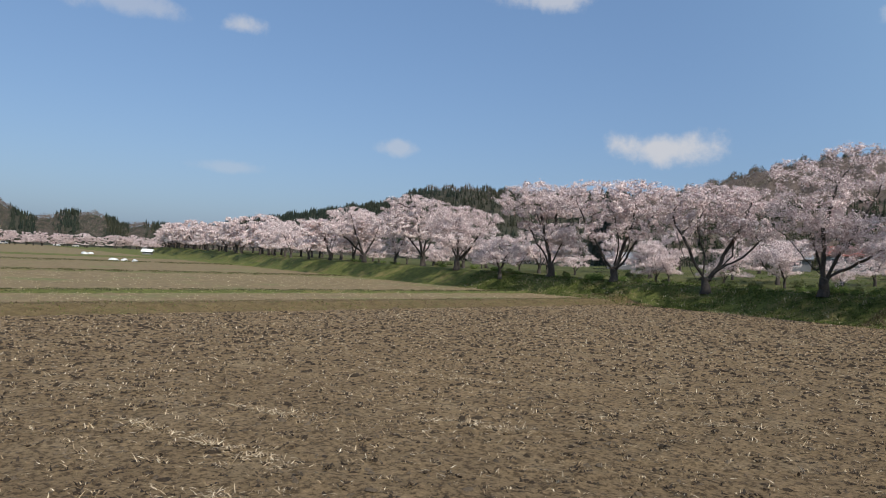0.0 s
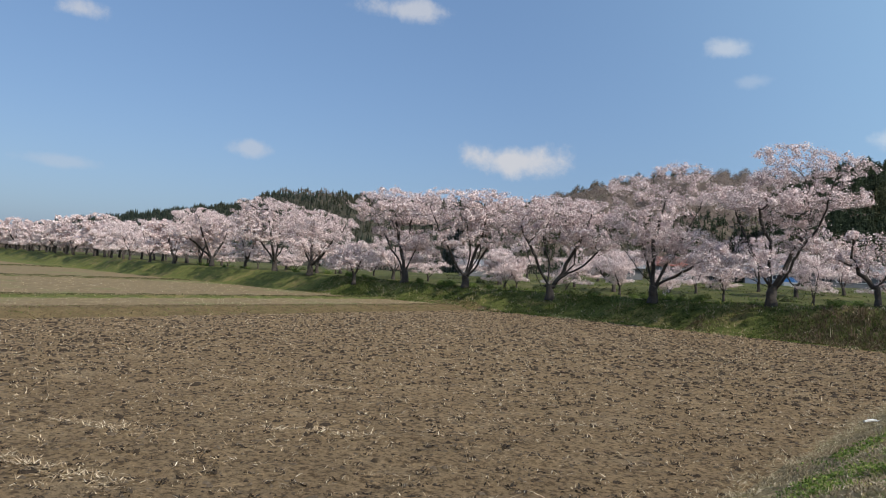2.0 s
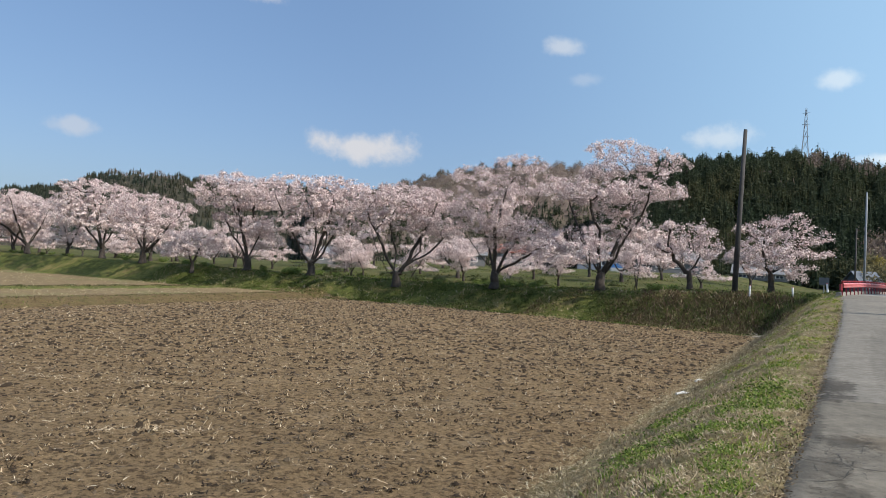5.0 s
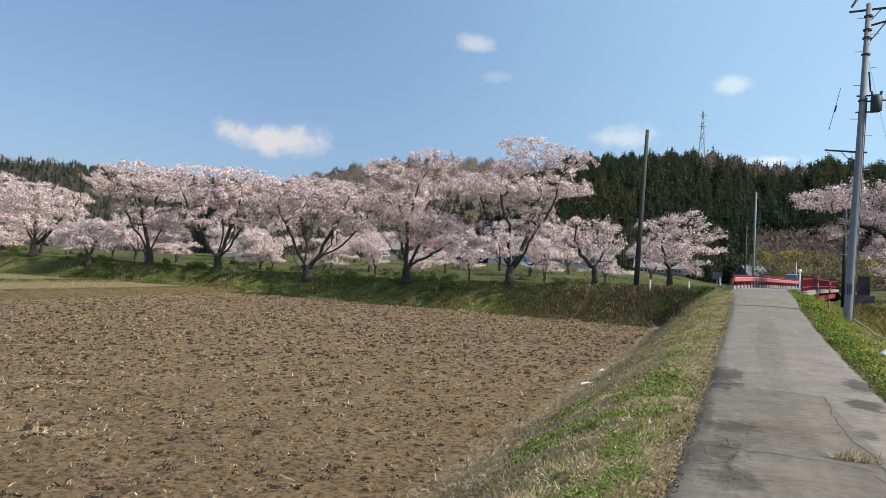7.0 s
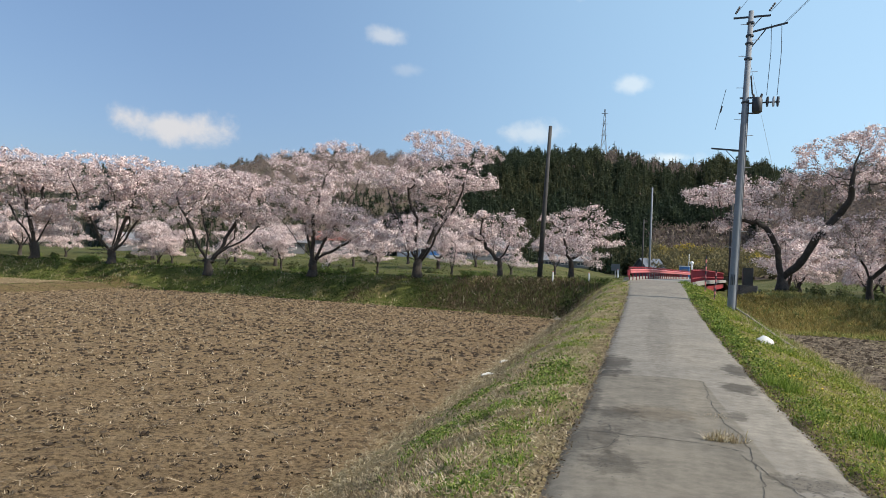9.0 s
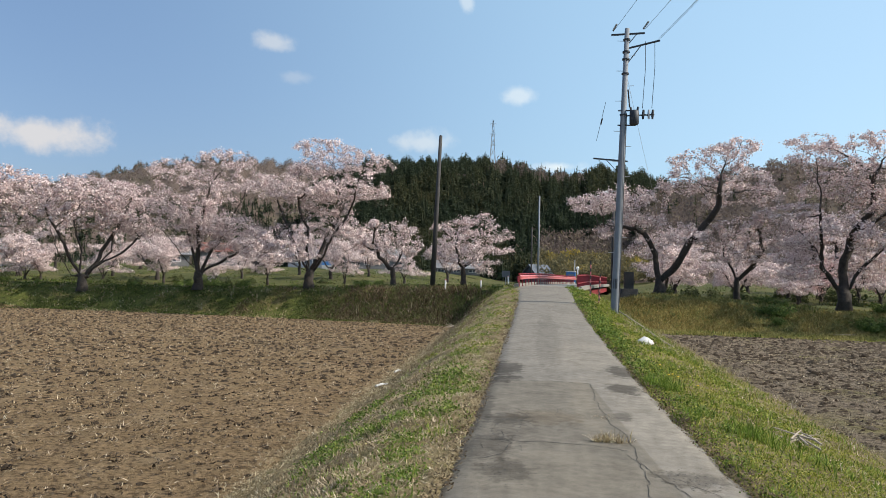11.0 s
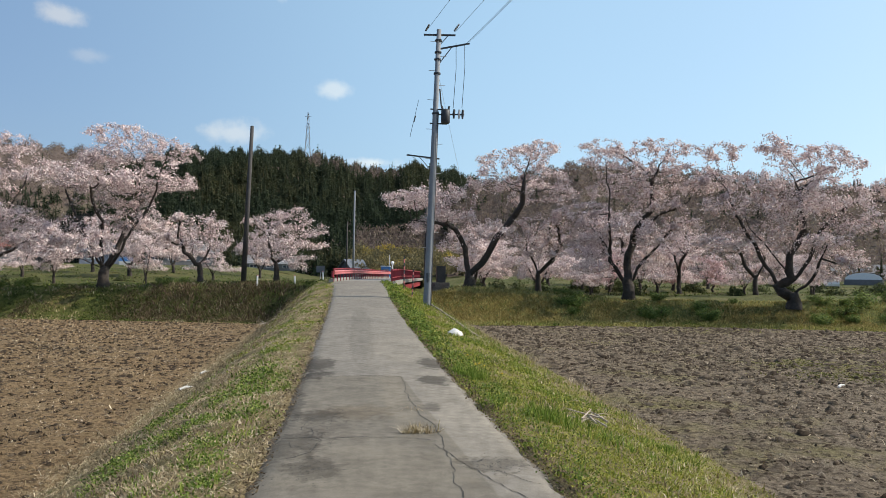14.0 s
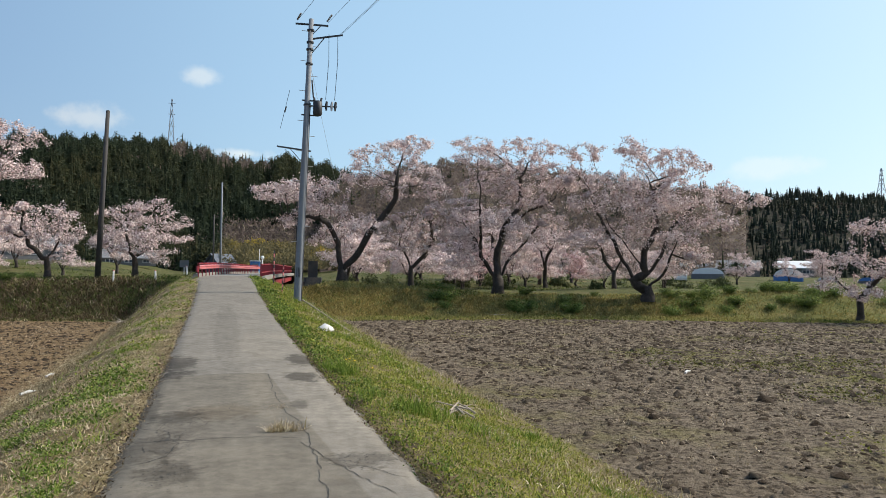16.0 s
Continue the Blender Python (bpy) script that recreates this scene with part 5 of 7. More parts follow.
        part("post" if i % 4 == 0 else "baluster", Geo().tube([pt(right0, s, 0.0), pt(right0, s, 0.74 if i % 4 == 0 else 0.70)], wide, 4), M_RED, b)
    return b


build_bridge()
lane = Geo()
rows = []
for i in range(29):
    y = 72.0 + 3.0 * i
    c, z = 4.4 + (y - 72) * 0.02, max(float(land_z(4.4, y)) + 0.06, 1.5 - 0.05 * (y - 72))
    rows += [(c - 1.7, y, z), (c + 1.7, y, z), (c - 2.3, y, z - 0.7), (c + 2.3, y, z - 0.7)]
lane.add(rows, [q for i in range(28) for q in ((4 * i, 4 * i + 1, 4 * i + 5, 4 * i + 4), (4 * i + 2, 4 * i, 4 * i + 4, 4 * i + 6), (4 * i + 1, 4 * i + 3, 4 * i + 7, 4 * i + 5))])
tagged(new("lane", lane.mesh("lane", M_ROAD)), "grey asphalt lane beyond the bridge", "road", kind="structure")


# ---- houses, tunnels and other distant things ----
M_WALL_WHITE = plain("white_siding", (0.42, 0.42, 0.41), 0.8, vary=0.12, scale=1.5)
M_WALL_GREY = plain("grey_siding", (0.15, 0.15, 0.155), 0.8, vary=0.2, scale=1.5)
M_WALL_BLUE = plain("blue_grey_siding", (0.17, 0.20, 0.26), 0.8, vary=0.15, scale=1.5)
M_WALL_DARK = plain("dark_slate_siding", (0.06, 0.072, 0.09), 0.8, vary=0.2, scale=1.5)
M_ROOF_BLUE = plain("blue_grey_roof", (0.09, 0.105, 0.13), 0.6, vary=0.2, scale=2)
M_ROOF_RED = plain("red_roof", (0.22, 0.075, 0.055), 0.7, vary=0.2, scale=2)
M_ROOF_GREY = plain("grey_roof", (0.17, 0.17, 0.175), 0.6, vary=0.2, scale=2)
M_GLASS = plain("window_glass", (0.05, 0.06, 0.08), 0.12, vary=0.1)
M_VINYL = plain("white_vinyl", (0.78, 0.79, 0.80), 0.4, vary=0.06)
M_TARP = plain("blue_tarp", (0.05, 0.17, 0.42), 0.5, vary=0.15)
M_WHITE = plain("white_paint", (0.75, 0.75, 0.74), 0.5, vary=0.08)


def house(x, y, w, d, h, wall, roof, yaw, label, rise=1.3, windows=2, name="house"):
    t = thing(name, label, "house" if name == "house" else name.replace("_", " "), at=(x, y, float(land_z(x, y)) - 0.05, 0, 0, yaw))
    g = Geo().add([(-w / 2, -d / 2, 0), (w / 2, -d / 2, 0), (w / 2, d / 2, 0), (-w / 2, d / 2, 0), (-w / 2, -d / 2, h), (w / 2, -d / 2, h), (w / 2, d / 2, h), (-w / 2, d / 2, h), (-w / 2, 0, h + rise), (w / 2, 0, h + rise)],
                  [(0, 1, 5, 4), (2, 3, 7, 6), (1, 2, 6, 9, 5), (3, 0, 4, 8, 7), (3, 2, 1, 0)])
    body = part("wall", g, wall, t)
    o, th = 0.45, 0.14
    for s in (-1, 1):
        y0, z0 = s * (d / 2 + o), h - rise * o / (d / 2)
        v = [(-w / 2 - o, y0, z0), (w / 2 + o, y0, z0), (w / 2 + o, 0, h + rise), (-w / 2 - o, 0, h + rise)]
        v = [(a, b, c + 0.03) for a, b, c in v] + [(a, b, c + 0.03 + th) for a, b, c in v]
        part("roof", Geo().add(v, [(0, 1, 2, 3), (7, 6, 5, 4), (0, 4, 5, 1), (1, 5, 6, 2), (2, 6, 7, 3), (3, 7, 4, 0)]), roof, t)
    for k in range(windows):
        cx = -w / 2 + w * (k + 0.5) / windows
        win = part("window", Geo().box((cx - 0.7, -d / 2 - 0.05, h * 0.38), (cx + 0.7, -d / 2 + 0.02, h * 0.8)), M_WHITE, t)
        for sx in (-0.32, 0.32):
            part("pane", Geo().box((cx + sx - 0.28, -d / 2 - 0.07, h * 0.42), (cx + sx + 0.28, -d / 2 - 0.052, h * 0.76)), M_GLASS, win)
    return t


house(-75.0, 86.0, 4.2, 4.5, 1.7, M_WALL_GREY, M_ROOF_GREY, 35, "small dark grey cabin behind the cherries", 0.9, 1)
house(-70.5, 89.5, 3.6, 4.5, 1.5, M_WALL_GREY, M_ROOF_BLUE, 35, "small grey cabin with a dark roof behind the cherries", 0.8, 1)
house(-61.0, 111.0, 4.0, 5.0, 2.0, M_WALL_GREY, M_ROOF_GREY, 28, "small grey building beyond the meadow", 1.0, 1)
house(-58.0, 122.0, 8.0, 6.0, 2.6, M_WALL_GREY, M_ROOF_RED, 24, "low house with a red roof beyond the meadow", 1.4, 2)
house(-33.0, 136.0, 12.0, 7.0, 2.5, M_WALL_GREY, M_ROOF_GREY, 14, "long low grey house beyond the meadow", 1.5, 4)
house(-47.0, 136.0, 7.0, 6.0, 2.5, M_WALL_BLUE, M_ROOF_BLUE, 18, "blue-walled low building beyond the meadow", 1.2, 2)
house(-17.0, 138.0, 9.0, 6.0, 1.3, M_WALL_GREY, M_ROOF_GREY, 5, "low dark farmhouse with a grey roof", 1.4, 3)
house(-1.4, 146.0, 3.8, 4.4, 1.9, M_WALL_DARK, M_ROOF_BLUE, 35, "blue-grey house with a gable roof beyond the bridge", 1.7, 1)
house(106.0, 135.0, 16.0, 9.0, 1.9, M_WALL_GREY, M_ROOF_GREY, -35, "long grey farm warehouse below the forest hill", 1.6, 3)
house(125.5, 133.0, 7.0, 8.0, 2.2, M_WALL_GREY, M_VINYL, -40, "farm building with a white roof below the hill", 1.5, 2)
house(140.0, 110.0, 9.0, 7.0, 3.2, M_WALL_WHITE, M_ROOF_GREY, -50, "pale farmhouse below the forest hill", 1.5, 2)
house(-246.0, 53.0, 2.8, 2.2, 1.1, M_WALL_GREY, M_VINYL, 62, "small field shed with a white roof", 0.5, 1, "shed")


def tunnel(x, y, w, d, h, yaw, cover, skirt, label):
    """A vinyl tunnel: arched cover over a skirt of sheet along the ground."""
    t = thing("greenhouse", label, "greenhouse", "farm tunnels", at=(x, y, float(land_z(x, y)) - 0.05, 0, 0, yaw))
    n = 10
    g = Geo()
    v = []
    for yy in (-d / 2, d / 2):
        for k in range(n + 1):
            a = math.pi * k / n
            v.append((-math.cos(a) * w / 2, yy, h * 0.45 + math.sin(a) * h * 0.55))
    f = [(k, k + 1, n + 2 + k, n + 1 + k) for k in range(n)] + [tuple(range(n + 1))[::-1], tuple(range(n + 1, 2 * n + 2))]
    part("cover", g.add(v, f), cover, t, smooth=False)
    part("skirt", Geo().box((-w / 2 - 0.1, -d / 2 - 0.1, 0), (w / 2 + 0.1, d / 2 + 0.1, h * 0.45), cut=0.2), skirt, t)
    for sx in (-1, 1):
        part("base_rail", Geo().tube([(sx * (w / 2 + 0.12), -d / 2, 0.2), (sx * (w / 2 + 0.12), d / 2, 0.2)], 0.05, 5), M_STEEL, t)
    return t


tunnel(79.0, 103.5, 5.0, 9.0, 1.9, -38, M_VINYL, M_WALL_GREY, "low white vinyl tunnel over grey boards")
tunnel(88.5, 95.5, 4.2, 3.6, 2.1, -43, M_VINYL, M_TARP, "white-covered heap wrapped in blue tarpaulin")
tunnel(93.0, 92.0, 2.6, 3.0, 1.0, -45, M_VINYL, M_WALL_GREY, "low white vinyl-covered heap")
tunnel(97.0, 88.0, 2.6, 3.0, 1.0, -47, M_TARP, M_WALL_GREY, "low heap under a blue tarpaulin beside the field")
tunnel(-37.0, 118.0, 2.2, 2.0, 1.4, 15, M_TARP, M_WALL_WHITE, "small blue-covered heap beyond the meadow")


def lump(name, x, y, sx, sy, sz, mat, label, category, seed, group=""):
    """A soft irregular heap or sack."""
    bm = bmesh.new()
    bmesh.ops.create_icosphere(bm, subdivisions=3, radius=1.0)
    for v in bm.verts:
        k = 1 + 0.22 * noise.noise(v.co * 1.6 + Vector((seed, 0, 0))) + 0.08 * noise.noise(v.co * 4.5 + Vector((0, seed, 0)))
        v.co = Vector((v.co.x * sx * k, v.co.y * sy * k, max(-0.15, v.co.z) * sz * k))
    me = bpy.data.meshes.new(name)
    bm.to_mesh(me)
    bm.free()
    me.materials.append(mat)
    me.polygons.foreach_set("use_smooth", [True] * len(me.polygons))
    ob = new(name, me)
    ob.matrix_basis = pose(x, y, float(land_z(x, y)) + 0.02, 0, 0, seed * 40)
    return tagged(ob, label, category, group)


M_SACK = plain("white_sack", (0.52, 0.52, 0.51), 0.5, vary=0.06, scale=8, rel=0.01)
lump("plastic_sack", 2.58, 19.0, 0.27, 0.16, 0.17, M_SACK, "crumpled white plastic sack on the grass verge", "sack", 1.0)
for k, (x, y, s) in enumerate([(-141.0, 24.3, 1.0), (-143.0, 26.6, 0.8), (-137.0, 27.2, 0.8), (-205.0, 28.5, 1.2), (-212.0, 31.0, 1.0)]):
    lump("covered_bale", x, y, 0.9 * s, 0.6 * s, 0.55 * s, M_SACK, "white wrapped bale lying on a far field", "bale", 2.0 + k, "wrapped bales on the fields")


def car(x, y, yaw, mat, label):
    t = thing("car", label, "car", "parked cars", at=(x, y, float(land_z(x, y)), 0, 0, yaw))
    prof = [(-1.7, 0.3), (1.7, 0.3), (1.75, 0.75), (1.1, 0.9), (0.7, 1.45), (-1.2, 1.5), (-1.65, 0.95), (-1.75, 0.6)]
    v = [(a, s * 0.72, b) for s in (-1, 1) for a, b in prof]
    n = len(prof)
    part("body", Geo().add(v, [tuple(range(n)), tuple(range(n, 2 * n))[::-1]] + [(k, n + k, n + (k + 1) % n, (k + 1) % n) for k in range(n)]), mat, t)
    for s in (-1, 1):
        part("side_window", Geo().add([(a, s * 0.735, b) for a, b in ((-1.3, 0.98), (0.85, 0.98), (0.6, 1.38), (-1.1, 1.4))], [(0, 1, 2, 3)]), M_GLASS, t)
        for a in (-1.1, 1.1):
            part("wheel", Geo().tube([(a, s * 0.6, 0.29), (a, s * 0.76, 0.29)], 0.29, 14), M_IRON, t)
    return t


car(51.0, 119.0, 70, M_WALL_BLUE, "small dark blue car parked beyond the park")
car(60.0, 84.5, 60, M_WHITE, "small white car parked beside the park")
for k, (x, y) in enumerate([(-418, 14), (-420, 22), (-423, 46), (-424, 55), (-432, 92)]):
    car(x, y, 80, M_WHITE, "white car parked under the distant cherry trees")


def portable_booth():
    t = thing("booth", "small blue booth with a white lamp post beyond the bridge", "booth", at=(3.6, 101.0, float(land_z(3.6, 101.0))))
    part("body", Geo().box((-0.65, -0.6, 0), (0.65, 0.6, 2.5), cut=0.08), M_TARP, t)
    part("roof", Geo().box((-0.72, -0.68, 2.5), (0.72, 0.68, 2.62), cut=0.1), M_WHITE, t)
    part("door", Geo().box((-0.4, -0.64, 0.15), (0.4, -0.602, 2.2)), M_WALL_BLUE, t)
    part("lamp_post", Geo().tube([(0.95, 0, 0), (0.95, 0, 2.9)], 0.09, 8), M_WHITE, t)
    part("lamp", Geo().tube([(0.95, 0, 2.8), (0.95, 0, 3.05), (0.95, 0, 3.3)], [0.1, 0.26, 0.12], 10), M_WHITE, t)


portable_booth()
M_STELE = plain("dark_stone", (0.035, 0.037, 0.04), 0.4, vary=0.3, scale=5)
M_STONE = plain("grey_stone", (0.12, 0.115, 0.105), 0.9, vary=0.25, scale=5, rel=0.02)
st = thing("stone_monument", "upright black stone monument on a grey base by the bridge", "monument", at=(6.9, 60.5, float(land_z(6.9, 60.5)) - 0.05, 0, 0, 6))
part("stone_base", Geo().box((-0.95, -0.7, 0), (0.95, 0.7, 1.0), cut=0.15).box((-0.7, -0.45, 1.0), (0.7, 0.45, 1.35), cut=0.08), M_STONE, st)
part("slab", Geo().box((-0.4, -0.12, 1.35), (0.4, 0.12, 2.75), cut=0.03), M_STELE, st)


def marker_post(x, y, h, label="white marker post with a dark top on the levee edge", tilt=0.0):
    t = thing("marker_post", label, "post", "marker posts", at=(x, y, float(land_z(x, y)), 0, tilt, 0))
    part("post", Geo().tube([(0, 0, -0.2), (0, 0, h * 0.98), (0, 0, h)], [0.055, 0.055, 0.04], 8), M_WHITE, t)
    part("cap", Geo().tube([(0, 0, h), (0, 0, h + 0.05)], [0.06, 0.04], 8), M_PALE_RED, t)


for x, y, h, tl in ((-6.75, 48.2, 0.62, 0), (-2.35, 46.6, 0.62, -4), (-4.25, 47.6, 0.5, -3)):
    marker_post(x, y, h, tilt=tl)


def snow_pole(x, y, h, tilt):
    t = thing("snow_pole", "thin striped snow marker pole at the roadside", "pole", "snow poles", at=(x, y, float(land_z(x, y)) - 0.05, 0, tilt, 0))
    n = 10
    for k in range(n):
        part("band", Geo().tube([(0, 0, h * k / n), (0, 0, h * (k + 1) / n)], 0.028, 6), M_IRON if k % 2 else M_PALE_RED, t)


snow_pole(2.15, 34.6, 1.75, 0)
snow_pole(2.35, 31.8, 1.3, 2)
sg = thing("small_sign", "small grey notice board on a post near the bridge", "sign", at=(-2.7, 49.5, float(land_z(-2.7, 49.5))))
part("post", Geo().tube([(0, 0, -0.1), (0, 0, 0.9)], 0.03, 6), M_STEEL, sg)
part("board", Geo().box((-0.28, -0.03, 0.75), (0.28, 0.0, 1.2)), M_WALL_GREY, sg)


# ---- stubble, clods and grass ----
def blade_mesh(name, pos, way, height, width, mat, seed, droop=0.35):
    """Bent, tapering blades: pos their feet, way the side they lean to (with the amount), all in one mesh."""
    r = np.random.default_rng(seed)
    n = len(pos)
    a = r.uniform(0, 2 * np.pi, n)
    side = np.stack([np.cos(a), np.sin(a), np.zeros(n)], -1) * width[:, None]
    up = np.stack([way[:, 0], way[:, 1], np.ones(n)], -1)
    up /= np.linalg.norm(up, axis=1, keepdims=True)
    mid = pos + up * (height * 0.55)[:, None]
    tip = pos + up * height[:, None] + np.stack([way[:, 0], way[:, 1], -np.abs(way).sum(1) * 0.4], -1) * (height * droop)[:, None]
    V = np.stack([pos - side, pos + side, mid + side * 0.75, mid - side * 0.75, tip], 1).reshape(-1, 3)
    b = np.arange(n)[:, None] * 5
    F = (b + [0, 1, 2, 3]).tolist() + (b + [3, 2, 4]).tolist()
    return make_mesh(name, V, F, mat)


def tufts(name, xy, per, height, spread, lean, width, mat, seed, label, category="grass", droop=0.35, lift=-0.01):
    r = np.random.default_rng(seed)
    n = len(xy)
    hs = np.broadcast_to(height, (n,))
    c = np.repeat(xy, per, 0)
    off = r.normal(0, spread, (n * per, 2))
    p = c + off
    h = np.repeat(hs, per) * r.uniform(0.45, 1.25, n * per)
    z = ground_z(p[:, 0], p[:, 1]) + lift
    way = off / spread * lean * 0.5 + r.normal(0, lean, (n * per, 2)) * 0.7
    w = width * r.uniform(0.6, 1.3, n * per)
    me = blade_mesh(name, np.column_stack([p, z]), way, h, w, mat, seed + 1, droop)
    return tagged(new(name, me), label, category, kind="stuff")


M_STRAW = leafy("straw", [(0.0, (0.20, 0.14, 0.08)), (0.4, (0.40, 0.30, 0.185)), (0.8, (0.62, 0.50, 0.34)), (1.0, (0.80, 0.70, 0.54))], 0.15)
M_DRY_GRASS = leafy("dry_grass", [(0.0, (0.13, 0.09, 0.045)), (0.35, (0.30, 0.235, 0.125)), (0.75, (0.54, 0.45, 0.29)), (1.0, (0.70, 0.62, 0.46))], 0.2)
M_GREEN_GRASS = leafy("green_grass", [(0.0, (0.05, 0.09, 0.014)), (0.45, (0.13, 0.20, 0.028)), (0.85, (0.23, 0.31, 0.05)), (1.0, (0.36, 0.38, 0.11))], 0.3)
M_LIME_GRASS = leafy("yellow_green_grass", [(0.0, (0.10, 0.12, 0.022)), (0.45, (0.23, 0.25, 0.042)), (0.85, (0.37, 0.36, 0.075)), (1.0, (0.50, 0.45, 0.18))], 0.3)
M_LEVEE_GRASS = leafy("levee_grass", [(0.0, (0.022, 0.038, 0.009)), (0.4, (0.060, 0.095, 0.018)), (0.85, (0.135, 0.18, 0.034)), (1.0, (0.25, 0.24, 0.085))], 0.3)
M_DARK_STALK = leafy("dead_stalks", [(0.0, (0.06, 0.042, 0.025)), (0.6, (0.14, 0.10, 0.06)), (1.0, (0.26, 0.20, 0.125))], 0.1)
M_CLOD = ground_material("clod_soil", (0.06, 0.044, 0.03), (0.17, 0.128, 0.085), (0.22, 0.165, 0.11), 0.3, 20.0, 0.02)
M_CLOD_R = ground_material("grey_clod_soil", (0.042, 0.032, 0.023), (0.135, 0.107, 0.078), (0.24, 0.195, 0.148), 0.3, 20.0, 0.02)


def clods(name, xy, size, mat, seed, label):
    """Broken lumps of earth, each a ragged small solid sunk a little into the soil."""
    r = np.random.default_rng(seed)
    base = np.array([(1, 0, 0), (0.31, 0.95, 0), (-0.81, 0.59, 0), (-0.81, -0.59, 0), (0.31, -0.95, 0), (0.42, 0.1, 0.9), (-0.45, -0.1, 1.0)])
    tri = np.array([(0, 1, 5), (1, 2, 5), (2, 6, 5), (2, 3, 6), (3, 4, 6), (4, 0, 5), (4, 5, 6)])
    n, k = len(xy), len(base)
    s = size[:, None, None] * np.stack([r.uniform(0.7, 1.5, n), r.uniform(0.7, 1.3, n), r.uniform(0.3, 0.75, n)], -1)[:, None, :]
    v = base[None] * s * r.uniform(0.65, 1.25, (n, k, 1))
    a = r.uniform(0, 6.28, n)
    ca, sa = np.cos(a)[:, None], np.sin(a)[:, None]
    v = np.stack([v[..., 0] * ca - v[..., 1] * sa, v[..., 0] * sa + v[..., 1] * ca, v[..., 2]], -1)
    z = ground_z(xy[:, 0], xy[:, 1]) - 0.010
    v += np.column_stack([xy, z])[:, None, :]
    F = (tri[None] + (np.arange(n) * k)[:, None, None]).reshape(-1, 3)
    return tagged(new(name, make_mesh(name, v.reshape(-1, 3), F, mat)), label, "soil", kind="stuff")


gr = np.random.default_rng(77)


def in_field(n, x0, x1, y0, y1, power=1.0):
    """Spots in a stretch of the plan, thinning out with the distance from the road's end."""
    x, y = gr.uniform(x0, x1, n), y0 + (y1 - y0) * gr.uniform(0, 1, n) ** power
    return x, y


# the near paddy: stubble in rows, tilled over
gx, gy = np.meshgrid(np.arange(-41, -4, 0.29), np.arange(-3, 50, 0.24))
gx, gy = gx.ravel() + gr.normal(0, 0.085, gx.size), gy.ravel() + gr.normal(0, 0.085, gy.size)
ok = (gx > dike_x(gy) + 0.2) & (gx < foot_left(gy) - 0.15) & (gy < levee_foot(gx) - 0.3)
ok &= gr.uniform(size=gx.size) < 0.52 + 0.2 * lumps(gx, gy, 0.5)
S = np.column_stack([gx, gy])[ok]
dist = np.hypot(S[:, 0], S[:, 1])
for lo, hi, per, w, seed in ((0, 17, 6, 0.006, 1), (17, 29, 4, 0.011, 2), (29, 90, 3, 0.018, 3)):
    sel = (dist >= lo) & (dist < hi) & (gr.uniform(size=len(S)) < 0.85)
    tufts("rice_stubble", S[sel], per, gr.uniform(0.04, 0.095, sel.sum()), 0.04, 0.9, w * 1.3, M_STRAW, 600 + seed, "pale cut rice stubble standing in the tilled soil", "stubble", 0.15)
# dark root balls and lumps turned up beside the stubble
M_ROOT_CLOD = ground_material("root_clod", (0.02, 0.014, 0.009), (0.07, 0.05, 0.033), (0.05, 0.035, 0.022), 0.3, 25.0, 0.02)
R2 = np.concatenate([S + gr.normal(0, 0.07, S.shape), S[::2] + gr.normal(0, 0.16, S[::2].shape)])
d2 = np.hypot(R2[:, 0], R2[:, 1])
clods("root_clods", R2, (gr.gamma(3.0, 0.009, len(R2)) + 0.013) * np.clip(d2 / 17, 0.9, 1.5), M_ROOT_CLOD, 660, "dark upturned root clods in the tilled paddy")
x, y = in_field(5000, -36, -4.4, -2, 46, 1.1)
ok = (x > dike_x(y) + 0.1) & (x < foot_left(y) - 0.15) & (y < levee_foot(x) - 0.3)
C = np.column_stack([x, y])[ok]
clods("root_clods", C, (gr.gamma(3.0, 0.009, len(C)) + 0.011) * np.clip(np.hypot(C[:, 0], C[:, 1]) / 15, 0.9, 1.6), M_ROOT_CLOD, 662, "small dark clods scattered over the tilled paddy")
# near-black root tufts: the shadows of stubble and clods put into their colour
M_ROOT_SHADE = leafy("shaded_root_ball", [(0.0, (0.018, 0.013, 0.009)), (0.7, (0.05, 0.035, 0.022)), (1.0, (0.10, 0.07, 0.043))], 0.0)
for lo, hi, per, w, seed in ((0, 17, 7, 0.020, 1), (17, 29, 5, 0.026, 2), (29, 90, 3, 0.04, 3)):
    sel = (d2 >= lo) & (d2 < hi)
    tufts("stubble_roots", R2[sel], per, gr.uniform(0.03, 0.08, sel.sum()), 0.05, 1.3, w, M_ROOT_SHADE, 670 + seed, "upturned stubble roots in the tilled soil, shade painted into their dark colour", "stubble", 0.3)
M_ROOT_BROWN = leafy("brown_roots", [(0.0, (0.035, 0.026, 0.018)), (0.7, (0.075, 0.056, 0.038)), (1.0, (0.14, 0.105, 0.07))], 0.0)
M_RIDGE_GRASS = leafy("ridge_grass", [(0.0, (0.03, 0.035, 0.012)), (0.6, (0.06, 0.065, 0.022)), (1.0, (0.12, 0.11, 0.04))], 0.1)
# loose straw lying about, with a few raked bands
x, y = in_field(5200, -38, -4.6, -2, 46)
ok = (x > dike_x(y) + 0.2) & (x < foot_left(y))
L = np.column_stack([x, y])[ok]
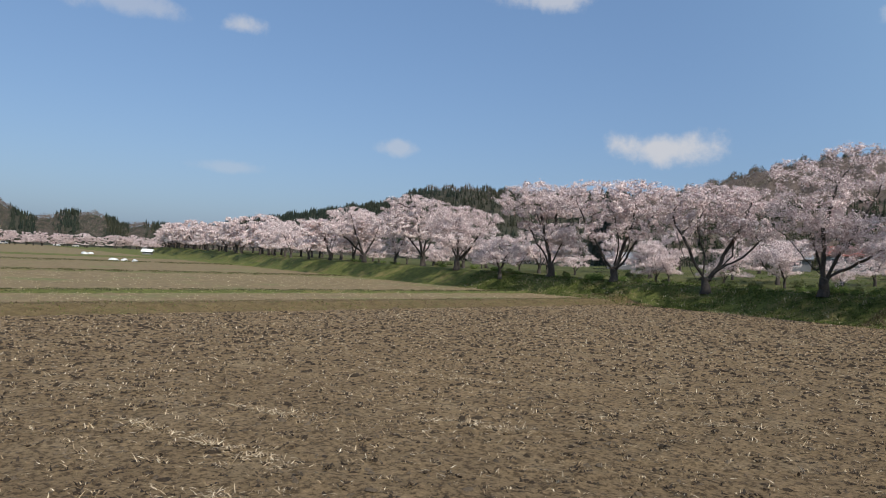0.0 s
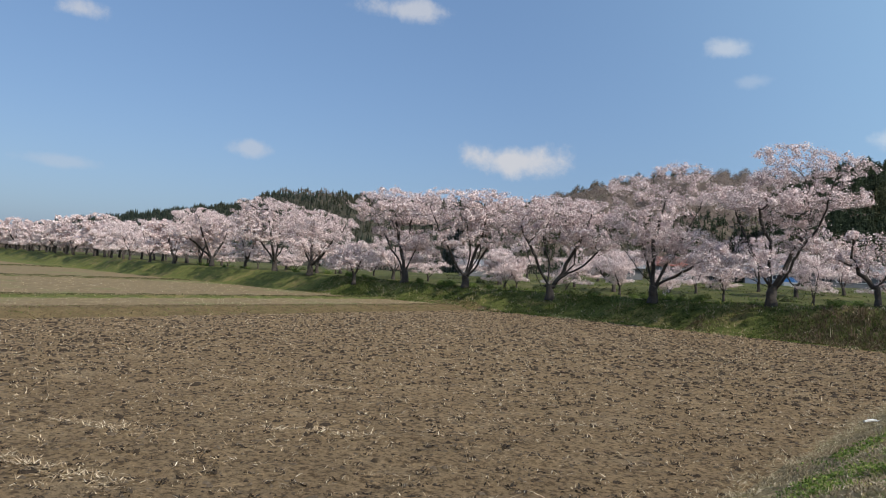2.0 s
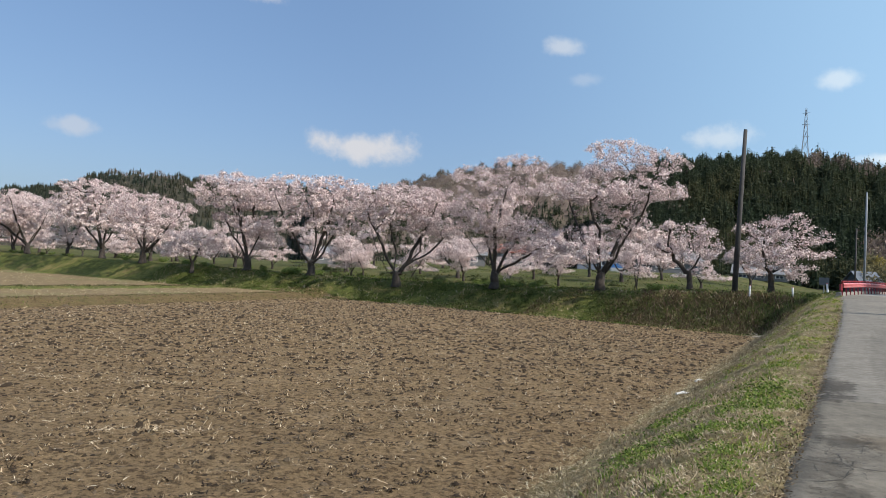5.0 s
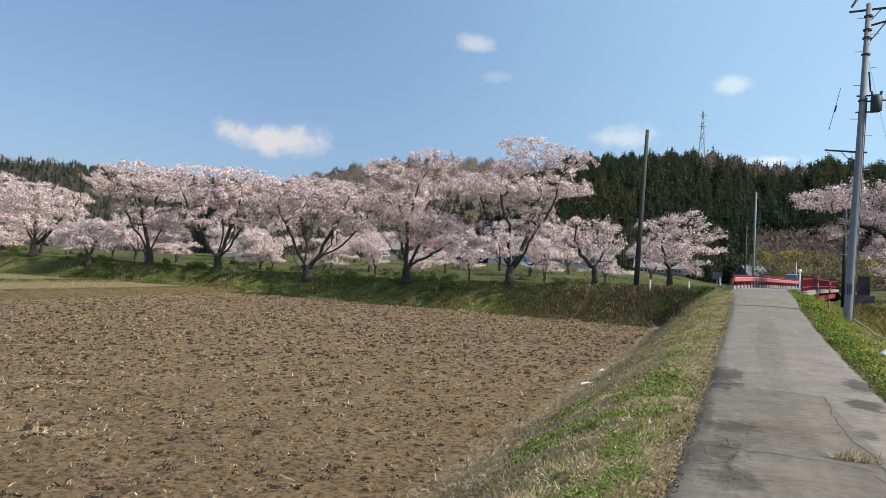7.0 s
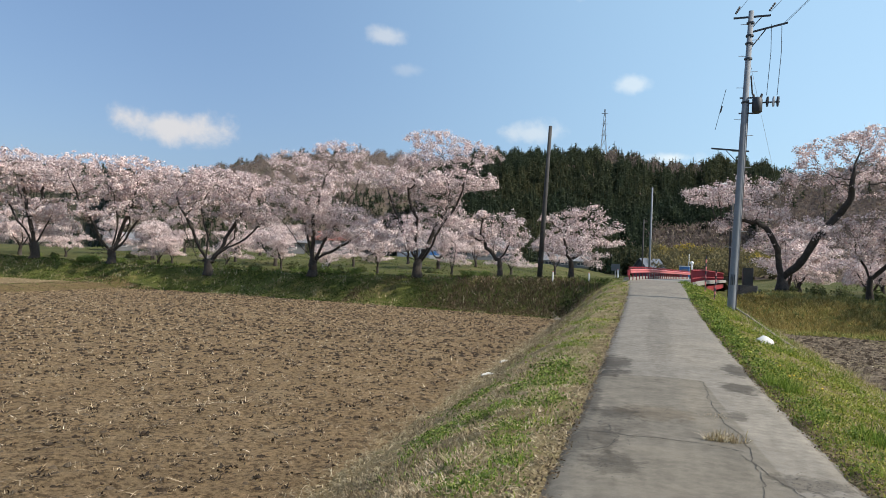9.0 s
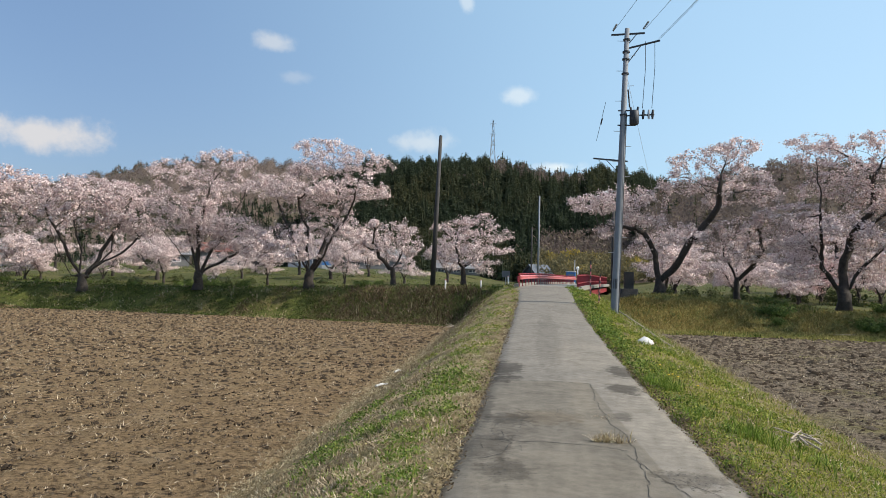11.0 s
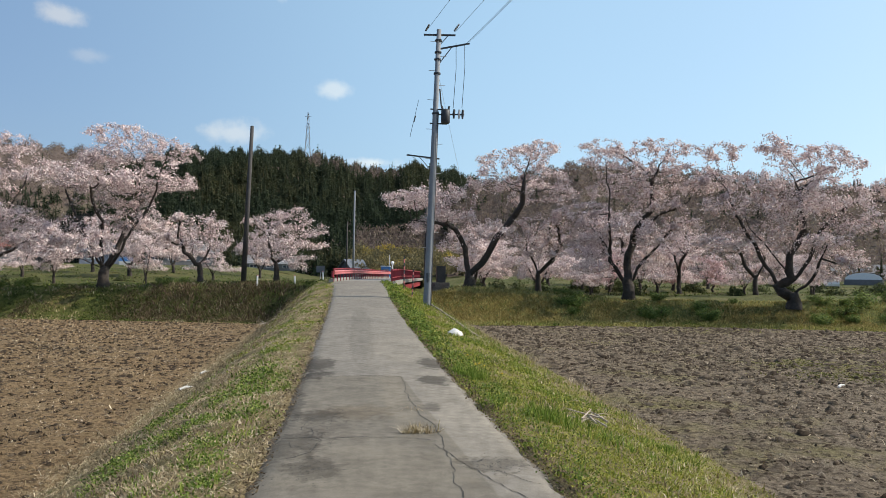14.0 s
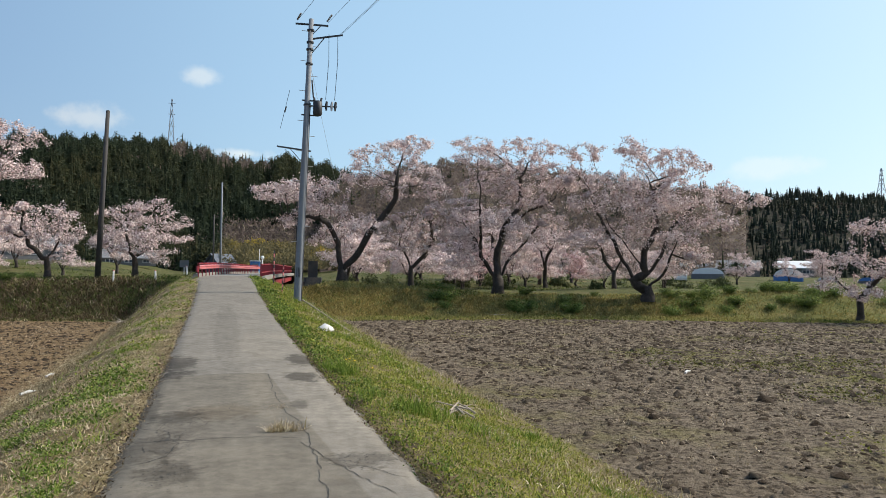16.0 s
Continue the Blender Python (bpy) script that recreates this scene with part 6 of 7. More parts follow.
for (x0, y0), (x1, y1), n in (((-13.3, 2.2), (-9.6, 3.7), 150), ((-14.0, 4.3), (-12.0, 5.2), 70), ((-11.5, 7.0), (-9.5, 8.2), 70), ((-17, 9), (-14, 11), 80), ((-9.5, 11), (-7.8, 13), 60), ((-9, 2.3), (-7.6, 3.0), 50)):
    t = gr.uniform(0, 1, (n, 1))
    L = np.concatenate([L, np.array([x0, y0]) * (1 - t) + np.array([x1, y1]) * t + gr.normal(0, 0.09, (n, 2))])
tufts("loose_straw", L, 4, 0.13, 0.07, 3.2, 0.008, M_STRAW, 620, "loose pale straw lying on the paddy soil", "straw", 0.05, 0.015)
y = gr.uniform(2, 44, 2600)
tufts("straw_litter", np.column_stack([foot_left(y) + gr.normal(0.05, 0.22, 2600), y]), 5, 0.10, 0.08, 2.6, 0.005, M_DRY_GRASS, 630, "pale straw litter along the foot of the road bank", "straw", 0.1, 0.01)
x, y = in_field(24000, -38, -4.4, -2, 47, 1.25)
ok = (x > dike_x(y)) & (x < foot_left(y) - 0.1)
C = np.column_stack([x, y])[ok]
far_k = np.clip(np.hypot(C[:, 0], C[:, 1]) / 22, 1.0, 1.5)
clods("soil_clods", C, gr.gamma(2.6, 0.009, len(C)) * far_k + 0.008, M_CLOD, 640, "dark broken clods of paddy soil")
x, y = in_field(36000, 5, 48, 2, 41, 1.2)
ok = (x > foot_right(y) + 0.1) & (y < levee_foot(x) - 2.8)
C = np.column_stack([x, y])[ok]
far_k = np.clip(np.hypot(C[:, 0], C[:, 1]) / 16, 0.8, 1.3)
clods("soil_clods", C, gr.gamma(2.2, 0.016, len(C)) * far_k + 0.012, M_CLOD_R, 650, "grey broken clods of tilled soil")
k = gr.uniform(size=len(C)) < 0.85 + 0.25 * lumps(C[:, 0], C[:, 1], 0.9, 3.0)
clods("root_clods", C[k] + gr.normal(0, 0.08, (k.sum(), 2)), gr.gamma(3, 0.012, k.sum()) * far_k[k] + 0.014, M_ROOT_CLOD, 652, "dark damp root clods between the grey clods")
M_OLIVE_MOSS = leafy("olive_moss", [(0.0, (0.07, 0.07, 0.02)), (0.5, (0.15, 0.15, 0.04)), (1.0, (0.26, 0.24, 0.08))], 0.2)
k = (lumps(C[:, 0], C[:, 1], 0.28, 5.0) > 0.42) & (C[:, 0] > 9)
tufts("field_moss", C[k], 4, 0.05, 0.12, 1.4, 0.022, M_LIME_GRASS, 653, "mossy green weed patches on the grey field", "weeds", 0.2)
m = np.concatenate([np.array([[x, y]]) + gr.normal(0, 1, (n, 2)) * [w, 0.6 * w] for x, y, w, n in ((15.6, 16.8, 1.3, 420), (13.4, 18.2, 0.9, 260), (13.4, 12.6, 0.8, 240), (13.7, 21.0, 0.8, 180), (18.4, 17.6, 1.2, 300), (21.0, 24.6, 1.6, 260), (17.0, 14.2, 1.0, 260))])
tufts("field_moss", m, 7, 0.06, 0.13, 1.6, 0.026, M_OLIVE_MOSS, 654, "patches of olive-green moss and weeds on the grey field", "weeds", 0.2)
sel = gr.uniform(size=len(C)) < 0.13
q = C[::2] + gr.normal(0, 0.15, C[::2].shape)
qd = np.hypot(q[:, 0], q[:, 1])
q = q[(qd < 34) & (gr.uniform(size=len(q)) < 0.95 + 0.3 * lumps(q[:, 0], q[:, 1], 1.1, 2.0))]
qd = np.hypot(q[:, 0], q[:, 1])
tufts("field_roots", q, 5, gr.uniform(0.02, 0.055, len(q)) * np.clip(qd / 15, 0.9, 1.4), 0.05, 1.4, 0.016, M_ROOT_BROWN, 656, "dark root clumps and crumbs in the tilled grey soil", "soil", 0.3)
q = q[::3] + gr.normal(0, 0.3, q[::3].shape)
tufts("field_straw", q, 3, 0.07, 0.05, 1.6, 0.011, M_STRAW, 657, "short pale straw bits on the grey field", "straw", 0.1, 0.01)
tufts("dead_weeds", C[sel] + gr.normal(0, 0.06, (sel.sum(), 2)), 4, 0.09, 0.04, 1.2, 0.006, M_DRY_GRASS, 655, "short dead weeds between the grey clods", "weeds")


# road banks
def bank_spots(n, side, s0, s1, y0, y1, power=1.5):
    y = y0 + (y1 - y0) * gr.uniform(0, 1, n) ** power
    s = gr.uniform(s0, s1, n)
    edge = road_c(y) + side * (ROAD_W + 0.0)
    foot = foot_left(y) if side < 0 else foot_right(y)
    return np.column_stack([edge + (foot - edge) * s, y]), s


def far_size(p, h):
    return h * np.clip(np.hypot(p[:, 0], p[:, 1]) / 14, 0.9, 1.7)


def by_patch(p, scale, cut, seed=0.0):
    return lumps(p[:, 0], p[:, 1], scale, seed) + gr.normal(0, 0.25, len(p)) > cut


p, s = bank_spots(9500, -1, -0.03, 1.02, 3.0, 43)
tufts("dry_verge_grass", p, 5, far_size(p, 0.07), 0.06, 1.6, 0.0042, M_DRY_GRASS, 700, "matted dry straw-coloured grass on the road bank", "grass")
p, s = bank_spots(9000, -1, 0.02, 0.72, 3.0, 43)
k = by_patch(p, 1.9, 0.45, 0.4) & (gr.uniform(size=len(p)) < 1.0 - s)
tufts("green_verge_grass", p[k], 8, far_size(p[k], 0.085), 0.06, 0.7, 0.007, M_GREEN_GRASS, 710, "fresh green grass tufts on the road bank", "grass")
p, s = bank_spots(6000, -1, 0.35, 1.0, 3.0, 44)
k = by_patch(p, 0.9, 0.1, 2.2)
M_BANK_STALK = leafy("bank_stalks", [(0.0, (0.09, 0.065, 0.038)), (0.6, (0.21, 0.155, 0.09)), (1.0, (0.38, 0.30, 0.19))], 0.2)
tufts("dead_stalks", p[k], 5, far_size(p[k], 0.13), 0.07, 1.1, 0.0045, M_BANK_STALK, 720, "dark dead stalks on the lower road bank", "weeds")
p, s = bank_spots(12000, 1, 0.0, 0.98, 2.5, 40)
p2, s2 = bank_spots(1500, 1, -0.01, 0.16, 2.4, 40, 1.4)
tufts("yellow_verge_grass", p, 4, far_size(p, 0.08), 0.06, 0.75, 0.006, M_LIME_GRASS, 730, "short yellow-green grass on the roadside verge", "grass")
p, s = bank_spots(7000, 1, 0.0, 0.95, 2.5, 40)
k = by_patch(p, 1.7, 0.45, 1.4)
tufts("green_verge_grass", p[k], 8, far_size(p[k], 0.14), 0.06, 0.5, 0.007, M_GREEN_GRASS, 740, "taller green grass patches on the roadside verge", "grass")
p, s = bank_spots(3800, 1, 0.3, 1.05, 2.5, 40)
k = by_patch(p, 1.2, 0.0, 4.0)
tufts("dry_verge_grass", p[k], 6, far_size(p[k], 0.12), 0.06, 0.8, 0.006, M_DRY_GRASS, 750, "dry grass low on the roadside verge", "grass")

# broad-leaved bright clumps and bleached mats on the left bank
WEEDS = ((-2.75, 9.2, 0.22, 60), (-2.45, 7.9, 0.16, 36), (-1.93, 8.7, 0.2, 50), (-1.3, 6.7, 0.1, 18), (-1.2, 5.95, 0.1, 22), (-1.4, 5.25, 0.18, 44), (-1.55, 7.4, 0.12, 24), (-1.3, 8.9, 0.2, 40), (-3.0, 12.0, 0.3, 50), (-1.6, 10.4, 0.25, 60),
         (-1.5, 11.8, 0.25, 50), (-1.7, 13.5, 0.3, 60), (-1.8, 15.5, 0.35, 60), (-2.6, 18.5, 0.4, 50), (-1.6, 19.0, 0.4, 60), (-1.7, 23.0, 0.5, 60), (-1.8, 28.0, 0.5, 60))
c = np.concatenate([np.array([[x, y]]) + gr.normal(0, 1, (n, 2)) * [w, w * 1.3] for x, y, w, n in WEEDS])
tufts("broadleaf_weeds", c[::2], 9, 0.10, 0.05, 0.8, 0.008, M_GREEN_GRASS, 705, "bright green leafy weed clumps on the road bank", "weeds", 0.5)


def leaf_mat(name, xy, per, size, height, spread, mat, seed, label):
    """Low leafy growth: small leaves at all heights up to the given one, facing the light."""
    r = np.random.default_rng(seed)
    p = np.repeat(xy, per, 0) + r.normal(0, spread, (len(xy) * per, 2))
    k = np.clip(np.hypot(p[:, 0], p[:, 1]) / 9, 0.8, 2.2)
    z = ground_z(p[:, 0], p[:, 1]) + 0.008 + r.uniform(0, 1, len(p)) ** 1.4 * height * np.sqrt(k)
    out = np.column_stack([r.normal(0, 0.5, (len(p), 2)), np.full(len(p), 0.8)])
    me = flake_mesh(name, np.column_stack([p, z]), r.uniform(0.6, 1.3, len(p)) * size * k, mat, seed, out)
    return tagged(new(name, me), label, "weeds", kind="stuff")


M_LEAF = leafy("weed_leaves", [(0.0, (0.05, 0.08, 0.016)), (0.45, (0.115, 0.175, 0.03)), (0.85, (0.20, 0.265, 0.055)), (1.0, (0.32, 0.35, 0.10))], 0.3)
M_LEAF_LIME = leafy("lime_weed_leaves", [(0.0, (0.07, 0.10, 0.014)), (0.45, (0.165, 0.21, 0.028)), (0.85, (0.28, 0.31, 0.05)), (1.0, (0.42, 0.40, 0.10))], 0.3)
leaf_mat("leafy_weeds", c[c[:, 1] < 13], 12, 0.017, 0.10, 0.06, M_LEAF, 707, "low bright green leafy weeds on the road bank")
p, s = bank_spots(5200, -1, 0.0, 0.6, 3.0, 40, 1.4)
k = by_patch(p, 1.3, 0.5, 0.9)
leaf_mat("leafy_weeds", p[k], 5, 0.014, 0.045, 0.07, M_LEAF_LIME, 708, "short green leafy ground cover on the road bank")
p, s = bank_spots(6000, 1, 0.0, 0.75, 2.4, 40, 1.4)
k = by_patch(p, 1.5, -0.05, 2.9)
leaf_mat("leafy_weeds", p[k], 9, 0.013, 0.05, 0.06, M_LEAF_LIME, 709, "short yellow-green leafy ground cover on the verge")
p, s = bank_spots(5000, -1, 0.0, 0.52, 3.0, 30, 1.3)
k = by_patch(p, 1.5, -0.05, 5.0)
tufts("bleached_straw", p[k], 8, 0.075, 0.07, 2.6, 0.0032, M_STRAW, 706, "bleached straw mats on the upper road bank", "straw", 0.05, 0.01)

leaf_mat("leafy_weeds", p2[by_patch(p2, 1.1, -0.3, 1.0)], 9, 0.015, 0.09, 0.05, M_LEAF, 711, "lush green leafy weeds along the lane's edge")

# litter close to the lane's end
p, s = bank_spots(2600, -1, 0.15, 1.0, 3.0, 15, 1.1)
tufts("verge_dead_litter", p, 5, 0.06, 0.06, 1.8, 0.005, M_BANK_STALK, 751, "brown dead leaves and stalks on the road bank", "litter", 0.1, 0.0)
p, s = bank_spots(4000, -1, -0.04, 0.8, 3.0, 15, 1.1)
tufts("verge_litter", p, 4, 0.06, 0.05, 2.2, 0.005, M_DRY_GRASS, 752, "short matted straw litter on the road bank", "straw", 0.1, 0.0)
p, s = bank_spots(6500, 1, 0.0, 1.0, 2.2, 14, 1.1)
tufts("verge_moss_grass", p, 4, 0.05, 0.05, 1.3, 0.007, M_LIME_GRASS, 754, "low mossy yellow-green growth on the verge", "grass", 0.2, 0.0)

# crumbs, dead leaves and roots creeping over the lane's edges
for side, n, seed in ((-1, 1100, 756), (1, 1500, 757)):
    y = 2.5 + 28 * gr.uniform(0, 1, n) ** 1.5
    p = np.column_stack([road_c(y) + side * (ROAD_W + 0.02 + gr.normal(0, 0.06, n) + 0.07 * lumps(y, 0 * y, 3.0, side)), y])
    tufts("edge_litter", p, 4, 0.035, 0.03, 2.0, 0.009, M_DARK_STALK, seed, "dark leaf litter and crumbs along the lane's edge", "litter", 0.1, 0.05)
# dandelions
M_YELLOW = plain("dandelion_yellow", (0.75, 0.50, 0.02), 0.7, vary=0.1)
for x, y in ((2.15, 12.9), (2.25, 13.1), (2.3, 12.85), (2.05, 11.9), (2.2, 14.2), (2.5, 12.2)):
    z = float(land_z(x, y))
    t = thing("dandelion", "small yellow dandelion in flower on the grass verge", "flower", "dandelions on the verge", at=(x, y, z))
    part("stalk", Geo().tube([(0, 0, -0.01), (0.006, 0, 0.07)], 0.003, 5), M_GREEN_GRASS, t)
    part("flower_head", Geo().tube([(0.006, 0, 0.068), (0.006, 0, 0.078), (0.006, 0, 0.086)], [0.008, 0.02, 0.012], 9), M_YELLOW, t)

# levees, dike and meadow
def area_spots(n, x0, x1, low, high):
    x = gr.uniform(x0, x1, n)
    return np.column_stack([x, levee_foot(x) + gr.uniform(low, high, n)])


p = area_spots(9000, -64, -1.5, -0.4, 6.0)
k = by_patch(p, 0.45, 0.05, 0.8)
tufts("levee_grass", p[k | (gr.uniform(size=len(p)) < 0.3)], 7, 0.19, 0.18, 1.0, 0.018, M_LEVEE_GRASS, 760, "rough green grass on the levee", "grass")
tufts("levee_dry_grass", p[~k][::4], 6, 0.22, 0.16, 0.7, 0.02, M_DRY_GRASS, 765, "dry grass on the levee", "grass")
M_LEAF_DARK = leafy("levee_leaves", [(0.0, (0.020, 0.032, 0.009)), (0.45, (0.048, 0.074, 0.016)), (0.85, (0.11, 0.145, 0.032)), (1.0, (0.22, 0.23, 0.08))], 0.25)
q = p[by_patch(p, 0.7, -0.1, 3.1)]
leaf_mat("leafy_weeds", q, 7, 0.020, 0.11, 0.20, M_LEAF_DARK, 766, "leafy green weeds on the levee slope")
p = area_spots(1700, -22, -3.6, 0.0, 3.6)
k = (p[:, 0] > -14) | by_patch(p, 0.6, 0.3)
tufts("bramble", p[k], 9, 0.38, 0.16, 0.8, 0.016, M_DARK_STALK, 770, "dark dead brambles on the levee slope", "weeds")
q = p[(p[:, 0] > -14)][::9]
tufts("dead_canes", q, 3, 0.75, 0.15, 1.1, 0.009, M_DRY_GRASS, 772, "pale dead canes arching over the bramble slope", "weeds", 0.5)
p = area_spots(7000, 4.5, 62, -3.0, 6.5)
k = by_patch(p, 0.5, 0.6, 1.8)
tufts("levee_grass", p[k], 7, 0.26, 0.16, 0.6, 0.02, M_LEVEE_GRASS, 780, "rough green grass on the levee", "grass")
M_OLIVE_GRASS = leafy("olive_dry_grass", [(0.0, (0.10, 0.095, 0.03)), (0.4, (0.24, 0.215, 0.068)), (0.85, (0.38, 0.325, 0.11)), (1.0, (0.50, 0.42, 0.19))], 0.25)
tufts("levee_yellow_grass", p[~k], 7, 0.22, 0.16, 0.7, 0.018, M_OLIVE_GRASS, 785, "yellowish grass on the levee", "grass")
M_RUST_GRASS = leafy("rusty_dead_grass", [(0.0, (0.15, 0.11, 0.04)), (0.5, (0.32, 0.25, 0.085)), (1.0, (0.50, 0.40, 0.17))], 0.3)
p = area_spots(5200, 4.5, 30, 0.3, 4.6)
k = (lumps(p[:, 0], p[:, 1], 0.55, 6.0) + gr.normal(0, 0.3, len(p)) > 0.0) | (p[:, 0] < 12)
tufts("levee_rusty_grass", p[k], 6, 0.24, 0.16, 0.9, 0.018, M_RUST_GRASS, 787, "rusty brown dead grass on the levee slope", "grass")
p = area_spots(3600, 4.5, 60, -3.0, 0.3)
leaf_mat("leafy_weeds", p, 6, 0.012, 0.03, 0.22, M_LEAF_LIME, 788, "flat yellow-green ground cover at the levee's foot")
y = gr.uniform(-4, 48, 5200)
p = np.column_stack([dike_x(y) - gr.uniform(-0.1, 3.4, 5200), y])
tufts("dike_grass", p[::2], 5, 0.10, 0.18, 1.0, 0.016, M_DARK_STALK, 790, "dry grass on the field dike", "grass")
p = p[::9]
tufts("dike_green_grass", p, 6, 0.10, 0.15, 0.8, 0.016, M_LEVEE_GRASS, 795, "green grass on the field dike", "grass")
y = gr.uniform(-6, 46, 2600)
for k, (ridge, n, hh, ww) in enumerate(((11.2, 900, 0.10, 0.022), (48.3, 700, 0.11, 0.04), (96.0, 500, 0.13, 0.06))):
    yy = gr.uniform(-8, 45, n)
    yy = yy[lumps(yy, 0 * yy + k, 0.9) > -0.75]
    n = len(yy)
    p = np.column_stack([dike_x(yy) - ridge + gr.normal(0, 0.22 + 0.1 * k, n), yy])
    tufts("ridge_grass", p, 6, hh, 0.15, 0.5, ww, M_RIDGE_GRASS, 800 + k, "grass on the low ridge between two fields", "grass")
p = np.column_stack([gr.uniform(-46, -37, 1500), gr.uniform(-4, 46, 1500)])
p[:, 0] = dike_x(p[:, 1]) - gr.uniform(3.4, 11, 1500)
tufts("rice_stubble", p, 3, 0.11, 0.04, 0.7, 0.010, M_DRY_GRASS, 810, "pale cut rice stubble in the field beyond the dike", "stubble", 0.15)
p[:, 0] = dike_x(p[:, 1]) - gr.uniform(11.6, 45, 1500)
tufts("rice_stubble", p, 4, 0.12, 0.05, 0.7, 0.014, M_DRY_GRASS, 815, "pale cut rice stubble on a far field", "stubble", 0.15)


# ---- shrubs along the levees ----
M_SHRUB = leafy("shrub_leaves", [(0.0, (0.05, 0.085, 0.022)), (0.5, (0.12, 0.18, 0.04)), (1.0, (0.24, 0.29, 0.08))], 0.35)


def shrub_meshes(seed, w, h, n):
    r = np.random.default_rng(seed)
    g = Geo()
    tips = []
    for k in range(9):
        a, l = r.uniform(0, 6.28), r.uniform(0.5, 0.95)
        tip = Vector((math.cos(a) * w * l * 0.8, math.sin(a) * w * l * 0.8, h * r.uniform(0.55, 0.95)))
        g.tube([(0, 0, -0.05), tip * 0.5 + Vector((0, 0, 0.1 * h)), tip], [0.02, 0.014, 0.006], 4)
        tips.append(np.array(tip))
    c = np.array(tips)[r.integers(0, 9, n)] * r.uniform(0.35, 1.05, (n, 1)) + r.normal(0, 0.17 * w, (n, 3))
    c[:, 2] = np.abs(c[:, 2])
    return g.mesh("stems", M_BARK), flake_mesh("leaves", c, r.uniform(0.025, 0.06, n), M_SHRUB, seed + 1, c / (np.linalg.norm(c, axis=1, keepdims=True) + 1e-6))


SHRUBS = [shrub_meshes(900 + k, 0.75 + 0.2 * k, 0.7 + 0.12 * k, 1300) for k in range(3)]
for k in range(78):
    x = 11 + 39 * float(gr.uniform()) ** 0.8
    y = float(levee_foot(x)) + float(gr.uniform(1.0, 6.5))
    s = float(gr.uniform(0.45, 1.15))
    if min(abs(math.atan2(x, y) - math.atan2(*q["at"])) for q in ROW_TREES if q["at"][0] > 5) > 0.022:
        plant("shrub", SHRUBS[k % 3], pose(x, y, float(land_z(x, y)) - 0.03, 0, 0, float(gr.uniform(0, 360))) @ Matrix.Diagonal((s * 1.2, s * 1.2, s * 0.85, 1)), "low dark green shrub on the levee slope", "shrub", "shrubs on the levee", ("stems", "leaves"))
for k in range(44):
    x = float(gr.uniform(-100, -12))
    y = float(levee_foot(x)) + float(gr.uniform(4.0, 10.0))
    s = float(gr.uniform(0.5, 0.9))
    plant("shrub", SHRUBS[k % 3], pose(x, y, float(land_z(x, y)) - 0.03, 0, 0, float(gr.uniform(0, 360))) @ Matrix.Diagonal((s, s, s * 0.8, 1)), "low green shrub between the cherry trunks", "shrub", "shrubs on the levee", ("stems", "leaves"))


# clipped bushes and small garden conifers in the park across the river
M_BUSH = leafy("dark_bush_leaves", [(0.0, (0.04, 0.055, 0.022)), (0.6, (0.08, 0.10, 0.036)), (1.0, (0.15, 0.155, 0.06))], 0.3)


def bush_meshes(seed, w, h, n):
    r = np.random.default_rng(seed)
    q = r.normal(size=(n, 3))
    q /= np.linalg.norm(q, axis=1, keepdims=True)
    q[:, 2] = np.abs(q[:, 2])
    c = q * r.uniform(0.7, 1.05, (n, 1)) * [w, w, h] * (1 + 0.2 * np.sin(q[:, :1] * 5 + seed))
    g = Geo()
    for k in range(5):
        a = 1.26 * k + seed
        g.tube([(0, 0, -0.1), (math.cos(a) * w * 0.3, math.sin(a) * w * 0.3, h * 0.4), (math.cos(a) * w * 0.6, math.sin(a) * w * 0.6, h * 0.7)], [0.03, 0.02, 0.01], 4)
    return g.mesh("stems", M_BARK), flake_mesh("leaves", c, r.uniform(0.06, 0.13, n), M_BUSH, seed + 1, q)


BUSHES = [bush_meshes(930 + k, 0.6 + 0.25 * k, 0.75 + 0.3 * (k % 2), 420) for k in range(3)]
for k in range(34):
    y = float(gr.uniform(56, 90))
    x = float(gr.uniform(0.16, 0.82)) * y
    s = float(gr.uniform(0.6, 1.3))
    plant("bush", BUSHES[k % 3], pose(x, y, float(land_z(x, y)) - 0.03, 0, 0, float(gr.uniform(0, 360))) @ Matrix.Diagonal((s, s, s, 1)), "rounded dark green bush in the riverside park", "bush", "bushes in the park", ("stems", "leaves"))
for k in range(30):
    y = float(gr.uniform(58, 72))
    x = -float(gr.uniform(0.25, 1.5)) * y
    s = float(gr.uniform(0.5, 1.0))
    plant("bush", BUSHES[k % 3], pose(x, y, float(land_z(x, y)) - 0.03, 0, 0, float(gr.uniform(0, 360))) @ Matrix.Diagonal((s, s, s * 0.8, 1)), "low dark bush under the cherry trees", "bush", "bushes under the cherries", ("stems", "leaves"))


# ---- cracks, seams and stains in the lane ----
M_CRACK = plain("crack_dirt", (0.034, 0.031, 0.027), 0.95, vary=0.2, scale=20)


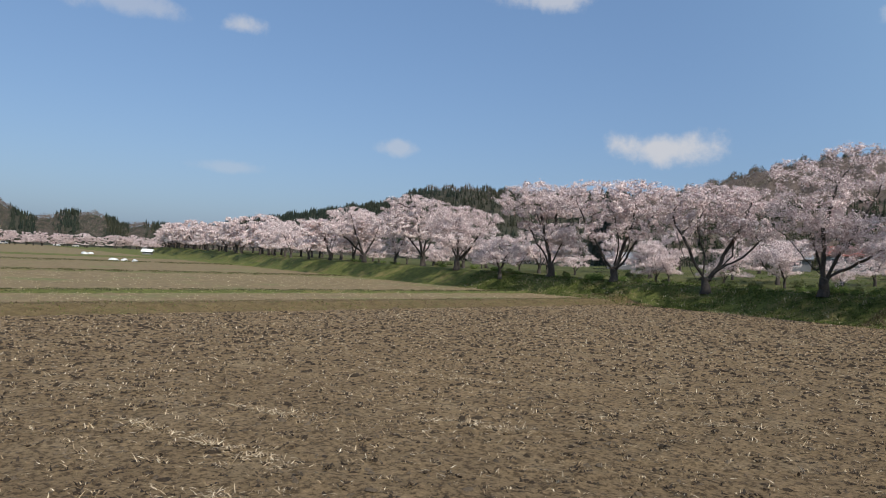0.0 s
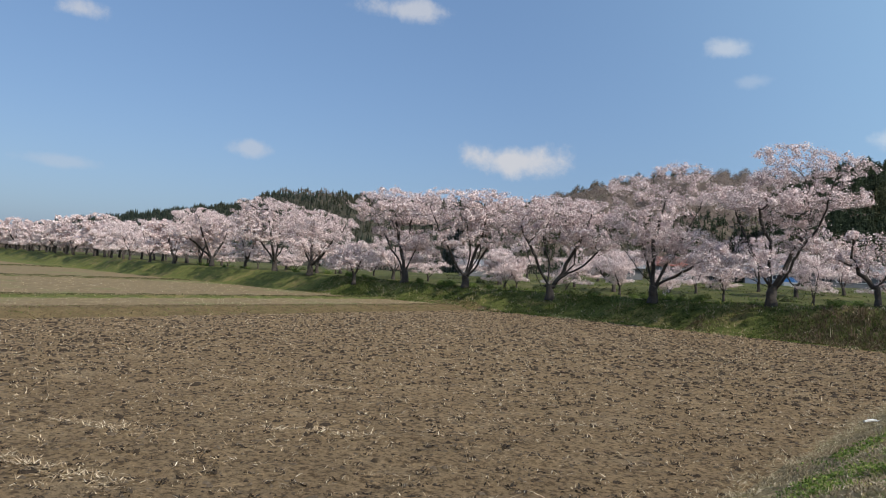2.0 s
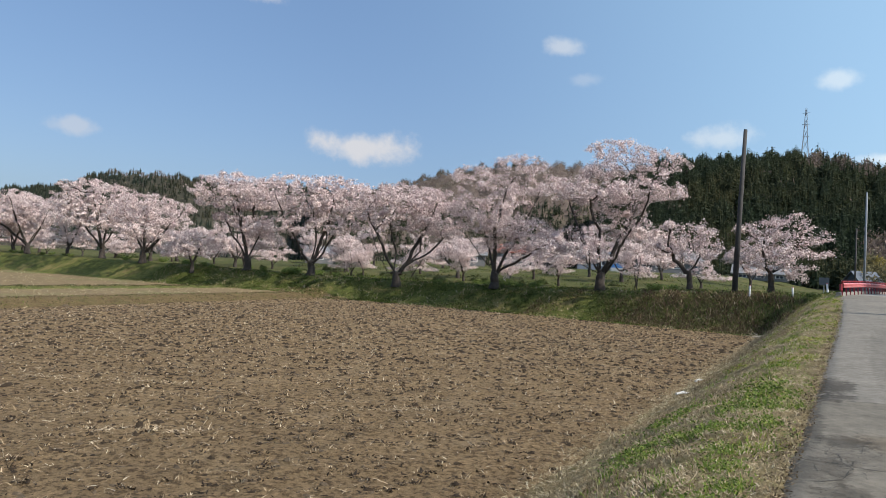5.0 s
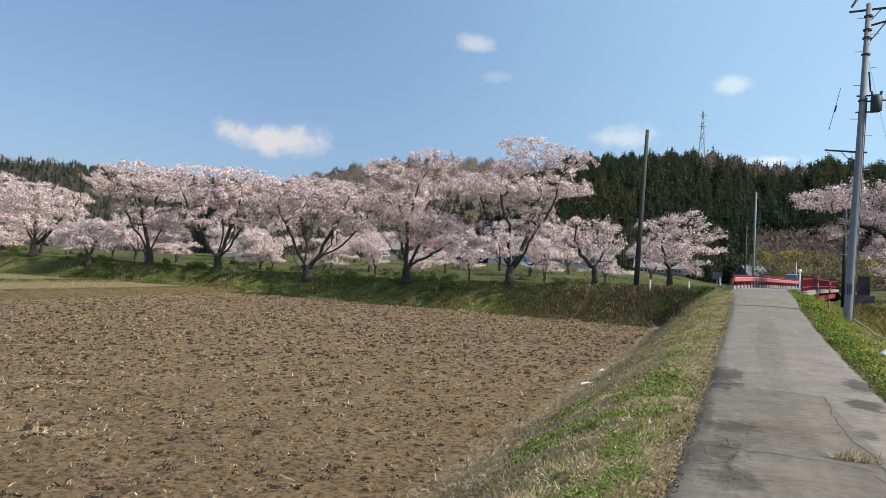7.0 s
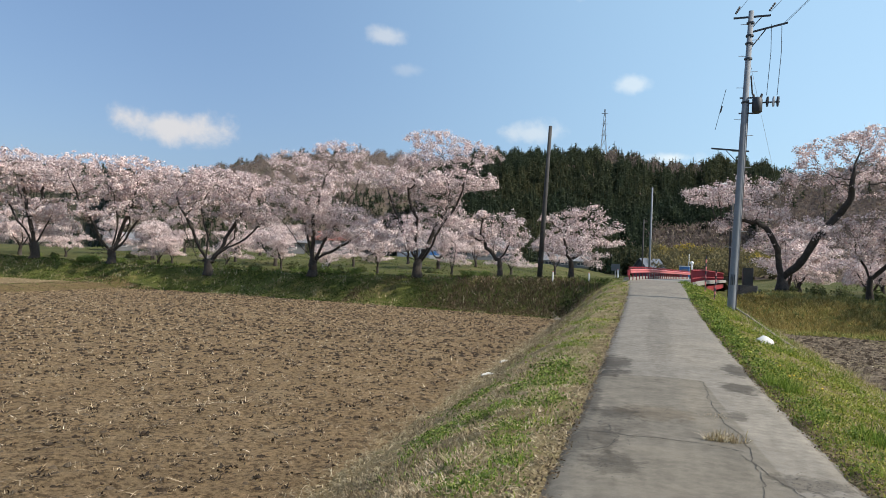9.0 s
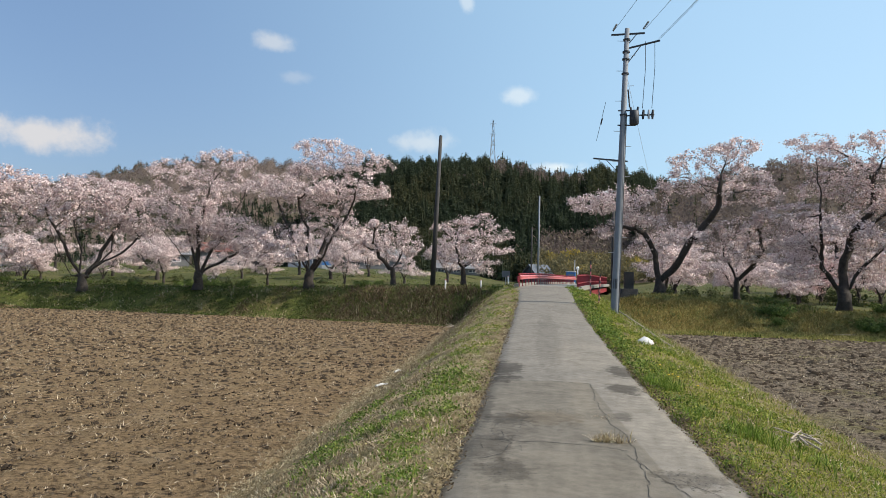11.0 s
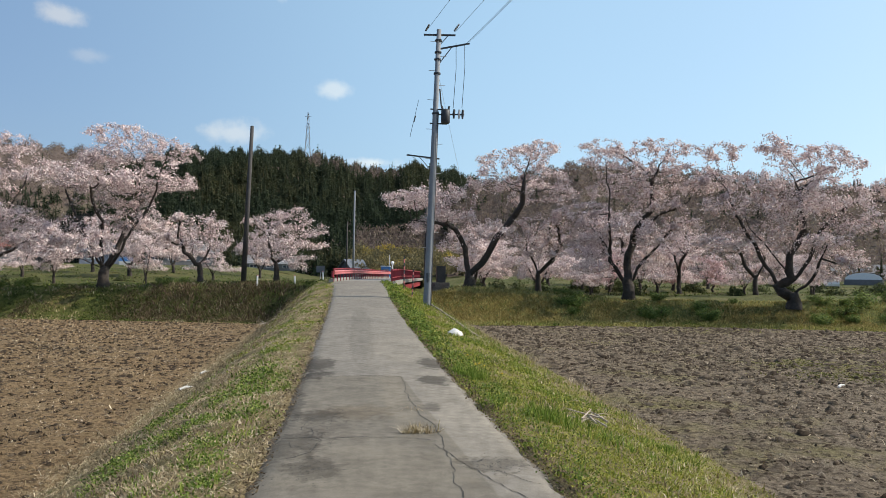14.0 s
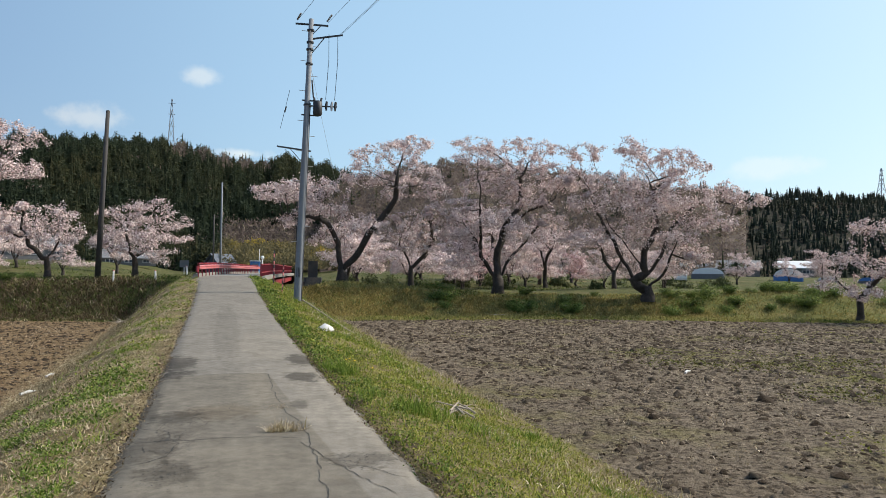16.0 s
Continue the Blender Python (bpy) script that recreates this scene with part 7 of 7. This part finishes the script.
def ribbon(pts, width, seed, wobble=0.035, lift=0.006):
    """A thin uneven strip lying on the lane along pts."""
    r = np.random.default_rng(seed)
    path = []
    for (x0, y0), (x1, y1) in zip(pts, pts[1:]):
        n = max(2, int(math.hypot(x1 - x0, y1 - y0) / 0.06))
        path += [(x0 + (x1 - x0) * k / n, y0 + (y1 - y0) * k / n) for k in range(n)]
    path.append(pts[-1])
    path = np.array(path)
    w = np.cumsum(r.normal(0, wobble * 0.3, (len(path), 2)), 0)
    w -= np.linspace(0, 1, len(path))[:, None] * w[-1]
    path = path + w
    t = np.gradient(path, axis=0)
    t /= np.linalg.norm(t, axis=1, keepdims=True) + 1e-9
    nrm = np.stack([-t[:, 1], t[:, 0]], -1)
    half = width * r.uniform(0.25, 0.75, (len(path), 1))
    a, b = path + nrm * half, path - nrm * half
    v = [(x, y, road_surface(x, y) + lift) for p in zip(a, b) for x, y in p]
    return Geo().add(v, [(2 * k, 2 * k + 1, 2 * k + 3, 2 * k + 2) for k in range(len(path) - 1)])


CRACKS = [([(-0.78, 7.33), (-0.5, 7.3), (-0.25, 7.25), (0.1, 7.32), (0.46, 7.22), (0.81, 7.06)], 0.026), ([(0.71, 11.3), (0.76, 9.6), (0.84, 8.0), (0.87, 6.98)], 0.016), ([(0.87, 6.98), (0.85, 6.2), (0.81, 5.44), (0.8, 4.6)], 0.016), ([(0.77, 6.88), (0.96, 6.07), (1.1, 5.69), (1.3, 5.2)], 0.016),
          ([(-0.75, 11.35), (0.0, 11.42), (0.71, 11.3)], 0.03), ([(-0.76, 8.0), (-0.45, 7.7), (-0.3, 7.15), (-0.42, 6.7), (-0.6, 6.5)], 0.018), ([(0.96, 6.07), (1.2, 5.95), (1.5, 5.6)], 0.014)]
# a net of fine cracks over the older slab
for k in range(26):
    x0, y0, a = -0.72 + 0.62 * gr.uniform(), 6.4 + 2.2 * gr.uniform(), gr.choice([0.2, 1.3, 2.4]) + gr.normal(0, 0.3)
    l = gr.uniform(0.12, 0.38)
    CRACKS.append(([(x0, y0), (x0 + l * math.cos(a), y0 + 1.3 * l * math.sin(a)), (x0 + 1.7 * l * math.cos(a + 0.5), y0 + 2.2 * l * math.sin(a + 0.5))], 0.009))
for k, (pts, w) in enumerate(CRACKS):
    part("crack", ribbon([(float(np.clip(x, road_c(y) - 1.15, road_c(y) + 1.15)), y) for x, y in pts], w * 0.42, 50 + k, lift=0.004), M_CRACK, ROAD)
for cx, cy, n in ((-0.43, 8.4, 200), (-0.34, 6.15, 220), (1.2, 6.2, 150), (0.7, 8.7, 60), (-0.4, 7.4, 120)):
    g = Geo()
    for k in range(n):
        x, y, s = cx + gr.normal(0, 0.12), cy + gr.normal(0, 0.17), gr.uniform(0.003, 0.010)
        z = road_surface(x, y) + 0.004
        a = gr.uniform(0, 6.28)
        g.add([(x + s * math.cos(a + q) * gr.uniform(0.6, 1.3), y + s * math.sin(a + q) * gr.uniform(0.6, 1.3), z) for q in (0, 1.3, 2.9, 4.4)], [(0, 1, 2, 3)])
    tagged(part("pitting", g, M_CRACK, ROAD), kind="stuff")

# weeds on the lane, dead twigs, sticks and litter
c = np.array([[0.62, 7.42]]) + gr.normal(0, 1, (26, 2)) * [0.11, 0.035]
weed = tufts("road_weed", c, 9, 0.13, 0.02, 0.7, 0.004, M_DRY_GRASS, 950, "clump of pale dry weeds growing in a crack of the lane", "weeds", lift=0.075)
c = np.array([[0.70, 8.72]]) + gr.normal(0, 1, (26, 2)) * [0.08, 0.10]
tufts("road_weed", c, 4, 0.035, 0.02, 1.4, 0.004, M_DRY_GRASS, 955, "flat dry weeds on the lane seam", "weeds", lift=0.075)
c = np.array([[1.88, 11.75]]) + gr.normal(0, 1, (60, 2)) * [0.12, 0.2]
tufts("grass_clump", c, 9, 0.2, 0.03, 0.5, 0.007, M_GREEN_GRASS, 960, "lush green grass clump at the lane's edge", "grass")
c = np.array([[2.45, 8.8]]) + gr.normal(0, 1, (50, 2)) * [0.18, 0.22]
tufts("grass_clump", c, 9, 0.2, 0.03, 0.45, 0.006, M_GREEN_GRASS, 965, "lush green grass clump on the verge", "grass")
M_TWIG = plain("bleached_wood", (0.34, 0.29, 0.23), 0.9, vary=0.25, scale=12)


def branch_pile(x, y, n, size, seed, label):
    r = np.random.default_rng(seed)
    t = thing("dead_branch", label, "branch", at=(x, y, float(ground_z(x, y)) + 0.02))
    for k in range(n):
        a, l = r.uniform(-0.6, 0.6) + r.choice([0.9, 2.2]), size * r.uniform(0.5, 1)
        d = Vector((math.cos(a) * l, math.sin(a) * l, r.uniform(0.0, 0.18) * size))
        o = Vector((r.normal(0, 0.08), r.normal(0, 0.08), r.uniform(0.0, 0.08)))
        part("twig", Geo().tube([o - d * 0.5 + Vector((0, 0, abs(d.z) * 0.5)), o + Vector((0, 0, 0.04)), o + d * 0.5 + Vector((0, 0, abs(d.z) * 0.5))], [0.014, 0.012, 0.006], 5), M_TWIG, t)
    return t


branch_pile(3.2, 9.5, 9, 0.6, 3, "heap of bleached dead twigs on the verge")
branch_pile(-5.4, 41.8, 12, 1.3, 4, "dead branches at the corner of the paddy bank")
for (x, y, l, a, label) in ((11.9, 16.4, 0.5, 40, "pale peeled stick lying on the grey field"), (16.2, 41.2, 1.6, 5, "long pale log lying at the foot of the levee"), (-4.45, 21.6, 0.35, 60, "pale scrap of wood at the paddy edge"), (-4.2, 18.3, 0.4, 50, "pale scrap of wood at the paddy edge")):
    t = thing("stick", label, "stick", at=(x, y, float(ground_z(x, y)) + 0.03, 0, 0, a))
    part("wood", Geo().tube([(-l / 2, 0, 0), (0, 0.04 * l, 0.03), (l / 2, 0, 0.01)], [0.03, 0.035, 0.02], 7), M_SACK if l < 0.6 else M_TWIG, t)
t = thing("rope", "pale rope stretched along the verge from the utility pole", "rope", at=(2.9, 29.2, float(land_z(2.9, 29.2))))
pts = []
for k in range(13):
    x, y = 2.95 + 1.45 * k / 12, 29.3 - 4.2 * k / 12
    pts.append((x - 2.9, y - 29.2, float(land_z(x, y)) - float(land_z(2.9, 29.2)) + 0.06 + 0.1 * (1 - k / 12)))
part("strand", Geo().tube(pts, 0.03, 6), M_TWIG, t)

# meadow tussocks between the trees
my = 57 + 55 * gr.uniform(0, 1, 3400) ** 1.3
mx = gr.uniform(-0.95, 0.8, 3400) * my
p = np.column_stack([mx, my])
p = p[lumps(p[:, 0], p[:, 1] * 2.0, 0.22, 4.0) > -0.15]
p = p[(np.abs(p[:, 0] - 2.5) > 4.5)]
k = by_patch(p, 0.2, -0.1)
tufts("meadow_grass", p[k], 7, 0.24, 0.4, 0.8, 0.04, M_LEVEE_GRASS, 970, "tussocks of green grass on the meadow", "grass")
tufts("meadow_dry_grass", p[~k], 6, 0.24, 0.35, 0.8, 0.035, M_RIDGE_GRASS, 975, "dark dead weeds on the meadow", "weeds")
